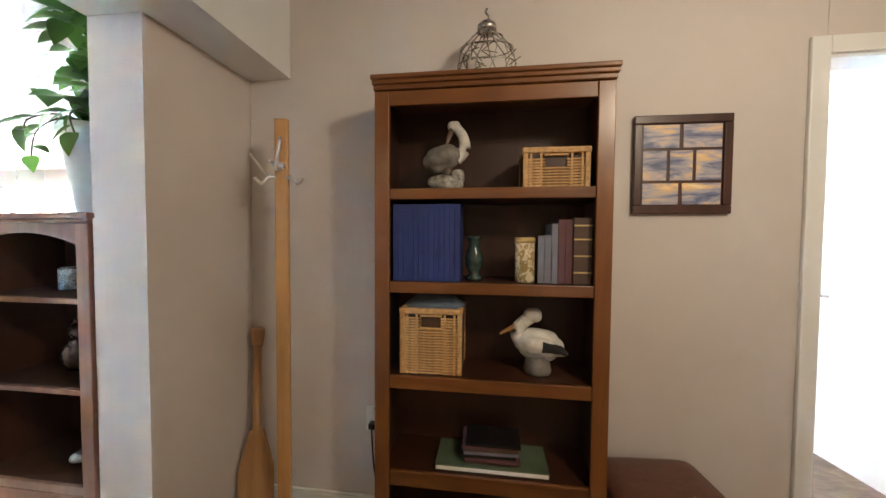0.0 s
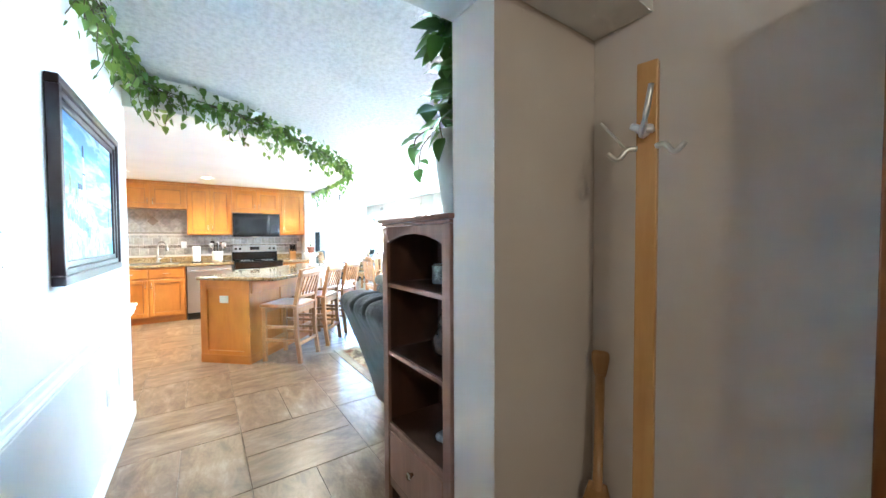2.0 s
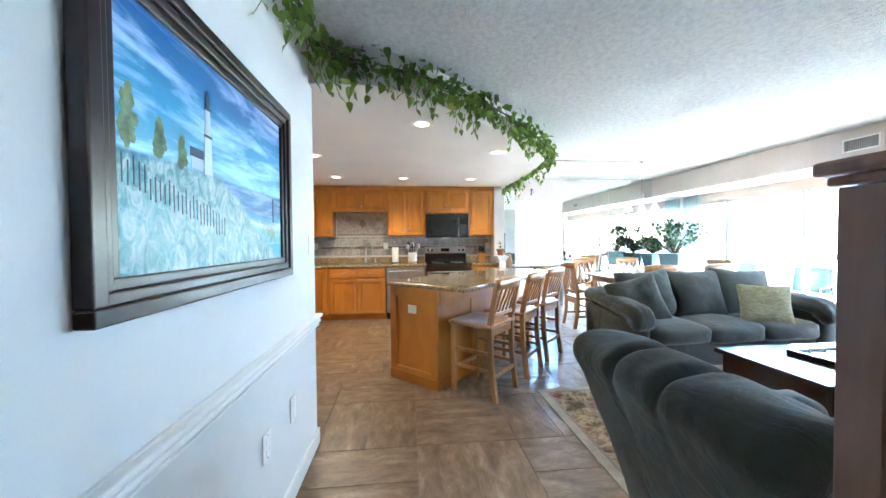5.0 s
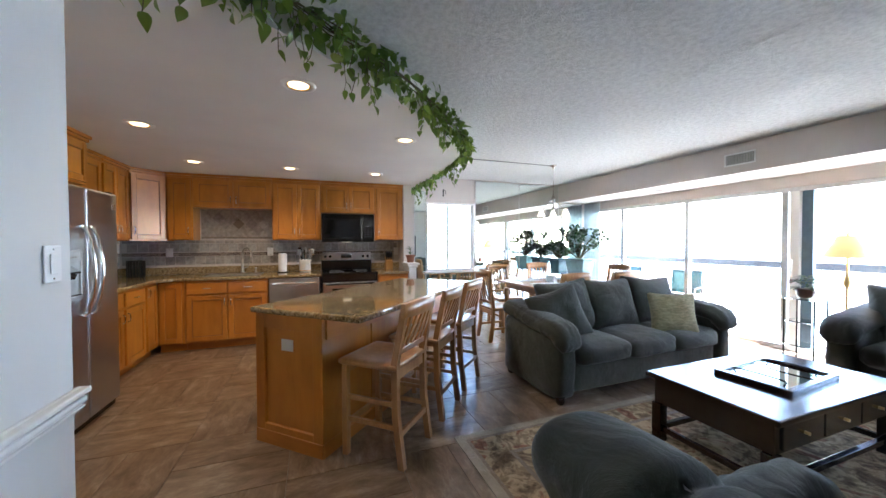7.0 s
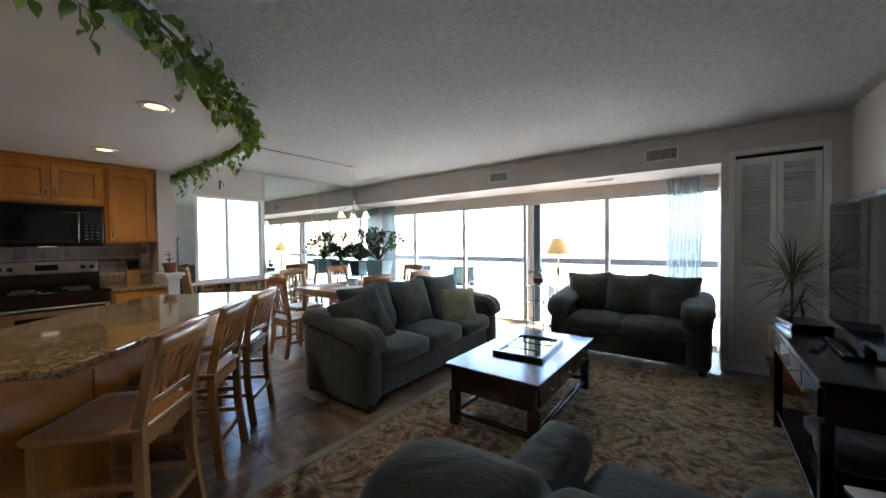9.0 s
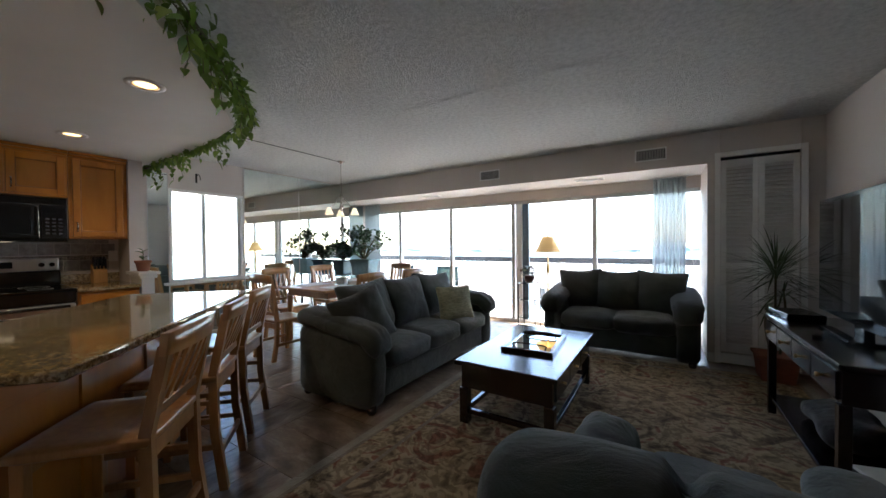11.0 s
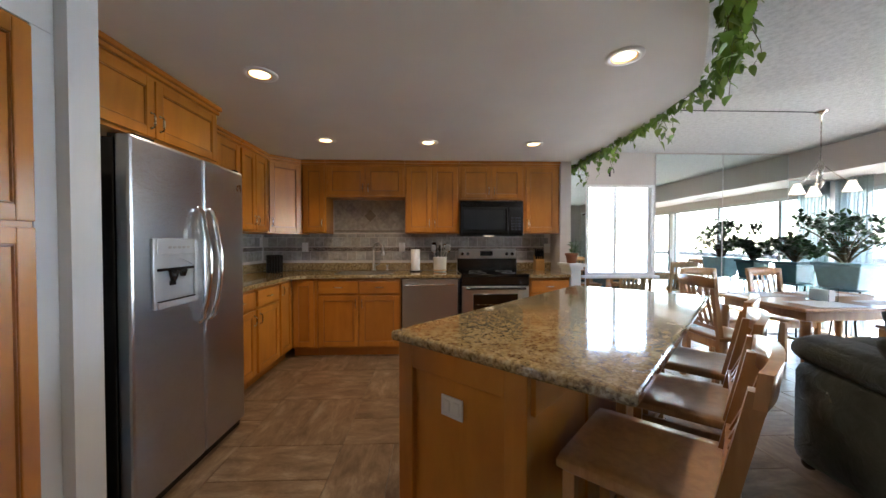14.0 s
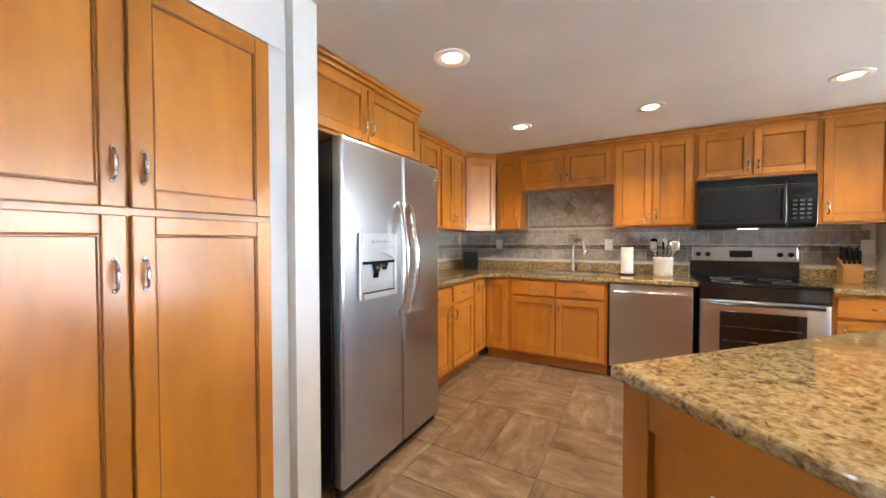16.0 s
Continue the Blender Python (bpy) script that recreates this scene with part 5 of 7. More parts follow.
def sofa(name, label, length, seats, at, rz, material=M_SOFA, depth=0.90, backs=3, inset=0.15):
    """Faces local -y; x runs along it from 0 to length."""
    s = thing(name, label, "sofa", at, rz)
    s.scale.z = 0.91
    a = 0.24
    part("base", soft(length - 0.10, depth - 0.12, 0.30, 0.05, 8, 0.0, 0.006, 1, (length / 2, depth / 2, 0.22)), material, s)
    part("back_frame", soft(length - 0.16, 0.24, 0.72, 0.09, 10, 0.01, 0.012, 2, (length / 2, depth - 0.14, 0.45), (-6, 0, 0)), material, s)
    for side in (0, 1):
        x = a / 2 + 0.01 if side == 0 else length - a / 2 - 0.01
        arm = part("arm", soft(a - 0.02, depth - 0.04, 0.63, 0.07, 8, 0.015, 0.01, 3 + side, (x, depth / 2, 0.35)), material, s)
        run = depth + 0.13
        bm = soft(a + 0.035, run, 0.16, 0.078, 16, 0.012, 0.014, 5 + side)
        for v in bm.verts:
            px, q, h = v.co.x, v.co.y + run / 2, v.co.z
            if q < 0.26:
                f = (0.26 - q) / 0.12
                y, z = 0.115 - (0.09 + h) * math.sin(f), 0.55 + (0.09 + h) * math.cos(f)
                px *= 1 - 0.10 * min(1, f)
            else:
                y, z = 0.115 + q - 0.26, 0.64 + h
            t = max(0, min(1, y / depth))
            pleat = 0.006 * math.sin(px * 70 + 9 * noise.noise(Vector((px * 5, q * 4, side)))) if q < 0.34 else 0
            v.co = (x + px, y, z + 0.022 + 0.090 * t * t * (3 - 2 * t) + pleat)
        part("arm_pad", bm, material, arm)
    sw = (length - 2 * a - 0.02) / seats
    for k in range(seats):
        x = a + 0.01 + sw * (k + 0.5)
        bm = soft(sw + 0.012, depth - 0.26, 0.19, 0.06, 10, 0.03, 0.014, 11 + k, (x, (depth - 0.26) / 2 - 0.005, 0.425))
        part("seat_cushion", bm, material, s)
    bw = (length - 2 * inset) / backs
    for k in range(backs):
        x = inset + bw * (k + 0.5)
        bm = pillow(bw + 0.05, 0.54, 0.27, 31 + k)
        bmesh.ops.transform(bm, matrix=pose(x, depth - 0.36, 0.765, -16 - 2 * (k % 2), 3 * (k - 1), 4 * (1 - k)), verts=bm.verts)
        part("back_cushion", bm, material, s)
    for x, y in ((0.09, 0.06), (length - 0.09, 0.06), (0.09, depth - 0.08), (length - 0.09, depth - 0.08)):
        part("foot", lathe([(0.022, 0), (0.035, 0.02), (0.038, 0.075)], 12, (x, y, 0)), M_ESPRESSO, s)
    return s


sofa("sofa", "dark grey green three seat sofa with loose back cushions", 2.22, 3, (-4.42, 2.60, 0), 90, inset=0.27)
sofa("loveseat", "dark grey green two seat sofa below the windows", 1.64, 2, (-3.90, 5.06, 0), 0, depth=0.90)


def throw_pillow(at, turn, size, material, label, thick=0.15):
    p = thing("throw_pillow", label, "pillow", at)
    bm = pillow(size, size * 0.94, thick, size * 7, 0.08)
    bmesh.ops.transform(bm, matrix=Euler([radians(q) for q in turn]).to_matrix().to_4x4(), verts=bm.verts)
    part("cover", bm, material, p)


throw_pillow((-4.60, 4.16, 0.625), (-17, 0, 62), 0.41, M_PILLOW, "olive patterned throw pillow on the sofa")
throw_pillow((-4.80, 2.93, 0.655), (-20, -14, 84), 0.50, M_SOFA, "dark grey green throw pillow against the sofa arm", 0.20)


def recliner(at, rz):
    r = thing("recliner", "grey green padded armchair with a puffy leaning back", "armchair", at, rz)
    m = M_RECLINER
    part("base", soft(0.76, 0.70, 0.26, 0.06, 8, 0, 0.008, 1, (0, 0.0, 0.20)), m, r)
    # leaning back: a closed profile swept across the width, with three soft lobes on its crest
    prof = smooth_line([(0.34, 0.05, 0), (0.385, 0.06, 0), (0.44, 0.22, 0), (0.535, 0.50, 0), (0.625, 0.76, 0), (0.665, 0.87, 0), (0.64, 0.935, 0), (0.55, 0.965, 0), (0.44, 0.955, 0), (0.35, 0.88, 0), (0.30, 0.74, 0), (0.26, 0.50, 0), (0.24, 0.10, 0)], 60)
    bm = bmesh.new()
    rings = []
    for i in range(65):
        u = -1 + i / 32
        e = 1 - max(0, (abs(u) - 0.80) / 0.20) ** 3 * 0.5
        ring = []
        for p in prof:
            y, z = p.x, p.y
            cy = 0.30 + 0.22 * z
            top = max(0, min(1, (z - 0.55) / 0.35))
            y = cy + (y - cy) * e
            z = z - (1 - e) * 0.10 * top
            x = u * (0.38 + 0.06 * top)
            dip = sum(math.exp(-((x + c) / 0.022) ** 2) for c in (-0.105, 0.105)) + 0.5 * (abs(u) ** 4)
            z -= (0.05 + 0.030 * dip) * top
            y += (0.012 if y < cy else -0.02) * dip * top
            fold = noise.noise(Vector((x * 5, y * 5, z * 5)))
            fine = noise.noise(Vector((x * 22 + 3 * fold, y * 6, z * 9)))
            near = math.exp(-((abs(x) - 0.105) / 0.09) ** 2)
            z += (0.012 * fold + 0.007 * near * fine) * top
            y += 0.012 * fold + 0.003 * fine * top
            ring.append(bm.verts.new((x, y, z)))
        rings.append(ring)
    n = len(prof)
    for lo, hi in zip(rings, rings[1:]):
        for k in range(n):
            bm.faces.new((lo[k], lo[(k + 1) % n], hi[(k + 1) % n], hi[k])).smooth = True
    bm.faces.new(rings[0])
    bm.faces.new(list(reversed(rings[-1])))
    bmesh.ops.recalc_face_normals(bm, faces=bm.faces[:])
    b = part("back", bm, m, r)
    part("lumbar_cushion", soft(0.44, 0.20, 0.34, 0.09, 12, 0.03, 0.02, 8, (0, 0.26, 0.58), (-16, 0, 0)), m, b)
    for sx in (-1, 1):
        a = part("arm", soft(0.17, 0.70, 0.42, 0.07, 8, 0.01, 0.012, 7 + sx, (sx * 0.31, 0.0, 0.30)), m, r)
        bm = soft(0.20, 0.74, 0.16, 0.075, 14, 0.015, 0.014, 9 + sx, (sx * 0.32, -0.02, 0.53))
        for v in bm.verts:
            t = max(0, min(1, v.co.y / 0.40))
            v.co.z += 0.14 * t * t + 0.006 * math.sin(v.co.y * 60 + 5 * noise.noise(v.co * 5))
        part("arm_pad", bm, m, a)
    part("seat_cushion", soft(0.40, 0.66, 0.20, 0.07, 10, 0.03, 0.016, 12, (0, -0.06, 0.42)), m, r)
    for x in (-0.30, 0.30):
        for y in (-0.26, 0.30):
            part("foot", lathe([(0.022, 0), (0.035, 0.02), (0.038, 0.085)], 12, (x, y, 0)), M_ESPRESSO, r)


recliner((-2.46, 1.93, 0.012), 180)


def coffee_table():
    t = thing("coffee_table", "espresso wood coffee table with drawers and low stretchers", "coffee table", (-3.51, 3.56, 0.012))
    hx, hy, H = 0.365, 0.655, 0.455
    part("top", box(-hx, hx, -hy, hy, H - 0.035, H, 0.008), M_ESPRESSO, t)
    part("apron", box(-hx + 0.04, hx - 0.04, -hy + 0.04, hy - 0.04, H - 0.20, H - 0.036, 0.003), M_ESPRESSO, t)
    for sx in (-1, 1):
        for sy in (-1, 1):
            x, y = sx * (hx - 0.06), sy * (hy - 0.06)
            part("leg", box(x - 0.032, x + 0.032, y - 0.032, y + 0.032, 0, H - 0.201, 0.004), M_ESPRESSO, t)
    for sx in (-1, 1):
        for k in range(3):
            y = -hy + 0.10 + k * 0.385
            d = part("drawer", box(sx * (hx - 0.045), sx * (hx - 0.03), y, y + 0.37, H - 0.185, H - 0.055, 0.004), M_ESPRESSO, t)
            part("knob", cyl((sx * (hx - 0.03), y + 0.185, H - 0.12), (sx * (hx - 0.008), y + 0.185, H - 0.12), 0.009), M_BRASS, d)
        x = sx * (hx - 0.06)
        part("stretcher", box(x - 0.015, x + 0.015, -hy + 0.09, hy - 0.09, 0.07, 0.105, 0.003), M_ESPRESSO, t)
    for sy in (-1, 1):
        y = sy * (hy - 0.06)
        part("stretcher", box(-hx + 0.09, hx - 0.09, y - 0.015, y + 0.015, 0.07, 0.105, 0.003), M_ESPRESSO, t)


coffee_table()
tr = thing("serving_tray", "dark wood tray with a glass inlay on the coffee table", "tray", (-3.50, 3.60, 0.468), 4)
part("rim", join_bm(box(-0.20, 0.20, -0.30, -0.265, 0, 0.03, 0.004), box(-0.20, 0.20, 0.265, 0.30, 0, 0.03, 0.004), box(-0.20, -0.165, -0.264, 0.264, 0, 0.03, 0.004), box(0.165, 0.20, -0.264, 0.264, 0, 0.03, 0.004)), M_ESPRESSO, tr)
part("inlay", box(-0.164, 0.164, -0.263, 0.263, 0.002, 0.014), M_MIRROR, tr)
for sy in (-0.20, 0.20):
    part("handle", tube(smooth_line([(-0.12, sy, 0.015), (-0.115, sy, 0.045), (0.115, sy, 0.045), (0.12, sy, 0.015)], 16), 0.006, 8), M_IRON, tr, "dark metal bar handle")


def rug():
    x0, x1, y0, y1 = -4.33, -1.50, 1.68, 5.25
    r = thing("area_rug", "tan and rust floral oriental rug with a bordered edge", "rug", ((x0 + x1) / 2, (y0 + y1) / 2, 0))
    hx, hy = (x1 - x0) / 2, (y1 - y0) / 2
    part("field", box(-hx + 0.30, hx - 0.30, -hy + 0.30, hy - 0.30, 0.001, 0.011), M_RUG, r)
    for k, (a, c, m) in enumerate(((0.0, 0.06, M_RUG_EDGE), (0.06, 0.085, M_RUG_LINE), (0.085, 0.27, M_RUG), (0.27, 0.30, M_RUG_LINE))):
        bm = join_bm(box(-hx + a, hx - a, -hy + a, -hy + c, 0.001, 0.011), box(-hx + a, hx - a, hy - c, hy - a, 0.001, 0.011), box(-hx + a, -hx + c, -hy + c, hy - c, 0.001, 0.011), box(hx - c, hx - a, -hy + c, hy - c, 0.001, 0.011))
        part("border", bm, m, r)


rug()


def tv_stand():
    t = thing("tv_stand", "dark espresso media console with drawers and open shelves", "console", (-1.945, 3.0, 0), 0)
    D, L, H = 0.50, 1.34, 0.75
    part("top", box(0, D, 0, L, H - 0.03, H, 0.006), M_ESPRESSO_SATIN, t)
    part("case", box(0.02, D - 0.01, 0.03, L - 0.03, H - 0.19, H - 0.031, 0.003), M_ESPRESSO_SATIN, t)
    for k in range(4):
        y = 0.05 + k * 0.325
        d = part("drawer", box(0.004, 0.019, y, y + 0.305, H - 0.175, H - 0.045, 0.004), M_ESPRESSO_SATIN, t)
        part("knob", lathe([(0.006, 0), (0.008, 0.012), (0.013, 0.018), (0.010, 0.026)], 12, (0, 0, 0)), M_BRASS, d).matrix_basis = pose(0.004, y + 0.152, H - 0.11, 0, -90)
    for x in (0.03, D - 0.05):
        for y in (0.03, L - 0.075):
            part("leg", box(x - 0.02, x + 0.025, y, y + 0.045, 0, H - 0.191, 0.003), M_ESPRESSO_SATIN, t)
    part("shelf", box(0.02, D - 0.02, 0.02, L - 0.02, 0.12, 0.145, 0.003), M_ESPRESSO_SATIN, t)


tv_stand()
tv = thing("television", "large flat black television on a stand", "television", (-1.66, 3.66, 0.751), -1.5)
part("panel", box(-0.03, 0.02, -0.60, 0.60, 0.07, 0.83, 0.008), M_BLACK, tv)
part("screen", box(-0.033, -0.0305, -0.575, 0.575, 0.105, 0.80), M_SCREEN, tv)
part("neck", box(-0.015, 0.03, -0.06, 0.06, 0.02, 0.095, 0.004), M_BLACK, tv)
part("foot", box(-0.12, 0.12, -0.22, 0.22, 0, 0.019, 0.006), M_BLACK_GLOSS, tv)
ds = thing("media_box", "slim black media player on the console", "media player", (-1.80, 4.22, 0.751), 8)
part("case", box(-0.10, 0.10, -0.15, 0.15, 0, 0.045, 0.004), M_BLACK, ds)
part("front_strip", box(-0.1035, -0.1005, -0.14, 0.14, 0.012, 0.03), M_CHROME, ds)
rc = thing("remote_control", "black remote control on the console", "remote", (-1.84, 3.62, 0.751), -20)
part("case", box(-0.022, 0.022, -0.09, 0.09, 0, 0.018, 0.006), M_BLACK, rc)
for k in range(6):
    part("button", box(-0.012, 0.012, -0.07 + k * 0.022, -0.06 + k * 0.022, 0.0182, 0.02), M_RAIL, rc)
gb = thing("storage_bag", "dark crumpled bag on the lower console shelf", "bag", (-1.68, 3.75, 0.145))
part("cloth", soft(0.28, 0.46, 0.12, 0.05, 10, 0.02, 0.04, 4, (0, 0, 0.065)), cloth("bag_cloth", (0.008, 0.008, 0.009)), gb)
pp = thing("paper_stack", "loose white papers on the lower console shelf", "paper", (-1.70, 3.28, 0.146), 15)
for k in range(4):
    part("sheet", box(-0.07, 0.07, -0.10, 0.10, k * 0.004, k * 0.004 + 0.003), M_PAPER, pp)


# ---------- plants ----------
def leaf_shape(bm, base, direction, up, length, width, heart=True, droop=0.25):
    d = direction.normalized()
    s = d.cross(up)
    if s.length < 1e-4:
        s = d.cross(Vector((1, 0, 0)))
    s.normalize()
    n = s.cross(d)
    prof = ((0.0, 0.25), (0.06, 0.72), (0.26, 1.0), (0.5, 0.86), (0.75, 0.5), (1.0, 0.02)) if heart else ((0.0, 0.12), (0.25, 0.7), (0.5, 1.0), (0.8, 0.6), (1.0, 0.04))
    mid, lft, rgt = [], [], []
    for t, w in prof:
        p = base + d * (t * length) - n * (droop * length * t * t)
        mid.append(bm.verts.new(p))
        lft.append(bm.verts.new(p + s * (w * width / 2) + n * 0.12 * width * w))
        rgt.append(bm.verts.new(p - s * (w * width / 2) + n * 0.12 * width * w))
    for i in range(len(prof) - 1):
        bm.faces.new((mid[i], mid[i + 1], lft[i + 1], lft[i])).smooth = True
        bm.faces.new((rgt[i], rgt[i + 1], mid[i + 1], mid[i])).smooth = True


def garland(label, path, count, spread, seed, leaf=(0.05, 0.085), drop=0.10, tail=0.35):
    g = thing("ivy_garland", label, "ivy")
    rg = random.Random(seed)
    line = smooth_line(path, 120)
    stems, leaves = bmesh.new(), bmesh.new()
    for k in range(5):
        off = [Vector((rg.uniform(-1, 1), rg.uniform(-1, 1), rg.uniform(-0.6, 0.6))) * spread * 0.5 for _ in range(14)]
        pts = []
        for i in range(0, 121, 3):
            o = off[(i // 9) % 14].lerp(off[(i // 9 + 1) % 14], (i % 9) / 9)
            fade = 1 - (1 - tail) * (i / 120) ** 2
            pts.append(line[i] + o * fade)
        bm_tube(stems, pts, 0.0035, 5)
    for k in range(count):
        u = rg.random() ** 0.9
        i = min(int(u * 120), 119)
        fade = 1 - (1 - tail) * (i / 120) ** 2
        p = line[i].lerp(line[i + 1], rg.random()) + Vector((rg.gauss(0, 0.45), rg.gauss(0, 0.45), rg.gauss(-0.05, 0.85))) * spread * fade
        p.z = min(p.z, CEIL - 0.012)
        d = Vector((rg.uniform(-1, 1), rg.uniform(-1, 1), rg.uniform(-1.6, 0.1)))
        L = rg.uniform(*leaf)
        leaf_shape(leaves, p, d, Vector((rg.uniform(-0.5, 0.5), rg.uniform(-0.5, 0.5), 1)), L, L * rg.uniform(0.55, 0.8))
    # hanging tendrils
    for k in range(int(count / 22)):
        i = rg.randrange(5, 116)
        p = line[i] + Vector((rg.uniform(-1, 1), rg.uniform(-1, 1), -0.3)) * spread * 0.5
        n = rg.randrange(2, 5)
        pts = [p]
        for q in range(n):
            p = p + Vector((rg.uniform(-0.03, 0.03), rg.uniform(-0.03, 0.03), -drop * rg.uniform(0.15, 0.4)))
            pts.append(p)
            L = rg.uniform(*leaf)
            leaf_shape(leaves, p, Vector((rg.uniform(-1, 1), rg.uniform(-1, 1), -0.7)), Vector((0, 0, 1)), L, L * 0.7)
        bm_tube(stems, pts, 0.002, 4)
    part("stem", stems, M_STEM, g)
    tagged(part("leaves", leaves, M_LEAF_MIX, g), kind="stuff")


def leaf_material(name, stops, glow_through, share):
    m, nt, b = mat(name, 0.35)
    gg = nt.nodes.new("ShaderNodeNewGeometry")
    nt.links.new(ramp(nt, gg.outputs["Random Per Island"], stops), b.inputs["Base Color"])
    b.inputs["Coat Weight"].default_value = 0.15
    tl = nt.nodes.new("ShaderNodeBsdfTranslucent")
    tl.inputs[0].default_value = (*glow_through, 1)
    ml = nt.nodes.new("ShaderNodeMixShader")
    ml.inputs[0].default_value = share
    nt.links.new(b.outputs[0], ml.inputs[1])
    nt.links.new(tl.outputs[0], ml.inputs[2])
    nt.links.new(ml.outputs[0], nt.nodes["Material Output"].inputs[0])
    return m


M_LEAF_MIX = leaf_material("ivy_leaf", [(0.0, (0.036, 0.08, 0.018)), (0.5, (0.09, 0.165, 0.032)), (0.85, (0.19, 0.28, 0.058)), (1.0, (0.34, 0.39, 0.10))], (0.24, 0.38, 0.05), 0.32)
M_POTHOS = leaf_material("pothos_leaf", [(0.0, (0.025, 0.07, 0.018)), (0.6, (0.06, 0.14, 0.03)), (1.0, (0.14, 0.26, 0.05))], (0.20, 0.42, 0.05), 0.32)

garland("long green ivy garland along the wall top and ceiling edge", [(-1.95, 0.06, 2.46), (-2.6, 0.06, 2.45), (-3.3, 0.08, 2.43), (-3.60, 0.20, 2.40), (-3.69, 0.45, 2.385), (-3.82, 0.76, 2.38), (-4.12, 1.14, 2.375), (-4.51, 1.54, 2.355), (-4.90, 1.92, 2.325), (-5.22, 2.17, 2.30)], 950, 0.072, 5, (0.042, 0.082), 0.22, 0.9)
garland("thin trailing ivy end along the ceiling edge", [(-5.18, 2.14, 2.32), (-5.40, 2.28, 2.30), (-5.9, 2.34, 2.30), (-6.6, 2.36, 2.28), (-7.2, 2.36, 2.25), (-7.75, 2.33, 2.20)], 360, 0.045, 9, (0.05, 0.085), 0.2, 0.6)


def jade_plant(at, size, seed, pot, label, height=0.25, trough=False):
    p = thing("potted_plant", label, "plant", at)
    if trough:
        w = 0.24 if size > 0.4 else 0.15
        bm = box(-w, w, -0.13, 0.13, 0.001, height - 0.035, 0.012)
        for v in bm.verts:
            k = 0.78 + 0.22 * v.co.z / height
            v.co.x, v.co.y = v.co.x * k, v.co.y * k
        part("pot", bm, pot, p)
        part("rim", box(-w - 0.012, w + 0.012, -0.142, 0.142, height - 0.034, height, 0.008), pot, p)
    else:
        part("pot", lathe([(0.09, 0), (0.10, 0.02), (0.13, height - 0.03), (0.14, height - 0.03), (0.14, height), (0.12, height), (0.11, height - 0.03)], 20), pot, p)
    rg = random.Random(seed)
    st, lv = bmesh.new(), bmesh.new()
    for k in range(24):
        a = rg.uniform(0, 6.28)
        rr = rg.uniform(0.1, 1.0)
        tip = Vector((math.cos(a) * size * rr, math.sin(a) * size * rr, height + size * rg.uniform(0.25, 1.0)))
        pts = [Vector((0, 0, height - 0.03)), Vector((tip.x * 0.4, tip.y * 0.4, height + (tip.z - height) * 0.55)), tip]
        bm_tube(st, smooth_line(pts, 6), 0.012, 6, 0.004)
        for q in range(30):
            c = tip + Vector((rg.gauss(0, 1), rg.gauss(0, 1), rg.gauss(0, 0.8))) * size * 0.105
            leaf_shape(lv, c, Vector((rg.uniform(-1, 1), rg.uniform(-1, 1), rg.uniform(-0.2, 1))), Vector((0, 0, 1)), 0.080, 0.052, False, 0.1)
    part("stem", st, M_STEM, p)
    tagged(part("leaves", lv, M_LEAF_DARK, p), kind="stuff")


def plant_stand(at, h, label):
    s = thing("plant_stand", label, "stand", at)
    part("top", lathe([(0.17, h - 0.02), (0.17, h), (0.165, h + 0.003)], 24), M_POT_TEAL, s)
    for k in range(3):
        a = k * 2.094
        part("leg", tube([(0.14 * math.cos(a), 0.14 * math.sin(a), 0), (0.10 * math.cos(a), 0.10 * math.sin(a), h * 0.5), (0.14 * math.cos(a), 0.14 * math.sin(a), h - 0.02)], 0.010, 8), M_IRON, s)


plant_stand((-7.16, 5.28, 0), 0.75, "dark three legged plant stand by the window")
jade_plant((-7.16, 5.28, 0.754), 0.50, 3, M_POT_BLUE, "bushy jade plant in a pale blue planter", 0.29, True)
plant_stand((-7.72, 5.28, 0), 0.75, "dark three legged plant stand by the mirror")
jade_plant((-7.72, 5.28, 0.754), 0.27, 8, M_POT_TEAL, "small jade plant in a teal planter", 0.27, True)


def dracaena(at):
    p = thing("dracaena", "spiky dracaena plant in a square terracotta pot", "plant", at)
    bm = box(-0.14, 0.14, -0.14, 0.14, 0.001, 0.22, 0.012)
    for v in bm.verts:
        k = 0.82 + 0.18 * v.co.z / 0.22
        v.co.x, v.co.y = v.co.x * k, v.co.y * k
    part("pot", bm, M_TERRA, p)
    part("rim", box(-0.155, 0.155, -0.155, 0.155, 0.221, 0.25, 0.008), M_TERRA, p)
    rg = random.Random(2)
    for k, (dx, top) in enumerate(((0.0, 1.06), (0.05, 0.86), (-0.05, 0.72))):
        stalk = smooth_line([(dx * 0.6, 0, 0.24), (dx * 1.4, 0.01, 0.24 + (top - 0.24) * 0.55), (dx, 0.0, top)], 10)
        st = part("stalk", tube(stalk, 0.011, 8, 0.008), M_STEM, p)
        lv = bmesh.new()
        for q in range((130, 40, 24)[k]):
            a, el = rg.uniform(0, 6.28), -0.3 + 1.75 * rg.random() ** 1.4 if k == 0 else rg.uniform(-0.5, 0.7)
            L = rg.uniform(0.32, 0.48) * (1.0, 0.75, 0.6)[k]
            d = Vector((math.cos(a) * math.cos(el), math.sin(a) * math.cos(el), math.sin(el)))
            leaf_shape(lv, Vector((dx, 0.0, top - 0.14 * rg.random())), d, Vector((0, 0, 1)), L, 0.013, False, 0.22)
        tagged(part("leaves", lv, M_DRACAENA, st), kind="stuff")


dracaena((-1.72, 5.15, 0))


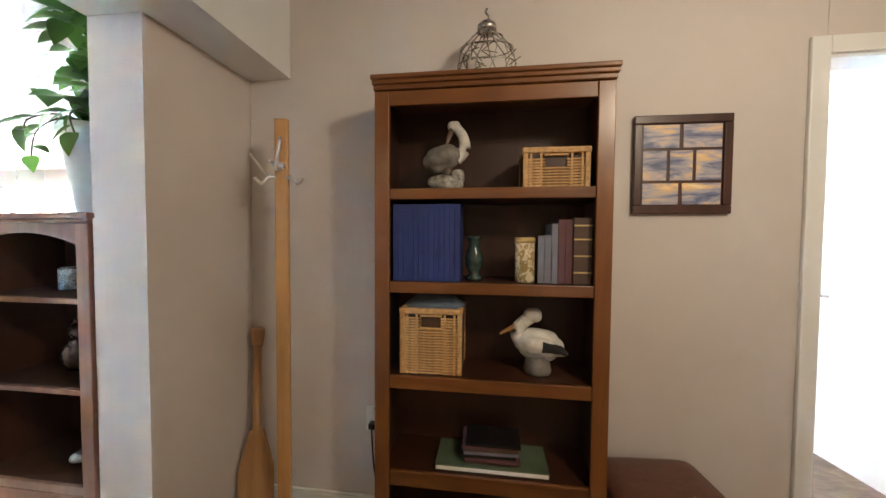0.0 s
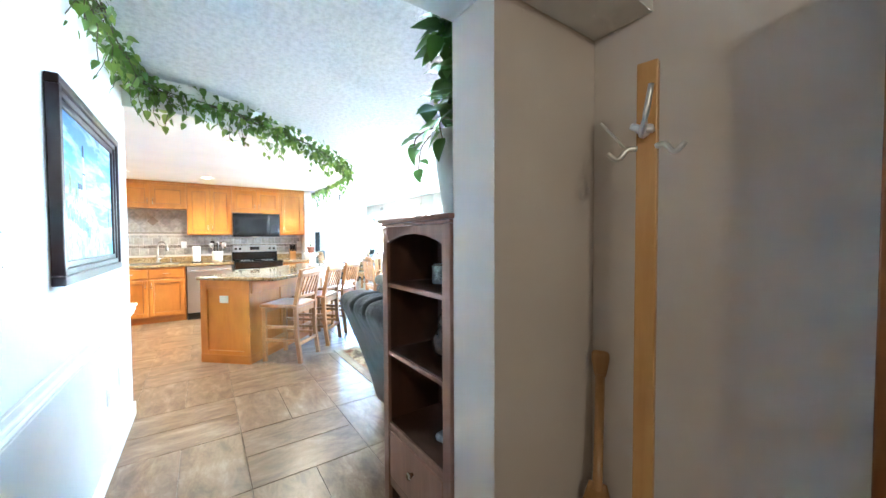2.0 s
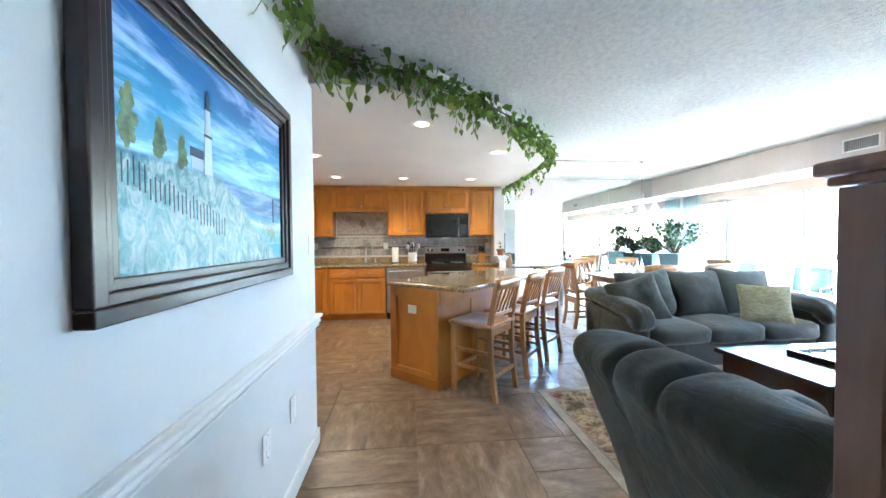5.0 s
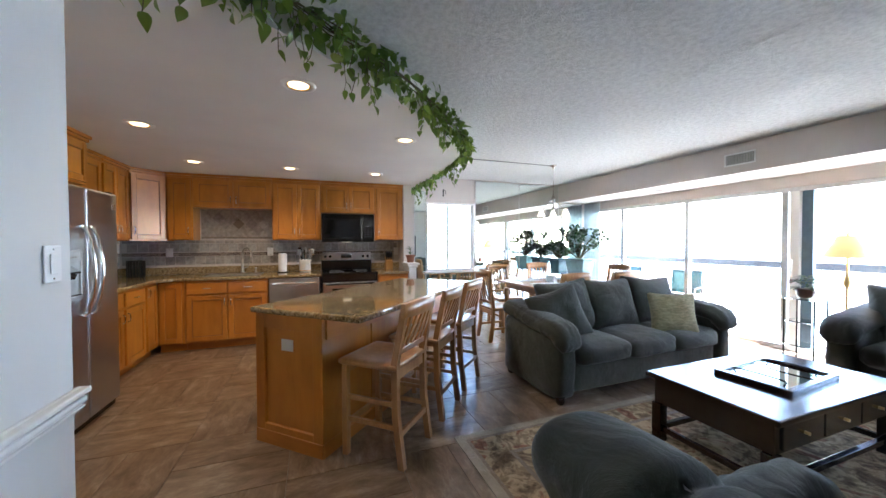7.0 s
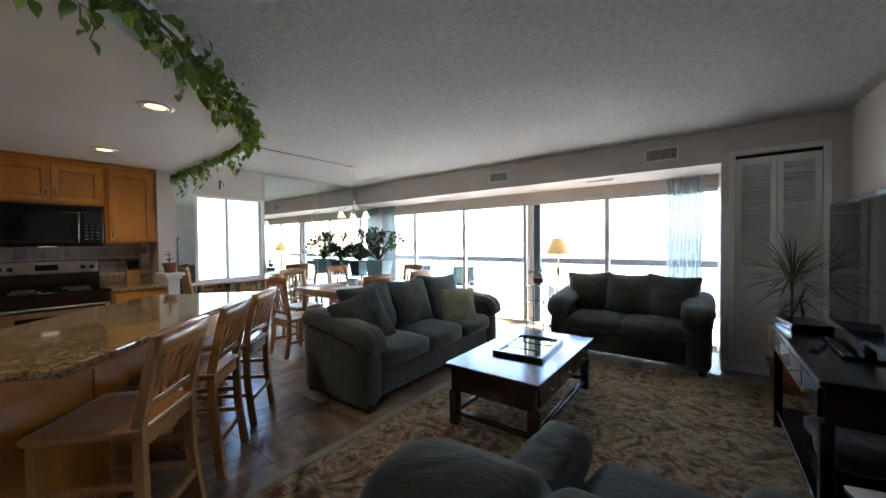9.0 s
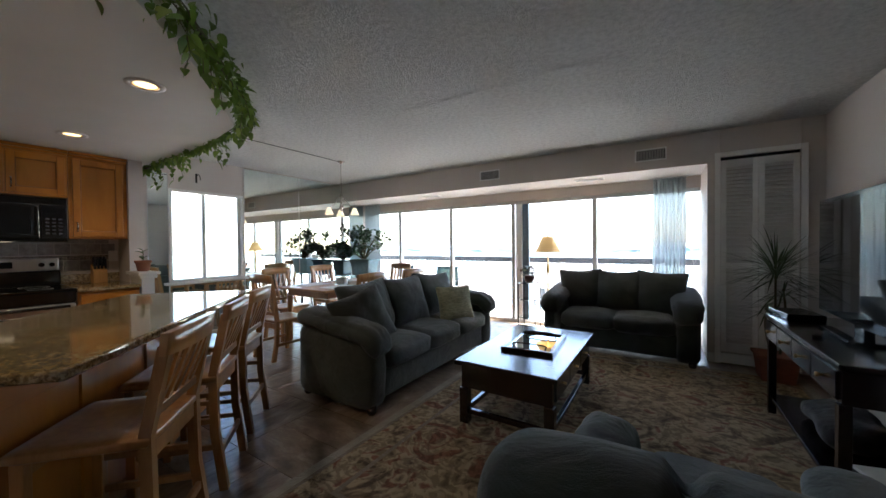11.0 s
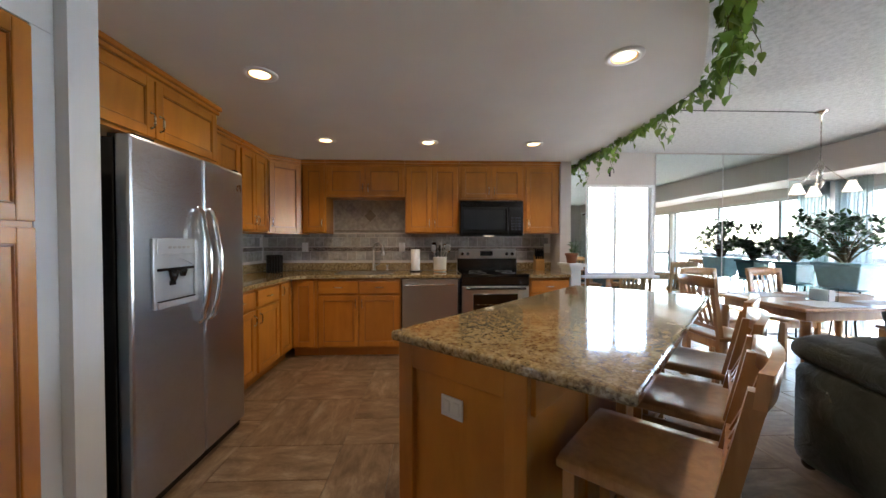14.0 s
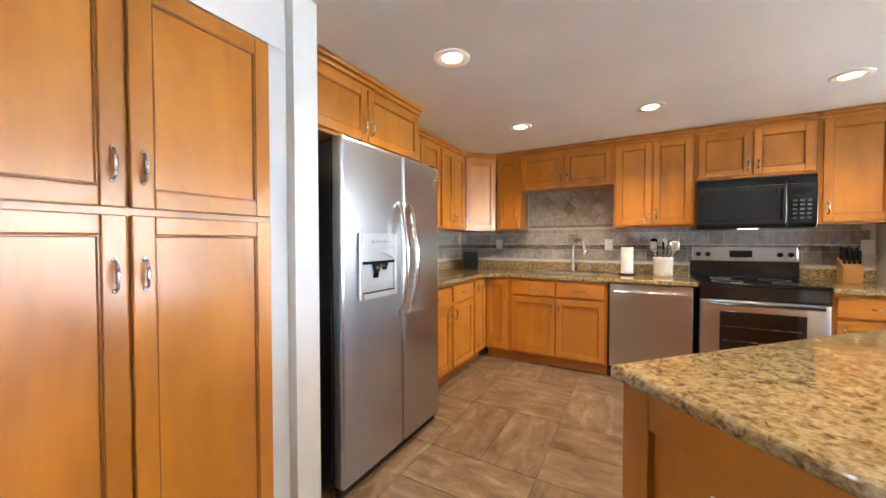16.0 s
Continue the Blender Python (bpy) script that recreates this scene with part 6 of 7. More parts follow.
def floor_lamp(at):
    f = thing("floor_lamp", "lit floor lamp with a warm pleated shade", "lamp", at)
    part("base", lathe([(0.13, 0), (0.135, 0.012), (0.10, 0.03), (0.03, 0.045), (0.02, 0.06)], 24), M_BRASS, f)
    part("pole", lathe([(0.011, 0.06), (0.011, 0.85), (0.026, 0.88), (0.03, 0.92), (0.018, 0.97), (0.010, 1.0), (0.010, 1.24)], 16), M_BRASS, f)
    part("shade", lathe([(0.075, 1.40), (0.185, 1.17), (0.182, 1.17), (0.072, 1.40)], 32, ring=True), M_SHADE, f, "glowing cream lamp shade")
    part("finial", lathe([(0.006, 1.38), (0.012, 1.41), (0.006, 1.44)], 12), M_BRASS, f)


floor_lamp((-4.06, 5.98, 0))


def wire_stand(at):
    s = thing("plant_stand", "slim metal plant stand with shelves by the sliding door", "stand", at)
    for x, y in ((-0.12, -0.12), (0.12, -0.12), (0.12, 0.12), (-0.12, 0.12)):
        part("leg", tube([(x, y, 0), (x, y, 0.74)], 0.008, 8), M_IRON, s)
    for z in (0.25, 0.50, 0.735):
        part("shelf", box(-0.13, 0.13, -0.13, 0.13, z, z + 0.012, 0.003), M_GLASS_T, s)


wire_stand((-4.22, 5.60, 0))
bp = thing("potted_plant", "small trailing plant in a dark bowl on a stand", "plant", (-4.22, 5.60, 0.748))
part("pot", lathe([(0.045, 0), (0.068, 0.025), (0.078, 0.075), (0.07, 0.10), (0.062, 0.096)], 20), M_LEATHER, bp)
rg = random.Random(4)
lv = bmesh.new()
for k in range(90):
    a = rg.uniform(0, 6.28)
    leaf_shape(lv, Vector((0.035 * math.cos(a), 0.035 * math.sin(a), 0.10 + 0.12 * rg.random())), Vector((math.cos(a), math.sin(a), rg.uniform(-0.2, 0.8))), Vector((0, 0, 1)), rg.uniform(0.06, 0.13), 0.03, False)
tagged(part("leaves", lv, M_LEAF_DARK, bp), kind="stuff")
for k in range(4):
    part("flower", soft(0.025, 0.025, 0.02, 0.009, 3, at=(-0.10 - 0.012 * k, 0.03 * k - 0.05, 0.16 + 0.012 * (k % 2))), M_TERRA, bp, "small red bloom")

tp = thing("potted_plant", "small seedling in a terracotta pot on the half wall", "plant", (-7.36, 2.19, 1.037))
part("pot", lathe([(0.045, 0), (0.05, 0.005), (0.065, 0.09), (0.075, 0.09), (0.075, 0.115), (0.064, 0.115), (0.06, 0.09)], 20), M_TERRA, tp)
lv = bmesh.new()
for k in range(14):
    a = rg.uniform(0, 6.28)
    leaf_shape(lv, Vector((0, 0, 0.12 + 0.10 * rg.random())), Vector((math.cos(a), math.sin(a), rg.uniform(0.1, 1.0))), Vector((0, 0, 1)), 0.07, 0.035, False)
part("stem", tube([(0, 0, 0.09), (0.005, 0, 0.22)], 0.004, 6), M_STEM, tp)
tagged(part("leaves", lv, M_LEAF, tp), kind="stuff")


# ---------- dining ----------
dt = thing("dining_table", "oak dining table with a light top", "dining table", (-6.45, 4.20, 0))
part("tabletop", box(-0.47, 0.47, -0.72, 0.72, 0.725, 0.755, 0.008), M_OAK, dt)
part("apron", box(-0.39, 0.39, -0.62, 0.62, 0.64, 0.724), M_OAK, dt)
for sx in (-1, 1):
    for sy in (-1, 1):
        part("leg", lathe([(0.025, 0), (0.032, 0.1), (0.028, 0.3), (0.038, 0.55), (0.035, 0.639)], 14, (sx * 0.385, sy * 0.615, 0)), M_OAK, dt)
dc = stool_chair("dining_chair", "oak slat back dining chair at the table", 0.46, 0.98, (-6.45, 3.22, 0), 180, "chairs round the dining table")
for x, y, rz in ((-5.72, 3.72, -90), (-5.72, 4.52, -90), (-7.12, 3.72, 90), (-7.12, 4.52, 90), (-6.45, 5.2, 0)):
    copy_thing(dc, pose(x, y, 0, 0, 0, rz))
for px, py, pr in ((-6.17, 3.86, 90), (-6.17, 4.50, 90), (-6.73, 3.86, 90), (-6.73, 4.50, 90)):
    pm = tagged(part("placemat", box(-0.21, 0.21, -0.15, 0.15, 0, 0.004, 0.0015), M_PAPER), "white woven placemat on the dining table", "placemat", "placemats on the table")
    pm.matrix_world = pose(px, py, 0.7555, 0, 0, pr)
nh = thing("napkin_holder", "clear glass holder with white napkins", "napkin holder", (-6.35, 4.05, 0.756))
part("holder", join_bm(box(-0.09, 0.09, -0.045, -0.04, 0, 0.12), box(-0.09, 0.09, 0.04, 0.045, 0, 0.12), box(-0.09, 0.09, -0.039, 0.039, 0, 0.006)), M_GLASS_T, nh)
part("napkins", box(-0.08, 0.08, -0.03, 0.03, 0.007, 0.10, 0.004), M_PAPER, nh)


def chandelier():
    c = thing("chandelier", "nickel chandelier with three frosted glass shades", "chandelier", (-6.5, 4.19, CEIL))
    part("ceiling_hook", lathe([(0.05, -0.001), (0.048, -0.012), (0.015, -0.022), (0.008, -0.04)], 16), M_NICKEL, c)
    part("chain", tube([(0, 0, -0.03), (0, 0, -0.45)], 0.006, 6), M_NICKEL, c)
    part("stem", lathe([(0.008, -0.45), (0.02, -0.47), (0.03, -0.52), (0.014, -0.58), (0.012, -0.62), (0.03, -0.66), (0.006, -0.72)], 14), M_NICKEL, c)
    for k in range(3):
        a = k * 2.094 + 0.4
        ca, sa = math.cos(a), math.sin(a)
        arm = part("arm", tube(smooth_line([(0.015 * ca, 0.015 * sa, -0.50), (0.10 * ca, 0.10 * sa, -0.60), (0.16 * ca, 0.16 * sa, -0.66), (0.20 * ca, 0.20 * sa, -0.68)], 10), 0.006, 6), M_NICKEL, c)
        part("shade", lathe([(0.022, -0.675), (0.036, -0.71), (0.060, -0.77), (0.058, -0.77), (0.033, -0.71), (0.019, -0.675)], 20, (0.20 * ca, 0.20 * sa, 0), True), M_BULB_SMALL, arm, "glowing frosted glass shade")
    part("cord", tube(smooth_line([(0, 0, -0.012), (0.0, -0.6, -0.010), (0.0, -1.3, -0.012), (0.05, -1.75, -0.015)], 20), 0.004, 6), M_IRON, c, "cord swagged along the ceiling")


chandelier()
hk = thing("wall_hook", "small dark metal hook above the dining window", "hook", (WX, 2.98, 2.22))
part("plate", box(0.001, 0.008, -0.012, 0.012, -0.05, 0.08, 0.003), M_IRON, hk)
part("hook", tube(smooth_line([(0.008, 0, 0.05), (0.05, 0.01, 0.06), (0.07, 0.02, 0.02), (0.05, 0.03, -0.01)], 10), 0.005, 6), M_IRON, hk)
# ---------- hall and entry ----------
def seascape():
    p = thing("painting", "seascape painting of a lighthouse and dunes in a dark frame", "painting", (-3.20, 0.0, 1.137))
    p.scale = (0.964, 1, 1.024)
    W, H = 1.11, 0.75
    for a, c, y, m in ((0.0, 0.035, 0.040, M_MAHOG_FRAME), (0.035, 0.06, 0.030, M_MAHOG_FRAME), (0.06, 0.085, 0.022, M_MAHOG_FRAME)):
        part("frame", join_bm(box(a, W - a, 0.002, y, a, c, 0.004), box(a, W - a, 0.002, y, H - c, H - a, 0.004), box(a, c, 0.002, y, c, H - c, 0.004), box(W - c, W - a, 0.002, y, c, H - c, 0.004)), m, p)
    part("canvas", box(0.083, W - 0.083, 0.003, 0.012, 0.083, H - 0.083), M_SEASCAPE, p)
    paint_w, paint_b, paint_g = plain("painted_white", (0.62, 0.74, 0.80), 0.5), plain("painted_slate", (0.05, 0.09, 0.16), 0.5), plain("painted_green", (0.20, 0.30, 0.16), 0.5, vary=0.5, scale=40)
    lh = bmesh.new()
    f = [lh.verts.new(c) for c in ((0.654, 0.0135, 0.345), (0.700, 0.0135, 0.345), (0.690, 0.0135, 0.535), (0.664, 0.0135, 0.535))]
    g = [lh.verts.new((v.co.x, 0.0122, v.co.z)) for v in f]
    lh.faces.new(f)
    for k in range(4):
        lh.faces.new((f[k], g[k], g[(k + 1) % 4], f[(k + 1) % 4]))
    cv = part("lighthouse", lh, paint_w, p)
    part("lantern", join_bm(box(0.667, 0.687, 0.0122, 0.0142, 0.536, 0.572), box(0.672, 0.682, 0.0122, 0.0142, 0.573, 0.582)), paint_b, cv)
    part("gallery", join_bm(box(0.660, 0.694, 0.0136, 0.0146, 0.530, 0.536), box(0.657, 0.697, 0.0136, 0.0146, 0.452, 0.459)), paint_b, cv)
    part("cottage", join_bm(box(0.702, 0.765, 0.0122, 0.0134, 0.384, 0.408)), paint_b, p)
    part("cottage_wall", box(0.706, 0.762, 0.0122, 0.0132, 0.352, 0.3835), paint_w, p)
    rp = random.Random(6)
    for x, z0, z1, w in ((0.985, 0.36, 0.475, 0.040), (0.885, 0.355, 0.43, 0.026), (0.800, 0.35, 0.415, 0.018)):
        tb = bmesh.new()
        for k in range(40):
            t = rp.random()
            r = 0.006 + 0.006 * rp.random()
            cx, cz = x + rp.gauss(0, 0.45) * w * (1 - 0.7 * t), z0 + (z1 - z0) * t
            vs = [tb.verts.new((cx + r * math.cos(a * 1.047), 0.0124 + 0.00003 * k, cz + 1.4 * r * math.sin(a * 1.047))) for a in range(6)]
            tb.faces.new(vs)
        part("painted_tree", tb, paint_g, p)
    pk = bmesh.new()
    for k in range(26):
        x = 1.00 - k * 0.0165
        zb = 0.275 - 0.004 * k + rp.uniform(-0.008, 0.008)
        bm_box(pk, x, x + 0.0035, 0.0122, 0.0130, zb, zb + rp.uniform(0.045, 0.065))
    part("painted_fence", pk, paint_b, p)
    part("painted_post", box(0.165, 0.181, 0.0122, 0.0132, 0.235, 0.335), paint_b, p)
    tuft = bmesh.new()
    for k in range(70):
        x, z, lean = rp.gauss(0.20, 0.045), 0.15 + rp.random() * 0.06, rp.uniform(-0.02, 0.02)
        top = z + rp.uniform(0.02, 0.055)
        y = 0.0124 + 0.00002 * k
        tuft.faces.new([tuft.verts.new(c) for c in ((x - 0.0022, y, z), (x + 0.0022, y, z), (x + lean, y, top))])
    part("painted_grass", tuft, paint_g, p)


M_SEASCAPE, nt, b = mat("painted_seascape", 0.4)
tc = nt.nodes.new("ShaderNodeTexCoord")
sp = nt.nodes.new("ShaderNodeSeparateXYZ")
nt.links.new(tc.outputs["Object"], sp.inputs[0])
wob = noise_tex(nt, coords(nt, (3, 1, 9)), 1.0, 5, 0.6, 0.6)
ma = nt.nodes.new("ShaderNodeMath")
ma.operation = "MULTIPLY_ADD"
ma.inputs[1].default_value = 0.16
nt.links.new(wob, ma.inputs[0])
nt.links.new(sp.outputs[2], ma.inputs[2])
mr = nt.nodes.new("ShaderNodeMapRange")
mr.inputs[1].default_value, mr.inputs[2].default_value = 0.12, 0.74
nt.links.new(ma.outputs[0], mr.inputs[0])
skyc = ramp(nt, mr.outputs[0], [(0.0, (0.34, 0.66, 0.76)), (0.50, (0.22, 0.56, 0.74)), (0.72, (0.07, 0.36, 0.66)), (0.88, (0.03, 0.20, 0.50)), (1.0, (0.02, 0.13, 0.40))])
mz = nt.nodes.new("ShaderNodeMapRange")
mz.inputs[1].default_value, mz.inputs[2].default_value = 0.14, 0.43
nt.links.new(ma.outputs[0], mz.inputs[0])
swell = ramp(nt, mz.outputs[0], [(0.0, (0.16, 0.52, 0.60)), (0.30, (0.10, 0.42, 0.56)), (0.46, (0.30, 0.62, 0.68)), (0.55, (0.74, 0.84, 0.86)), (0.62, (0.10, 0.38, 0.56)), (0.75, (0.02, 0.15, 0.38)), (1.0, (0.03, 0.20, 0.46))])
foam = ramp(nt, noise_tex(nt, coords(nt, (5, 1, 38)), 1.0, 5, 0.6, 0.4), [(0.46, (0, 0, 0)), (0.66, (0.34, 0.38, 0.38))])
sea = mix(nt, swell, foam, 0.8, "ADD")
grass = ramp(nt, noise_tex(nt, coords(nt, (24, 1, 16)), 1.0, 6, 0.7, 1.4), [(0.34, (0.05, 0.18, 0.26)), (0.48, (0.20, 0.42, 0.44)), (0.60, (0.50, 0.66, 0.66)), (0.72, (0.72, 0.80, 0.80))])


def over(lim_sock, lim, width):
    r = nt.nodes.new("ShaderNodeMapRange")
    r.inputs[1].default_value, r.inputs[2].default_value = lim - width, lim + width
    nt.links.new(lim_sock, r.inputs[0])
    return r.outputs[0]


def calc(op, a, k):
    n = nt.nodes.new("ShaderNodeMath")
    n.operation = op
    for s_, v_ in zip(n.inputs, (a, k)):
        if isinstance(v_, (int, float)):
            s_.default_value = v_
        else:
            nt.links.new(v_, s_)
    return n.outputs[0]


slope = calc("MULTIPLY", calc("MAXIMUM", calc("SUBTRACT", 0.60, sp.outputs[0]), 0.0), 0.55)
dune_h = calc("ADD", calc("SUBTRACT", sp.outputs[2], 0.30), calc("ADD", slope, calc("MULTIPLY", wob, -0.09)))
cl = noise_tex(nt, coords(nt, (1.6, 1, 9), turn=(0, -16, 0)), 1.6, 6, 0.6, 0.5)
cloud = ramp(nt, cl, [(0.44, (0, 0, 0)), (0.62, (0.72, 0.80, 0.84))])
c = mix(nt, sea, mix(nt, skyc, cloud, 0.65, "ADD"), over(sp.outputs[2], 0.345, 0.004))
c = mix(nt, grass, c, over(dune_h, 0.0, 0.012))
nt.links.new(c, b.inputs["Base Color"])
bump(nt, b, cl, 0.2, 0.003)
seascape()


def shelf_case(name, label, at, w, d, h, levels, wood_m, wood_h, dark, rz=0, arch=False, stile=0.055, crown=True):
    """Open bookcase; its front stands at local y = 0 and faces -y. dark: wood with the inner shade put into its colour.
    """
    s = thing(name, label, "bookcase", at, rz)
    part("side", box(0, 0.022, 0.001, d, 0.0, h, 0.003), wood_m, s)
    part("side", box(w - 0.022, w, 0.001, d, 0.0, h, 0.003), wood_m, s)
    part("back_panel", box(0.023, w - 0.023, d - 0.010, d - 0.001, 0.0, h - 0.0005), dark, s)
    # Thin added sheets that darken the inner sides as shade would.
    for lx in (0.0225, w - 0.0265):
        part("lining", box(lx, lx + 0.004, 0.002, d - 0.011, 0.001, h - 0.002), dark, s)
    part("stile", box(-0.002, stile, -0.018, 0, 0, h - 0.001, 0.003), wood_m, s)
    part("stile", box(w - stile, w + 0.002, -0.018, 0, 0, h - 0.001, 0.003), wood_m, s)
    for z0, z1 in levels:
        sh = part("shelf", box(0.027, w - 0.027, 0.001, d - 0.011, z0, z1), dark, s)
        part("shelf_edge", box(stile + 0.001, w - stile - 0.001, -0.014, 0.0, z0, z1, 0.003), wood_h, sh)
    return s


BOOK_Y = 1.44
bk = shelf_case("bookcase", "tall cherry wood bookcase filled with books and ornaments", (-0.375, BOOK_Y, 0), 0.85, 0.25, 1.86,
                [(0.06, 0.10), (0.36, 0.42), (0.74, 0.79), (1.108, 1.15), (1.46, 1.50)], M_CHERRY, M_CHERRY_H, M_CHERRY_SHADED)
part("top_rail", box(0.056, 0.794, -0.016, 0.0, 1.805, 1.859, 0.003), M_CHERRY_H, bk)
for ov, z0, z1 in ((0.005, 1.861, 1.880), (0.010, 1.8803, 1.897), (0.014, 1.8973, 1.915)):
    part("cornice", box(-ov, 0.85 + ov, -0.02 - 1.2 * ov, 0.25, z0, z1, 0.004), M_CHERRY_H, bk)
part("plinth", box(0.056, 0.794, -0.015, 0.0, 0.0, 0.06), M_CHERRY_H, bk)


def book(at, w, h, d, material, label, rz=0):
    b_ = thing("book", label, "book", at, rz, "books in the bookcase")
    part("cover", join_bm(box(0, 0.003, 0, d, 0, h), box(w - 0.003, w, 0, d, 0, h), box(0.0, w, -0.003, 0.0005, 0, h, 0.001)), material, b_)
    part("pages", box(0.0031, w - 0.0031, 0.001, d - 0.004, 0.003, h - 0.004), M_PAPER, b_)
    return b_


M_BOOK_BLUE = plain("book_blue", (0.018, 0.034, 0.17), 0.5)
M_BOOK_GREY = plain("book_grey", (0.16, 0.16, 0.20), 0.6)
M_BOOK_MAROON = plain("book_maroon", (0.11, 0.045, 0.05), 0.6)
M_BOOK_BROWN = plain("book_brown", (0.075, 0.045, 0.03), 0.6)
M_GILT = plain("gilt", (0.5, 0.36, 0.14), 0.4)
for k in range(13):
    book((-0.312 + k * 0.0198, BOOK_Y + 0.012 + 0.002 * (k % 3), 1.151), 0.0194, 0.292, 0.17, M_BOOK_BLUE, "tall dark blue volume of a matching set")
x = 0.232
for w, h, m, label in ((0.022, 0.175, M_BOOK_GREY, "grey cloth bound book"), (0.024, 0.178, M_BOOK_GREY, "grey cloth bound book"), (0.022, 0.22, M_BOOK_GREY, "tall grey cloth bound book"), (0.024, 0.235, M_BOOK_MAROON, "dull red cloth book"), (0.026, 0.235, M_BOOK_MAROON, "dull red cloth book")):
    book((x, BOOK_Y + 0.03, 1.151), w, h, 0.15, m, label)
    x += w + 0.0012
bl = book((x, BOOK_Y + 0.02, 1.151), 0.062, 0.24, 0.16, M_BOOK_BROWN, "thick worn brown leather book")
for z in (0.04, 0.10, 0.16, 0.21):
    part("spine_band", box(-0.001, 0.063, -0.005, -0.0032, z, z + 0.006), M_GILT, bl)

vs = thing("vase", "small dark green glazed vase", "vase", (-0.005, BOOK_Y + 0.08, 1.151))
part("body", lathe([(0.030, 0), (0.033, 0.012), (0.018, 0.025), (0.034, 0.06), (0.036, 0.09), (0.026, 0.12), (0.018, 0.14), (0.028, 0.165), (0.033, 0.172), (0.027, 0.172)], 20), plain("vase_glaze", (0.03, 0.06, 0.055), 0.25, vary=0.5, scale=40, coat=0.5), vs)
tn = thing("tin_canister", "cream and gold patterned tin canister", "canister", (0.188, BOOK_Y + 0.06, 1.151))
M_TIN, nt, b = mat("tin_pattern", 0.35)
tn_n = noise_tex(nt, coords(nt), 42, 2, 0.4, 1.5)
nt.links.new(ramp(nt, tn_n, [(0.45, (0.30, 0.20, 0.06)), (0.52, (0.60, 0.52, 0.36))]), b.inputs["Base Color"])
part("body", lathe([(0.036, 0), (0.037, 0.005), (0.037, 0.155), (0.036, 0.16)], 24), M_TIN, tn)
part("lid", lathe([(0.0385, 0.148), (0.0385, 0.165), (0.036, 0.169)], 24), M_GILT, tn)


def woven_basket(at, w, d, h, label, group=""):
    b_ = thing("basket", label, "basket", at, 0, group)
    post = [box(px, px + 0.018, py, py + 0.018, 0, h, 0.003) for px in (0, w - 0.018) for py in (0, d - 0.018)]
    part("rim", join_bm(box(-0.003, w + 0.003, -0.003, 0.02, h - 0.022, h, 0.005), box(-0.003, w + 0.003, d - 0.02, d + 0.003, h - 0.022, h, 0.005), box(-0.003, 0.02, 0.021, d - 0.021, h - 0.022, h, 0.005), box(w - 0.02, w + 0.003, 0.021, d - 0.021, h - 0.022, h, 0.005), *post), M_WICKER, b_)
    n = int((h - 0.03) / 0.0105)
    sl = mesh_of("weave", tube([(0.018, 0, 0), (0.05, -0.0035, 0), (0.08, 0.001, 0), (w / 2, -0.0035, 0), (w - 0.08, 0.001, 0), (w - 0.05, -0.0035, 0), (w - 0.018, 0, 0)], 0.0046, 5), M_WICKER)
    sh = mesh_of("weave", tube([(0.018, 0, 0), (w * 0.34, 0, 0)], 0.0046, 5), M_WICKER)
    for k in range(n):
        z = 0.006 + k * 0.0105
        hole = h - 0.075 < z < h - 0.035
        for dx in ((0, w * 0.66 - 0.018) if hole else (0,)):
            o = new("weave", sh if hole else sl)
            o.parent = b_
            o.location = (dx, 0.006, z)
    for k in range(6):
        xx = w * (0.12 + 0.152 * k)
        if not (w * 0.3 < xx < w * 0.7):
            part("upright", box(xx - 0.004, xx + 0.004, 0.001, 0.004, 0, h - 0.02), M_WICKER, b_)
    # Dark inner faces stand for the shade inside the wicker.
    part("lining", join_bm(box(0.014, w - 0.014, 0.013, 0.016, 0.003, h - 0.03), box(0.004, 0.010, 0.02, d - 0.02, 0.003, h - 0.02), box(w - 0.010, w - 0.004, 0.02, d - 0.02, 0.003, h - 0.02), box(0.012, w - 0.012, d - 0.012, d - 0.006, 0.003, h - 0.02), box(0.012, w - 0.012, 0.02, d - 0.014, 0.001, 0.006)), M_CHERRY_SHADED, b_)
    part("handle_rim", join_bm(box(w * 0.32, w * 0.68, -0.002, 0.010, h - 0.032, h - 0.024, 0.003), box(w * 0.32, w * 0.68, -0.002, 0.010, h - 0.080, h - 0.073, 0.003)), M_WICKER, b_)


woven_basket((0.172, BOOK_Y + 0.012, 1.501), 0.235, 0.19, 0.145, "shallow tan wicker basket on a shelf")
woven_basket((-0.285, BOOK_Y + 0.010, 0.791), 0.24, 0.20, 0.255, "deep tan wicker basket with folded cloth inside")
cl_ = thing("folded_cloth", "blue grey cloth heaped in the basket", "cloth", (-0.165, BOOK_Y + 0.11, 1.035))
part("cloth", soft(0.20, 0.15, 0.07, 0.03, 10, 0.015, 0.035, 3), cloth("blue_cloth", (0.10, 0.13, 0.17)), cl_)

# pelican ornaments: one plain mesh each
def figurine(name, pieces, label, at):
    """One mesh; each piece carries its own glaze."""
    out, mats = bmesh.new(), []
    for bm, m in pieces:
        if m not in mats:
            mats.append(m)
        for f in bm.faces:
            f.material_index = mats.index(m)
        me = bpy.data.meshes.new("tmp")
        bm.to_mesh(me)
        bm.free()
        out.from_mesh(me)
        bpy.data.meshes.remove(me)
    ob = tagged(part(name, out, None), label, "figurine")
    for m in mats:
        ob.data.materials.append(m)
    ob.matrix_world = pose(*at)


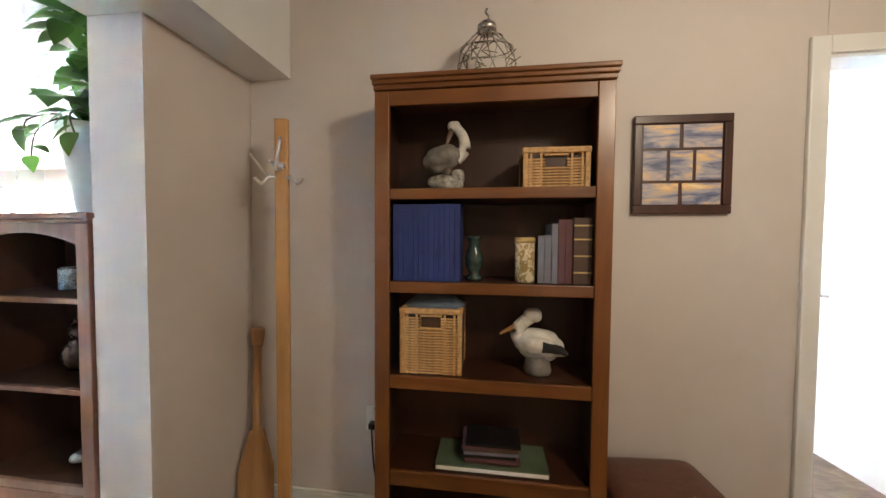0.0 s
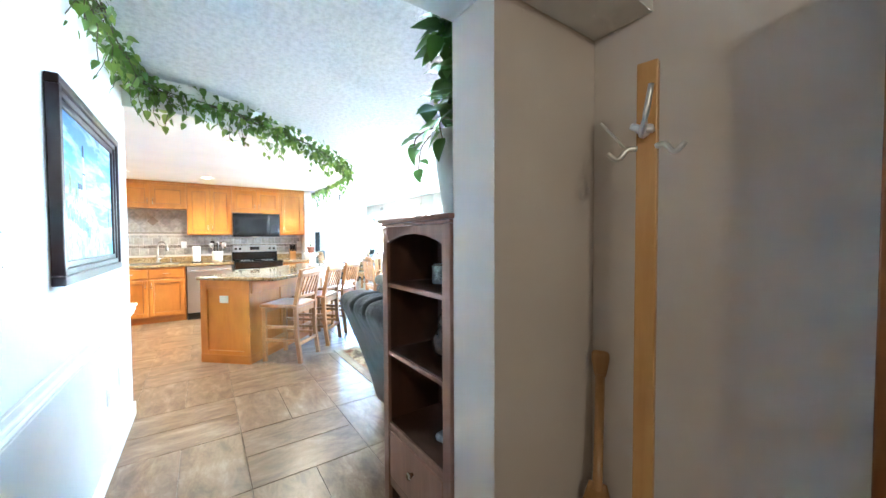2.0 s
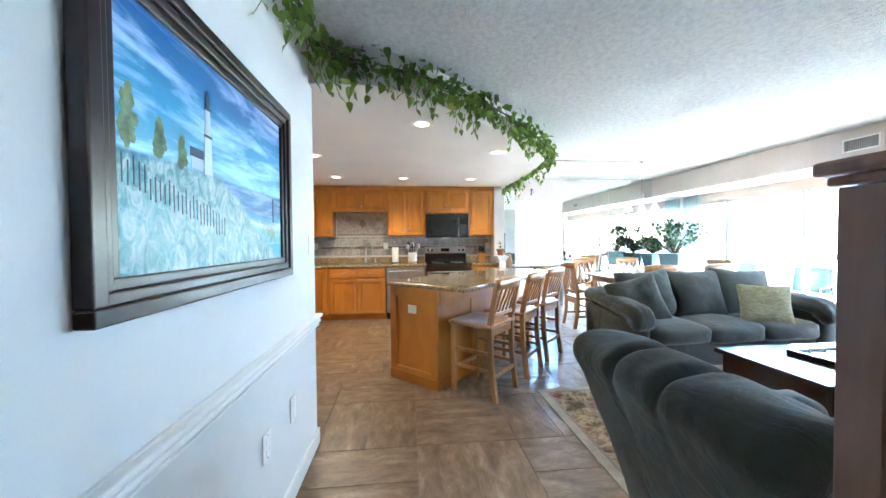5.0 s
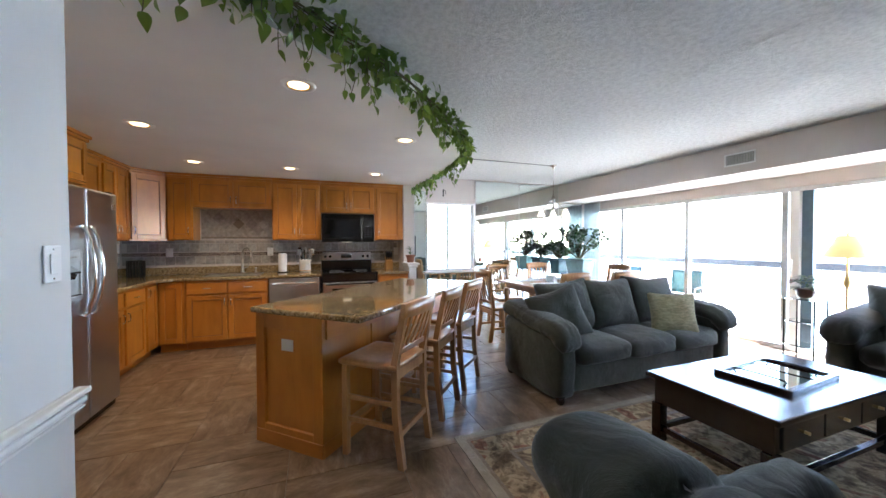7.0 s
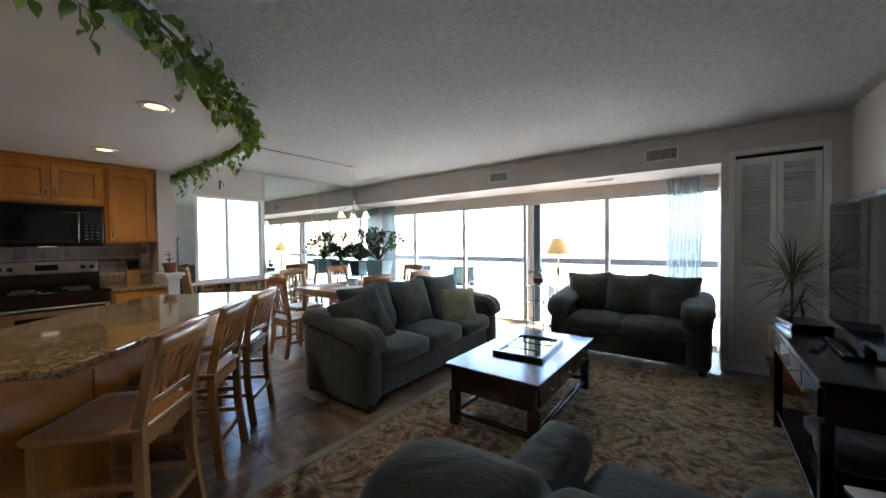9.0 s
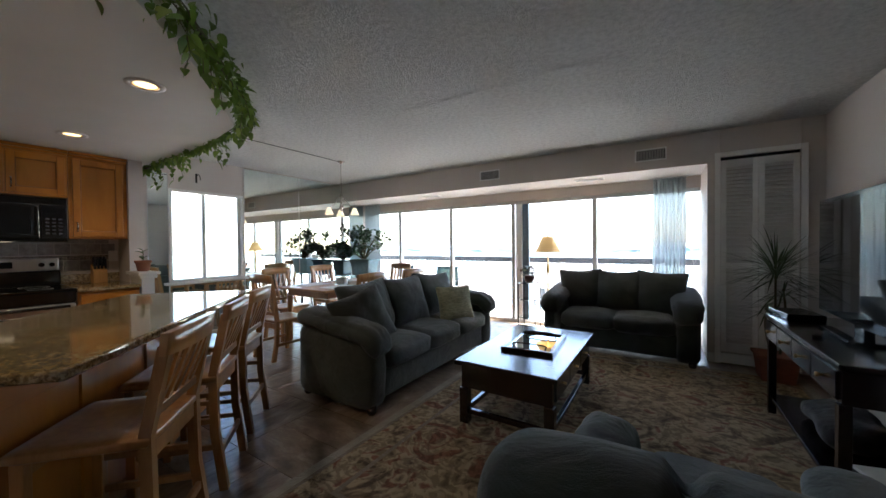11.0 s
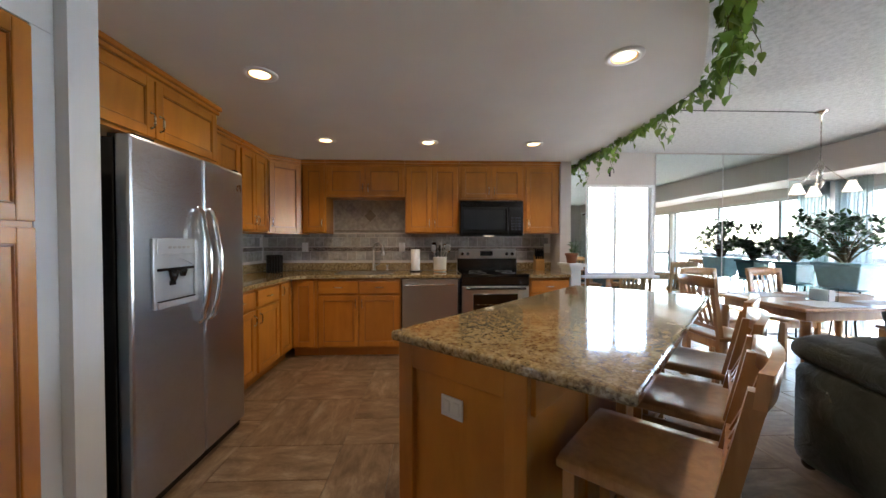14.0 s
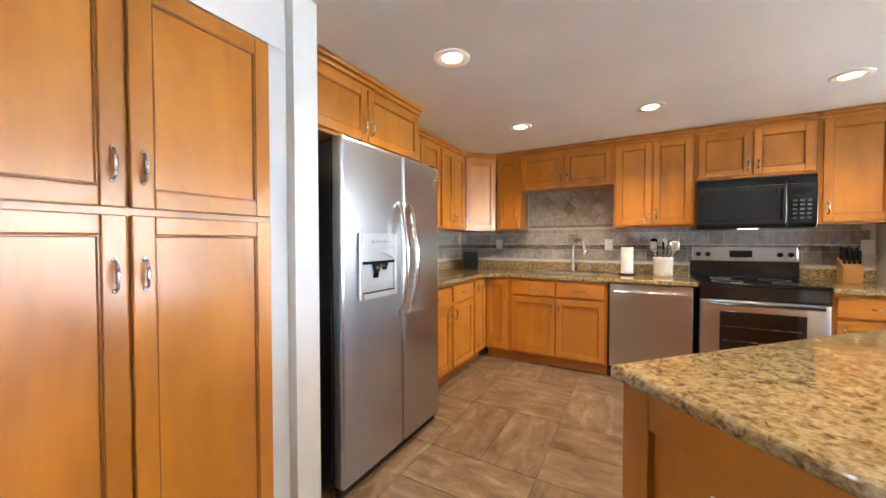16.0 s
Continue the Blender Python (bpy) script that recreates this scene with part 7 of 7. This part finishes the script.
F_WHITE = plain("glaze_white", (0.66, 0.63, 0.57), 0.5, vary=0.2, scale=35)
F_BILL = plain("glaze_orange", (0.42, 0.20, 0.06), 0.45)
F_GREY = plain("glaze_grey", (0.17, 0.155, 0.135), 0.6, vary=0.4, scale=22)
F_BROWN = plain("glaze_brown", (0.15, 0.10, 0.07), 0.55, vary=0.5, scale=18)
F_ROCK = plain("glaze_speckled", (0.26, 0.24, 0.21), 0.5, vary=0.85, scale=45)
F_BLACK = plain("glaze_black", (0.03, 0.03, 0.03), 0.5)
figurine("pelican_figurine", [(soft(0.17, 0.095, 0.10, 0.05, 9, 0.012, 0.010, 1, (0.025, 0, 0.112), (0, 8, 0)), F_WHITE), (tube(smooth_line([(-0.045, 0, 0.12), (-0.062, 0, 0.16), (-0.030, 0, 0.20), (-0.005, 0, 0.215)], 10), 0.028, 10, 0.023), F_WHITE), (soft(0.07, 0.05, 0.055, 0.025, 7, 0, 0, 1, (0.0, 0, 0.225)), F_WHITE), (tube(smooth_line([(-0.015, 0, 0.215), (-0.06, -0.004, 0.185), (-0.125, -0.008, 0.150)], 8), 0.019, 8, 0.005), F_BILL), (lathe([(0.050, 0), (0.055, 0.012), (0.046, 0.06), (0.04, 0.068)], 16, (0.02, 0, 0)), F_GREY), (tube([(0.03, -0.045, 0.115), (0.10, -0.042, 0.105), (0.125, -0.03, 0.085)], 0.024, 8, 0.008), F_BLACK), (tube([(0.06, 0.0, 0.09), (0.13, 0.0, 0.075)], 0.03, 8, 0.008), F_WHITE)], "white pelican figurine with an orange bill on a post", (0.225, BOOK_Y + 0.10, 0.791))
figurine("pelican_figurine", [(soft(0.145, 0.085, 0.085, 0.042, 9, 0.01, 0.01, 2, (-0.02, 0, 0.125), (0, -12, 0)), F_GREY), (tube(smooth_line([(0.035, 0, 0.125), (0.068, 0, 0.16), (0.062, 0, 0.21), (0.035, 0, 0.248)], 10), 0.026, 10, 0.018), F_WHITE), (soft(0.05, 0.036, 0.042, 0.018, 6, 0, 0, 1, (0.026, 0, 0.252)), F_WHITE), (tube([(0.018, -0.004, 0.245), (-0.005, -0.01, 0.17)], 0.013, 8, 0.004), F_BROWN), (cyl((0.0, 0, 0.04), (0.0, 0, 0.10), 0.026, 0.02, 10), F_BROWN), (soft(0.15, 0.09, 0.05, 0.022, 8, 0, 0.03, 5, (-0.005, 0, 0.026)), F_ROCK), (soft(0.055, 0.04, 0.06, 0.02, 5, 0, 0.01, 9, (0.045, -0.03, 0.05)), F_ROCK)], "grey pelican figurine on a rocky base", (-0.115, BOOK_Y + 0.09, 1.501))
# flat books and magazines
fb = book((-0.155, BOOK_Y + 0.018, 0.4215), 0.022, 0.43, 0.17, plain("book_green", (0.09, 0.12, 0.07), 0.35, vary=0.4, scale=8, coat=0.4), "large flat picture book with a green cover")
part("page_edge", box(0.004, 0.018, -0.0046, -0.0032, 0.004, 0.426), M_PAPER, fb, "white page edge")
fb.matrix_world = pose(0.285, BOOK_Y + 0.015, 0.4215) @ pose(0, 0, 0, 0, -90, 0)
rg = random.Random(6)
for k in range(7):
    mg = thing("magazine", "glossy magazine in a stack", "magazine", (-0.035 + rg.uniform(-0.012, 0.012), BOOK_Y + 0.03, 0.446 + k * 0.0115), rg.uniform(-4, 4), "stacked magazines")
    part("pages", box(0.001, 0.209, 0.001, 0.134, 0.0008, 0.0095), M_PAPER, mg)
    part("cover", join_bm(box(0, 0.21, 0, 0.135, 0.0096, 0.0110), box(0, 0.21, -0.001, 0.0005, 0, 0.0110)), (M_BOOK_BROWN, M_BOOK_MAROON, M_BLACK, M_BOOK_GREY)[k % 4], mg)
fb2 = book((0, 0, 0), 0.03, 0.16, 0.14, M_BOOK_GREY, "grey box lying on the low shelf")
fb2.matrix_world = pose(0.06, BOOK_Y + 0.03, 0.1015) @ pose(0, 0, 0, 0, -90, 0)


def wire_bust():
    c = thing("wire_ornament", "rustic wire cloche ornament on the bookcase", "ornament", (0.035, BOOK_Y + 0.08, 1.916))
    prof = [(0.11, 0.0), (0.112, 0.06), (0.10, 0.12), (0.06, 0.165), (0.035, 0.19)]
    for k in range(14):
        a = k * 2 * math.pi / 14
        part("wire", tube([(r * math.cos(a + 0.2 * math.sin(z * 30 + k)), r * 0.6 * math.sin(a), z) for r, z in prof], 0.0022, 5), M_NICKEL, c)
    for r, z in prof[:4]:
        part("ring", tube([(r * math.cos(q * math.pi / 10), r * 0.6 * math.sin(q * math.pi / 10), z + 0.002) for q in range(21)], 0.0022, 5), M_NICKEL, c)
    part("cap", lathe([(0.038, 0.185), (0.036, 0.21), (0.02, 0.225), (0.006, 0.23)], 18), M_NICKEL, c)
    part("finial", tube(smooth_line([(0, 0, 0.228), (0.006, 0, 0.245), (-0.006, 0, 0.262), (0.0, 0, 0.275)], 8), 0.004, 6), M_NICKEL, c)
    rg = random.Random(8)
    for k in range(26):
        p = Vector((rg.uniform(-0.09, 0.09), -0.055 + rg.uniform(0, 0.01), rg.uniform(0.01, 0.13)))
        part("twig", tube([p, p + Vector((rg.uniform(-0.05, 0.05), rg.uniform(-0.01, 0.01), rg.uniform(-0.02, 0.05)))], 0.0018, 4), M_STEM, c)


wire_bust()


def photo_frame():
    f = thing("picture_frame", "dark wood collage frame with lighthouse photographs", "picture frame", (0.635, 1.698, 1.42))
    W, H = 0.40, 0.405
    f.scale = (0.92, 1, 0.98)
    cells = [(0.041, 0.188, 0.272, 0.366), (0.204, 0.359, 0.272, 0.366), (0.041, 0.138, 0.138, 0.260), (0.152, 0.244, 0.138, 0.260), (0.258, 0.359, 0.138, 0.260), (0.041, 0.188, 0.039, 0.126), (0.204, 0.359, 0.039, 0.126)]
    part("frame", join_bm(box(0, W, -0.022, 0, 0, 0.035, 0.004), box(0, W, -0.022, 0, H - 0.035, H, 0.004), box(0, 0.035, -0.022, 0, 0.035, H - 0.035, 0.004), box(W - 0.035, W, -0.022, 0, 0.035, H - 0.035, 0.004)), M_PHOTO_FRAME, f)
    part("mat_board", box(0.034, W - 0.034, -0.012, -0.001, 0.034, H - 0.034), M_PHOTO_FRAME, f)
    for a, c, z0, z1 in cells:
        part("photograph", box(a, c, -0.015, -0.0122, z0, z1), M_PHOTO, f)


M_PHOTO, nt, b = mat("photo_sunset", 0.45)
ph = noise_tex(nt, coords(nt, (4, 1, 18)), 1.3, 4, 0.6, 0.5)
nt.links.new(ramp(nt, ph, [(0.30, (0.07, 0.08, 0.16)), (0.40, (0.18, 0.20, 0.32)), (0.50, (0.46, 0.42, 0.46)), (0.62, (0.85, 0.60, 0.26)), (0.72, (0.95, 0.86, 0.62))]), b.inputs["Base Color"])
photo_frame()


def coat_rack():
    c = thing("coat_rack", "pine plank coat rack with brushed metal hooks", "coat rack", (-0.80, 1.50, 0), 12)
    part("plank", box(-0.027, 0.027, -0.012, 0.012, 0, 1.80, 0.004), M_PINE, c)
    part("foot", join_bm(box(-0.16, 0.16, -0.02, 0.02, 0.0, 0.03, 0.004)), M_PINE, c)
    part("hook", join_bm(tube(smooth_line([(0, -0.012, 1.60), (0.0, -0.06, 1.585), (0.015, -0.09, 1.62), (0.03, -0.10, 1.70)], 10), 0.010, 8, 0.007), lathe([(0.024, 0), (0.020, 0.016)], 14, (0, -0.025, 1.60)), tube(smooth_line([(-0.028, -0.05, 1.615), (0.0, -0.055, 1.600), (0.026, -0.05, 1.596)], 8), 0.010, 8)), M_HOOK, c)
    for sx in (-1, 1):
        part("hook", tube(smooth_line([(sx * 0.025, -0.008, 1.56), (sx * 0.048, -0.02, 1.558), (sx * 0.07, -0.03, 1.532), (sx * 0.096, -0.035, 1.553)], 10), 0.009, 8, 0.007), M_HOOK, c)
    part("hook", tube(smooth_line([(-0.046, -0.018, 1.556), (-0.085, -0.014, 1.605), (-0.125, -0.01, 1.655)], 8), 0.0045, 6), M_HOOK, c)


coat_rack()
wall_plate((-0.47, 1.699, 0.47), 0, "outlet", "white wall outlet with a black plug beside the bookcase")
pg = thing("power_plug", "black plug and cord in the wall outlet", "plug", (-0.47, 1.69, 0.448))
part("body", box(-0.018, 0.018, -0.035, 0.001, -0.014, 0.014, 0.005), M_BLACK, pg)
part("cord", tube(smooth_line([(0, -0.034, 0), (0.01, -0.06, -0.03), (0.02, -0.05, -0.20), (0.06, -0.03, -0.43)], 16), 0.004, 6), M_BLACK, pg)
pd = thing("canoe_paddle", "varnished wooden canoe paddle leaning in the corner", "paddle", (-1.02, 1.64, 0.005), 25)
part("shaft", tube([(0, -0.05, 0.40), (0, 0.0, 0.80)], 0.017, 10), M_PADDLE, pd)
bm = soft(0.062, 0.032, 0.10, 0.015, 8, at=(0, 0.004, 0.835))
for v in bm.verts:
    v.co.x *= 0.62 + 0.38 * max(0, min(1, (v.co.z - 0.785) / 0.07))
part("grip", bm, M_PADDLE, pd)
bm = soft(0.15, 0.016, 0.42, 0.007, 10, at=(0, -0.07, 0.215), turn=(-6, 0, 0))
for v in bm.verts:
    k = (v.co.z - 0.02) / 0.42
    v.co.x *= (0.35 + 0.65 * min(1, 2.2 * (1 - k))) * (0.82 if k < 0.06 else 1)
part("blade", bm, M_PADDLE, pd)

bn = thing("storage_bench", "brown leather ottoman with a rounded lid", "ottoman", (0.69, 1.46, 0), 4)
part("body", soft(0.36, 0.36, 0.36, 0.02, 6, 0, 0.003, 2, (0, 0, 0.18)), M_LEATHER, bn)
part("lid", soft(0.38, 0.38, 0.07, 0.03, 8, 0.012, 0.002, 3, (0, 0, 0.395)), M_LEATHER, bn)
part("piping", tube([(-0.185, -0.19, 0.362), (0.185, -0.19, 0.362), (0.19, 0.185, 0.362), (-0.185, 0.185, 0.362), (-0.185, -0.19, 0.362)], 0.005, 6), M_BLACK, bn)

# small bookcase by the hall opening
SB_Y = 1.19
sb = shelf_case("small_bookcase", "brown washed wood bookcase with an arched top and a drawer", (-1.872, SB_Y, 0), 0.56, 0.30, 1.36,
                [(0.39, 0.42), (0.75, 0.77), (1.075, 1.095)], M_BROWNCASE, M_BROWNCASE, M_BROWN_SHADED, stile=0.05)
part("top", join_bm(box(-0.02, 0.58, -0.035, 0.30, 1.375, 1.395, 0.005), box(-0.010, 0.57, -0.025, 0.30, 1.361, 1.374, 0.004)), M_BROWNCASE, sb)
n = 12
poly = [(0.051, 1.36)]
for k in range(n + 1):
    t = -1 + 2 * k / n
    poly.append((0.28 + t * 0.229, 1.325 - 0.04 * t * t))
poly.append((0.509, 1.36))
bm = bmesh.new()
fr = [bm.verts.new((x, -0.015, z)) for x, z in poly]
bk_ = [bm.verts.new((x, 0.0, z)) for x, z in poly]
bm.faces.new(list(reversed(fr)))
bm.faces.new(bk_)
for i in range(len(poly)):
    j = (i + 1) % len(poly)
    bm.faces.new((fr[i], fr[j], bk_[j], bk_[i]))
bmesh.ops.recalc_face_normals(bm, faces=bm.faces[:])
part("arched_rail", bm, M_BROWNCASE, sb)
dr = part("drawer", box(0.054, 0.506, -0.017, 0.0, 0.16, 0.385, 0.005), M_BROWNCASE, sb)
part("knob", lathe([(0.008, 0), (0.010, 0.012), (0.018, 0.02), (0.012, 0.028)], 14), M_NICKEL, dr).matrix_basis = pose(0.28, -0.017, 0.29, 90)
part("apron", box(0.051, 0.509, -0.013, 0.0, 0.11, 0.155, 0.003), M_BROWNCASE, sb)

M_TIN, nt, b = mat("embossed_tin", 0.4, 0.9)
v = coords(nt, (45, 45, 30))
emb = noise_tex(nt, v, 3.0, 3, 0.6, 1.5)
nt.links.new(ramp(nt, emb, [(0.38, (0.16, 0.17, 0.18)), (0.58, (0.66, 0.68, 0.70))]), b.inputs["Base Color"])
bump(nt, b, emb, 0.8, 0.004)
cn = thing("candle_tin", "embossed silver tin candle holder", "candle holder", (-1.645, SB_Y + 0.17, 1.0965))
part("cup", lathe([(0.038, 0), (0.040, 0.006), (0.040, 0.085), (0.037, 0.09), (0.035, 0.02)], 28), M_TIN, cn)
part("rim", lathe([(0.0415, 0.084), (0.0415, 0.091), (0.037, 0.091), (0.037, 0.084)], 28, ring=True), M_CHROME, cn)
gt = tagged(part("ceramic_cat", join_bm(lathe([(0.045, 0), (0.058, 0.03), (0.06, 0.07), (0.042, 0.11), (0.026, 0.13)], 20), soft(0.075, 0.065, 0.065, 0.03, 7, 0, 0, 1, (0, 0, 0.155)), cyl((0.02, 0, 0.175), (0.026, 0, 0.205), 0.014, 0.002, 8), cyl((-0.02, 0, 0.175), (-0.026, 0, 0.205), 0.014, 0.002, 8)), plain("mottled_glaze", (0.075, 0.045, 0.034), 0.2, vary=0.8, scale=25, coat=0.6)), "mottled brown glazed ceramic animal figurine", "figurine")
gt.matrix_world = pose(-1.61, SB_Y + 0.17, 0.7715)
sn = tagged(part("silver_ornament", join_bm(soft(0.13, 0.07, 0.05, 0.022, 8, 0, 0.02, 4, (0, 0, 0.026)), soft(0.05, 0.05, 0.06, 0.02, 6, 0, 0.012, 8, (0.04, 0, 0.065))), plain("silver_white", (0.55, 0.56, 0.58), 0.3, 0.3, vary=0.5, scale=30)), "small silver and white shell ornament", "ornament")
sn.matrix_world = pose(-1.50, SB_Y + 0.10, 0.4215)

# pothos on the small bookcase
pw = thing("potted_plant", "trailing pothos in a pale tapered pot", "plant", (-1.45, SB_Y + 0.15, 1.396))
part("pot", lathe([(0.075, 0), (0.08, 0.005), (0.125, 0.30), (0.132, 0.30), (0.132, 0.33), (0.118, 0.33), (0.112, 0.29)], 28), M_POT_WHITE, pw)
rg = random.Random(12)
lv, stv = bmesh.new(), bmesh.new()
for k in range(190):
    a = rg.uniform(1.6, 5.6)
    h = rg.uniform(0.36, 1.06)
    c = Vector((min(0.10, rg.gauss(0.05, 0.045)), rg.gauss(-0.06, 0.055), h))
    L = rg.uniform(0.065, 0.115)
    leaf_shape(lv, c, Vector((math.cos(a), math.sin(a), rg.uniform(-0.8, 0.3))), Vector((0, 0, 1)), L, L * 0.75)
for ex, ey, ez in ((-0.22, -0.08, 0.22), (-0.17, -0.13, 0.30), (0.10, -0.17, 0.27)):
    pts = smooth_line([(0, 0, 0.33), (ex * 0.45, ey * 0.6, 0.37), (ex * 0.85, ey, 0.25 + 0.3 * ez), (ex, ey, ez)], 14)
    bm_tube(stv, pts, 0.003, 5)
    for p in pts[4::2]:
        L = rg.uniform(0.055, 0.095)
        leaf_shape(lv, p, Vector((rg.uniform(-1, 1), rg.uniform(-1, 0.4), rg.uniform(-1, 0))), Vector((0, -0.3, 1)), L, L * 0.75)
part("stem", stv, M_STEM, pw)
tagged(part("leaves", lv, M_POTHOS, pw), kind="stuff")

# entry ceiling light
el = thing("ceiling_light", "round frosted entry ceiling light", "ceiling light", (1.0, 0.15, CEIL))
part("base", lathe([(0.14, -0.001), (0.14, -0.02), (0.12, -0.03)], 24), M_NICKEL, el)

# ---------- floor tiles: pairs of oblong tiles laid in turned blocks, nearest first ----------
TL, TW, GAP = 0.645, 0.3225, 0.0018
tile_me = mesh_of("tile", box(-TL / 2 + GAP, TL / 2 - GAP, -TW / 2 + GAP, TW / 2 - GAP, -0.008, 0.0, 0.0015), M_TILE)
spots = []
for i in range(-8, 9):
    for j in range(-4, 9):
        bx, by = -2.985 + (i + 0.5) * TL, 0.637 + (j + 0.5) * TL
        along = (i + j) % 2 == 1
        for k in (-0.5, 0.5):
            x, y = (bx, by + k * TW) if along else (bx + k * TW, by)
            if x < -8.1 or x > 2.55 or y < -1.65 or y > 6.2 or (x > -1.0 and y > 1.75):
                continue
            if -3.9 < x < -1.8 and 2.2 < y < 4.9:
                continue
            spots.append((abs(y - 0.9) + (2 if x > 0.6 else 0), x, y, along))
spots.sort()
rest = {True: bmesh.new(), False: bmesh.new()}
for n, (far, x, y, along) in enumerate(spots):
    if n < 295:
        o = new("tile", tile_me)
        o.parent = floor
        o.location = (x, y, 0)
        o.rotation_euler = (0, 0, (0 if along else math.pi / 2) + math.pi * (n * 7 % 2))
    else:
        u, v = (x, y) if along else (y, -x)
        bm_box(rest[along], u - TL / 2 + GAP, u + TL / 2 - GAP, v - TW / 2 + GAP, v + TW / 2 - GAP, -0.008, 0)
for along, bm in rest.items():
    o = tagged(part("tile", bm, M_TILE, floor), kind="stuff")
    o.rotation_euler = (0, 0, 0 if along else math.pi / 2)
part("bedroom_tile", box(0.42, 3.48, 1.80, 4.59, -0.006, 0.0), M_TILE, floor)
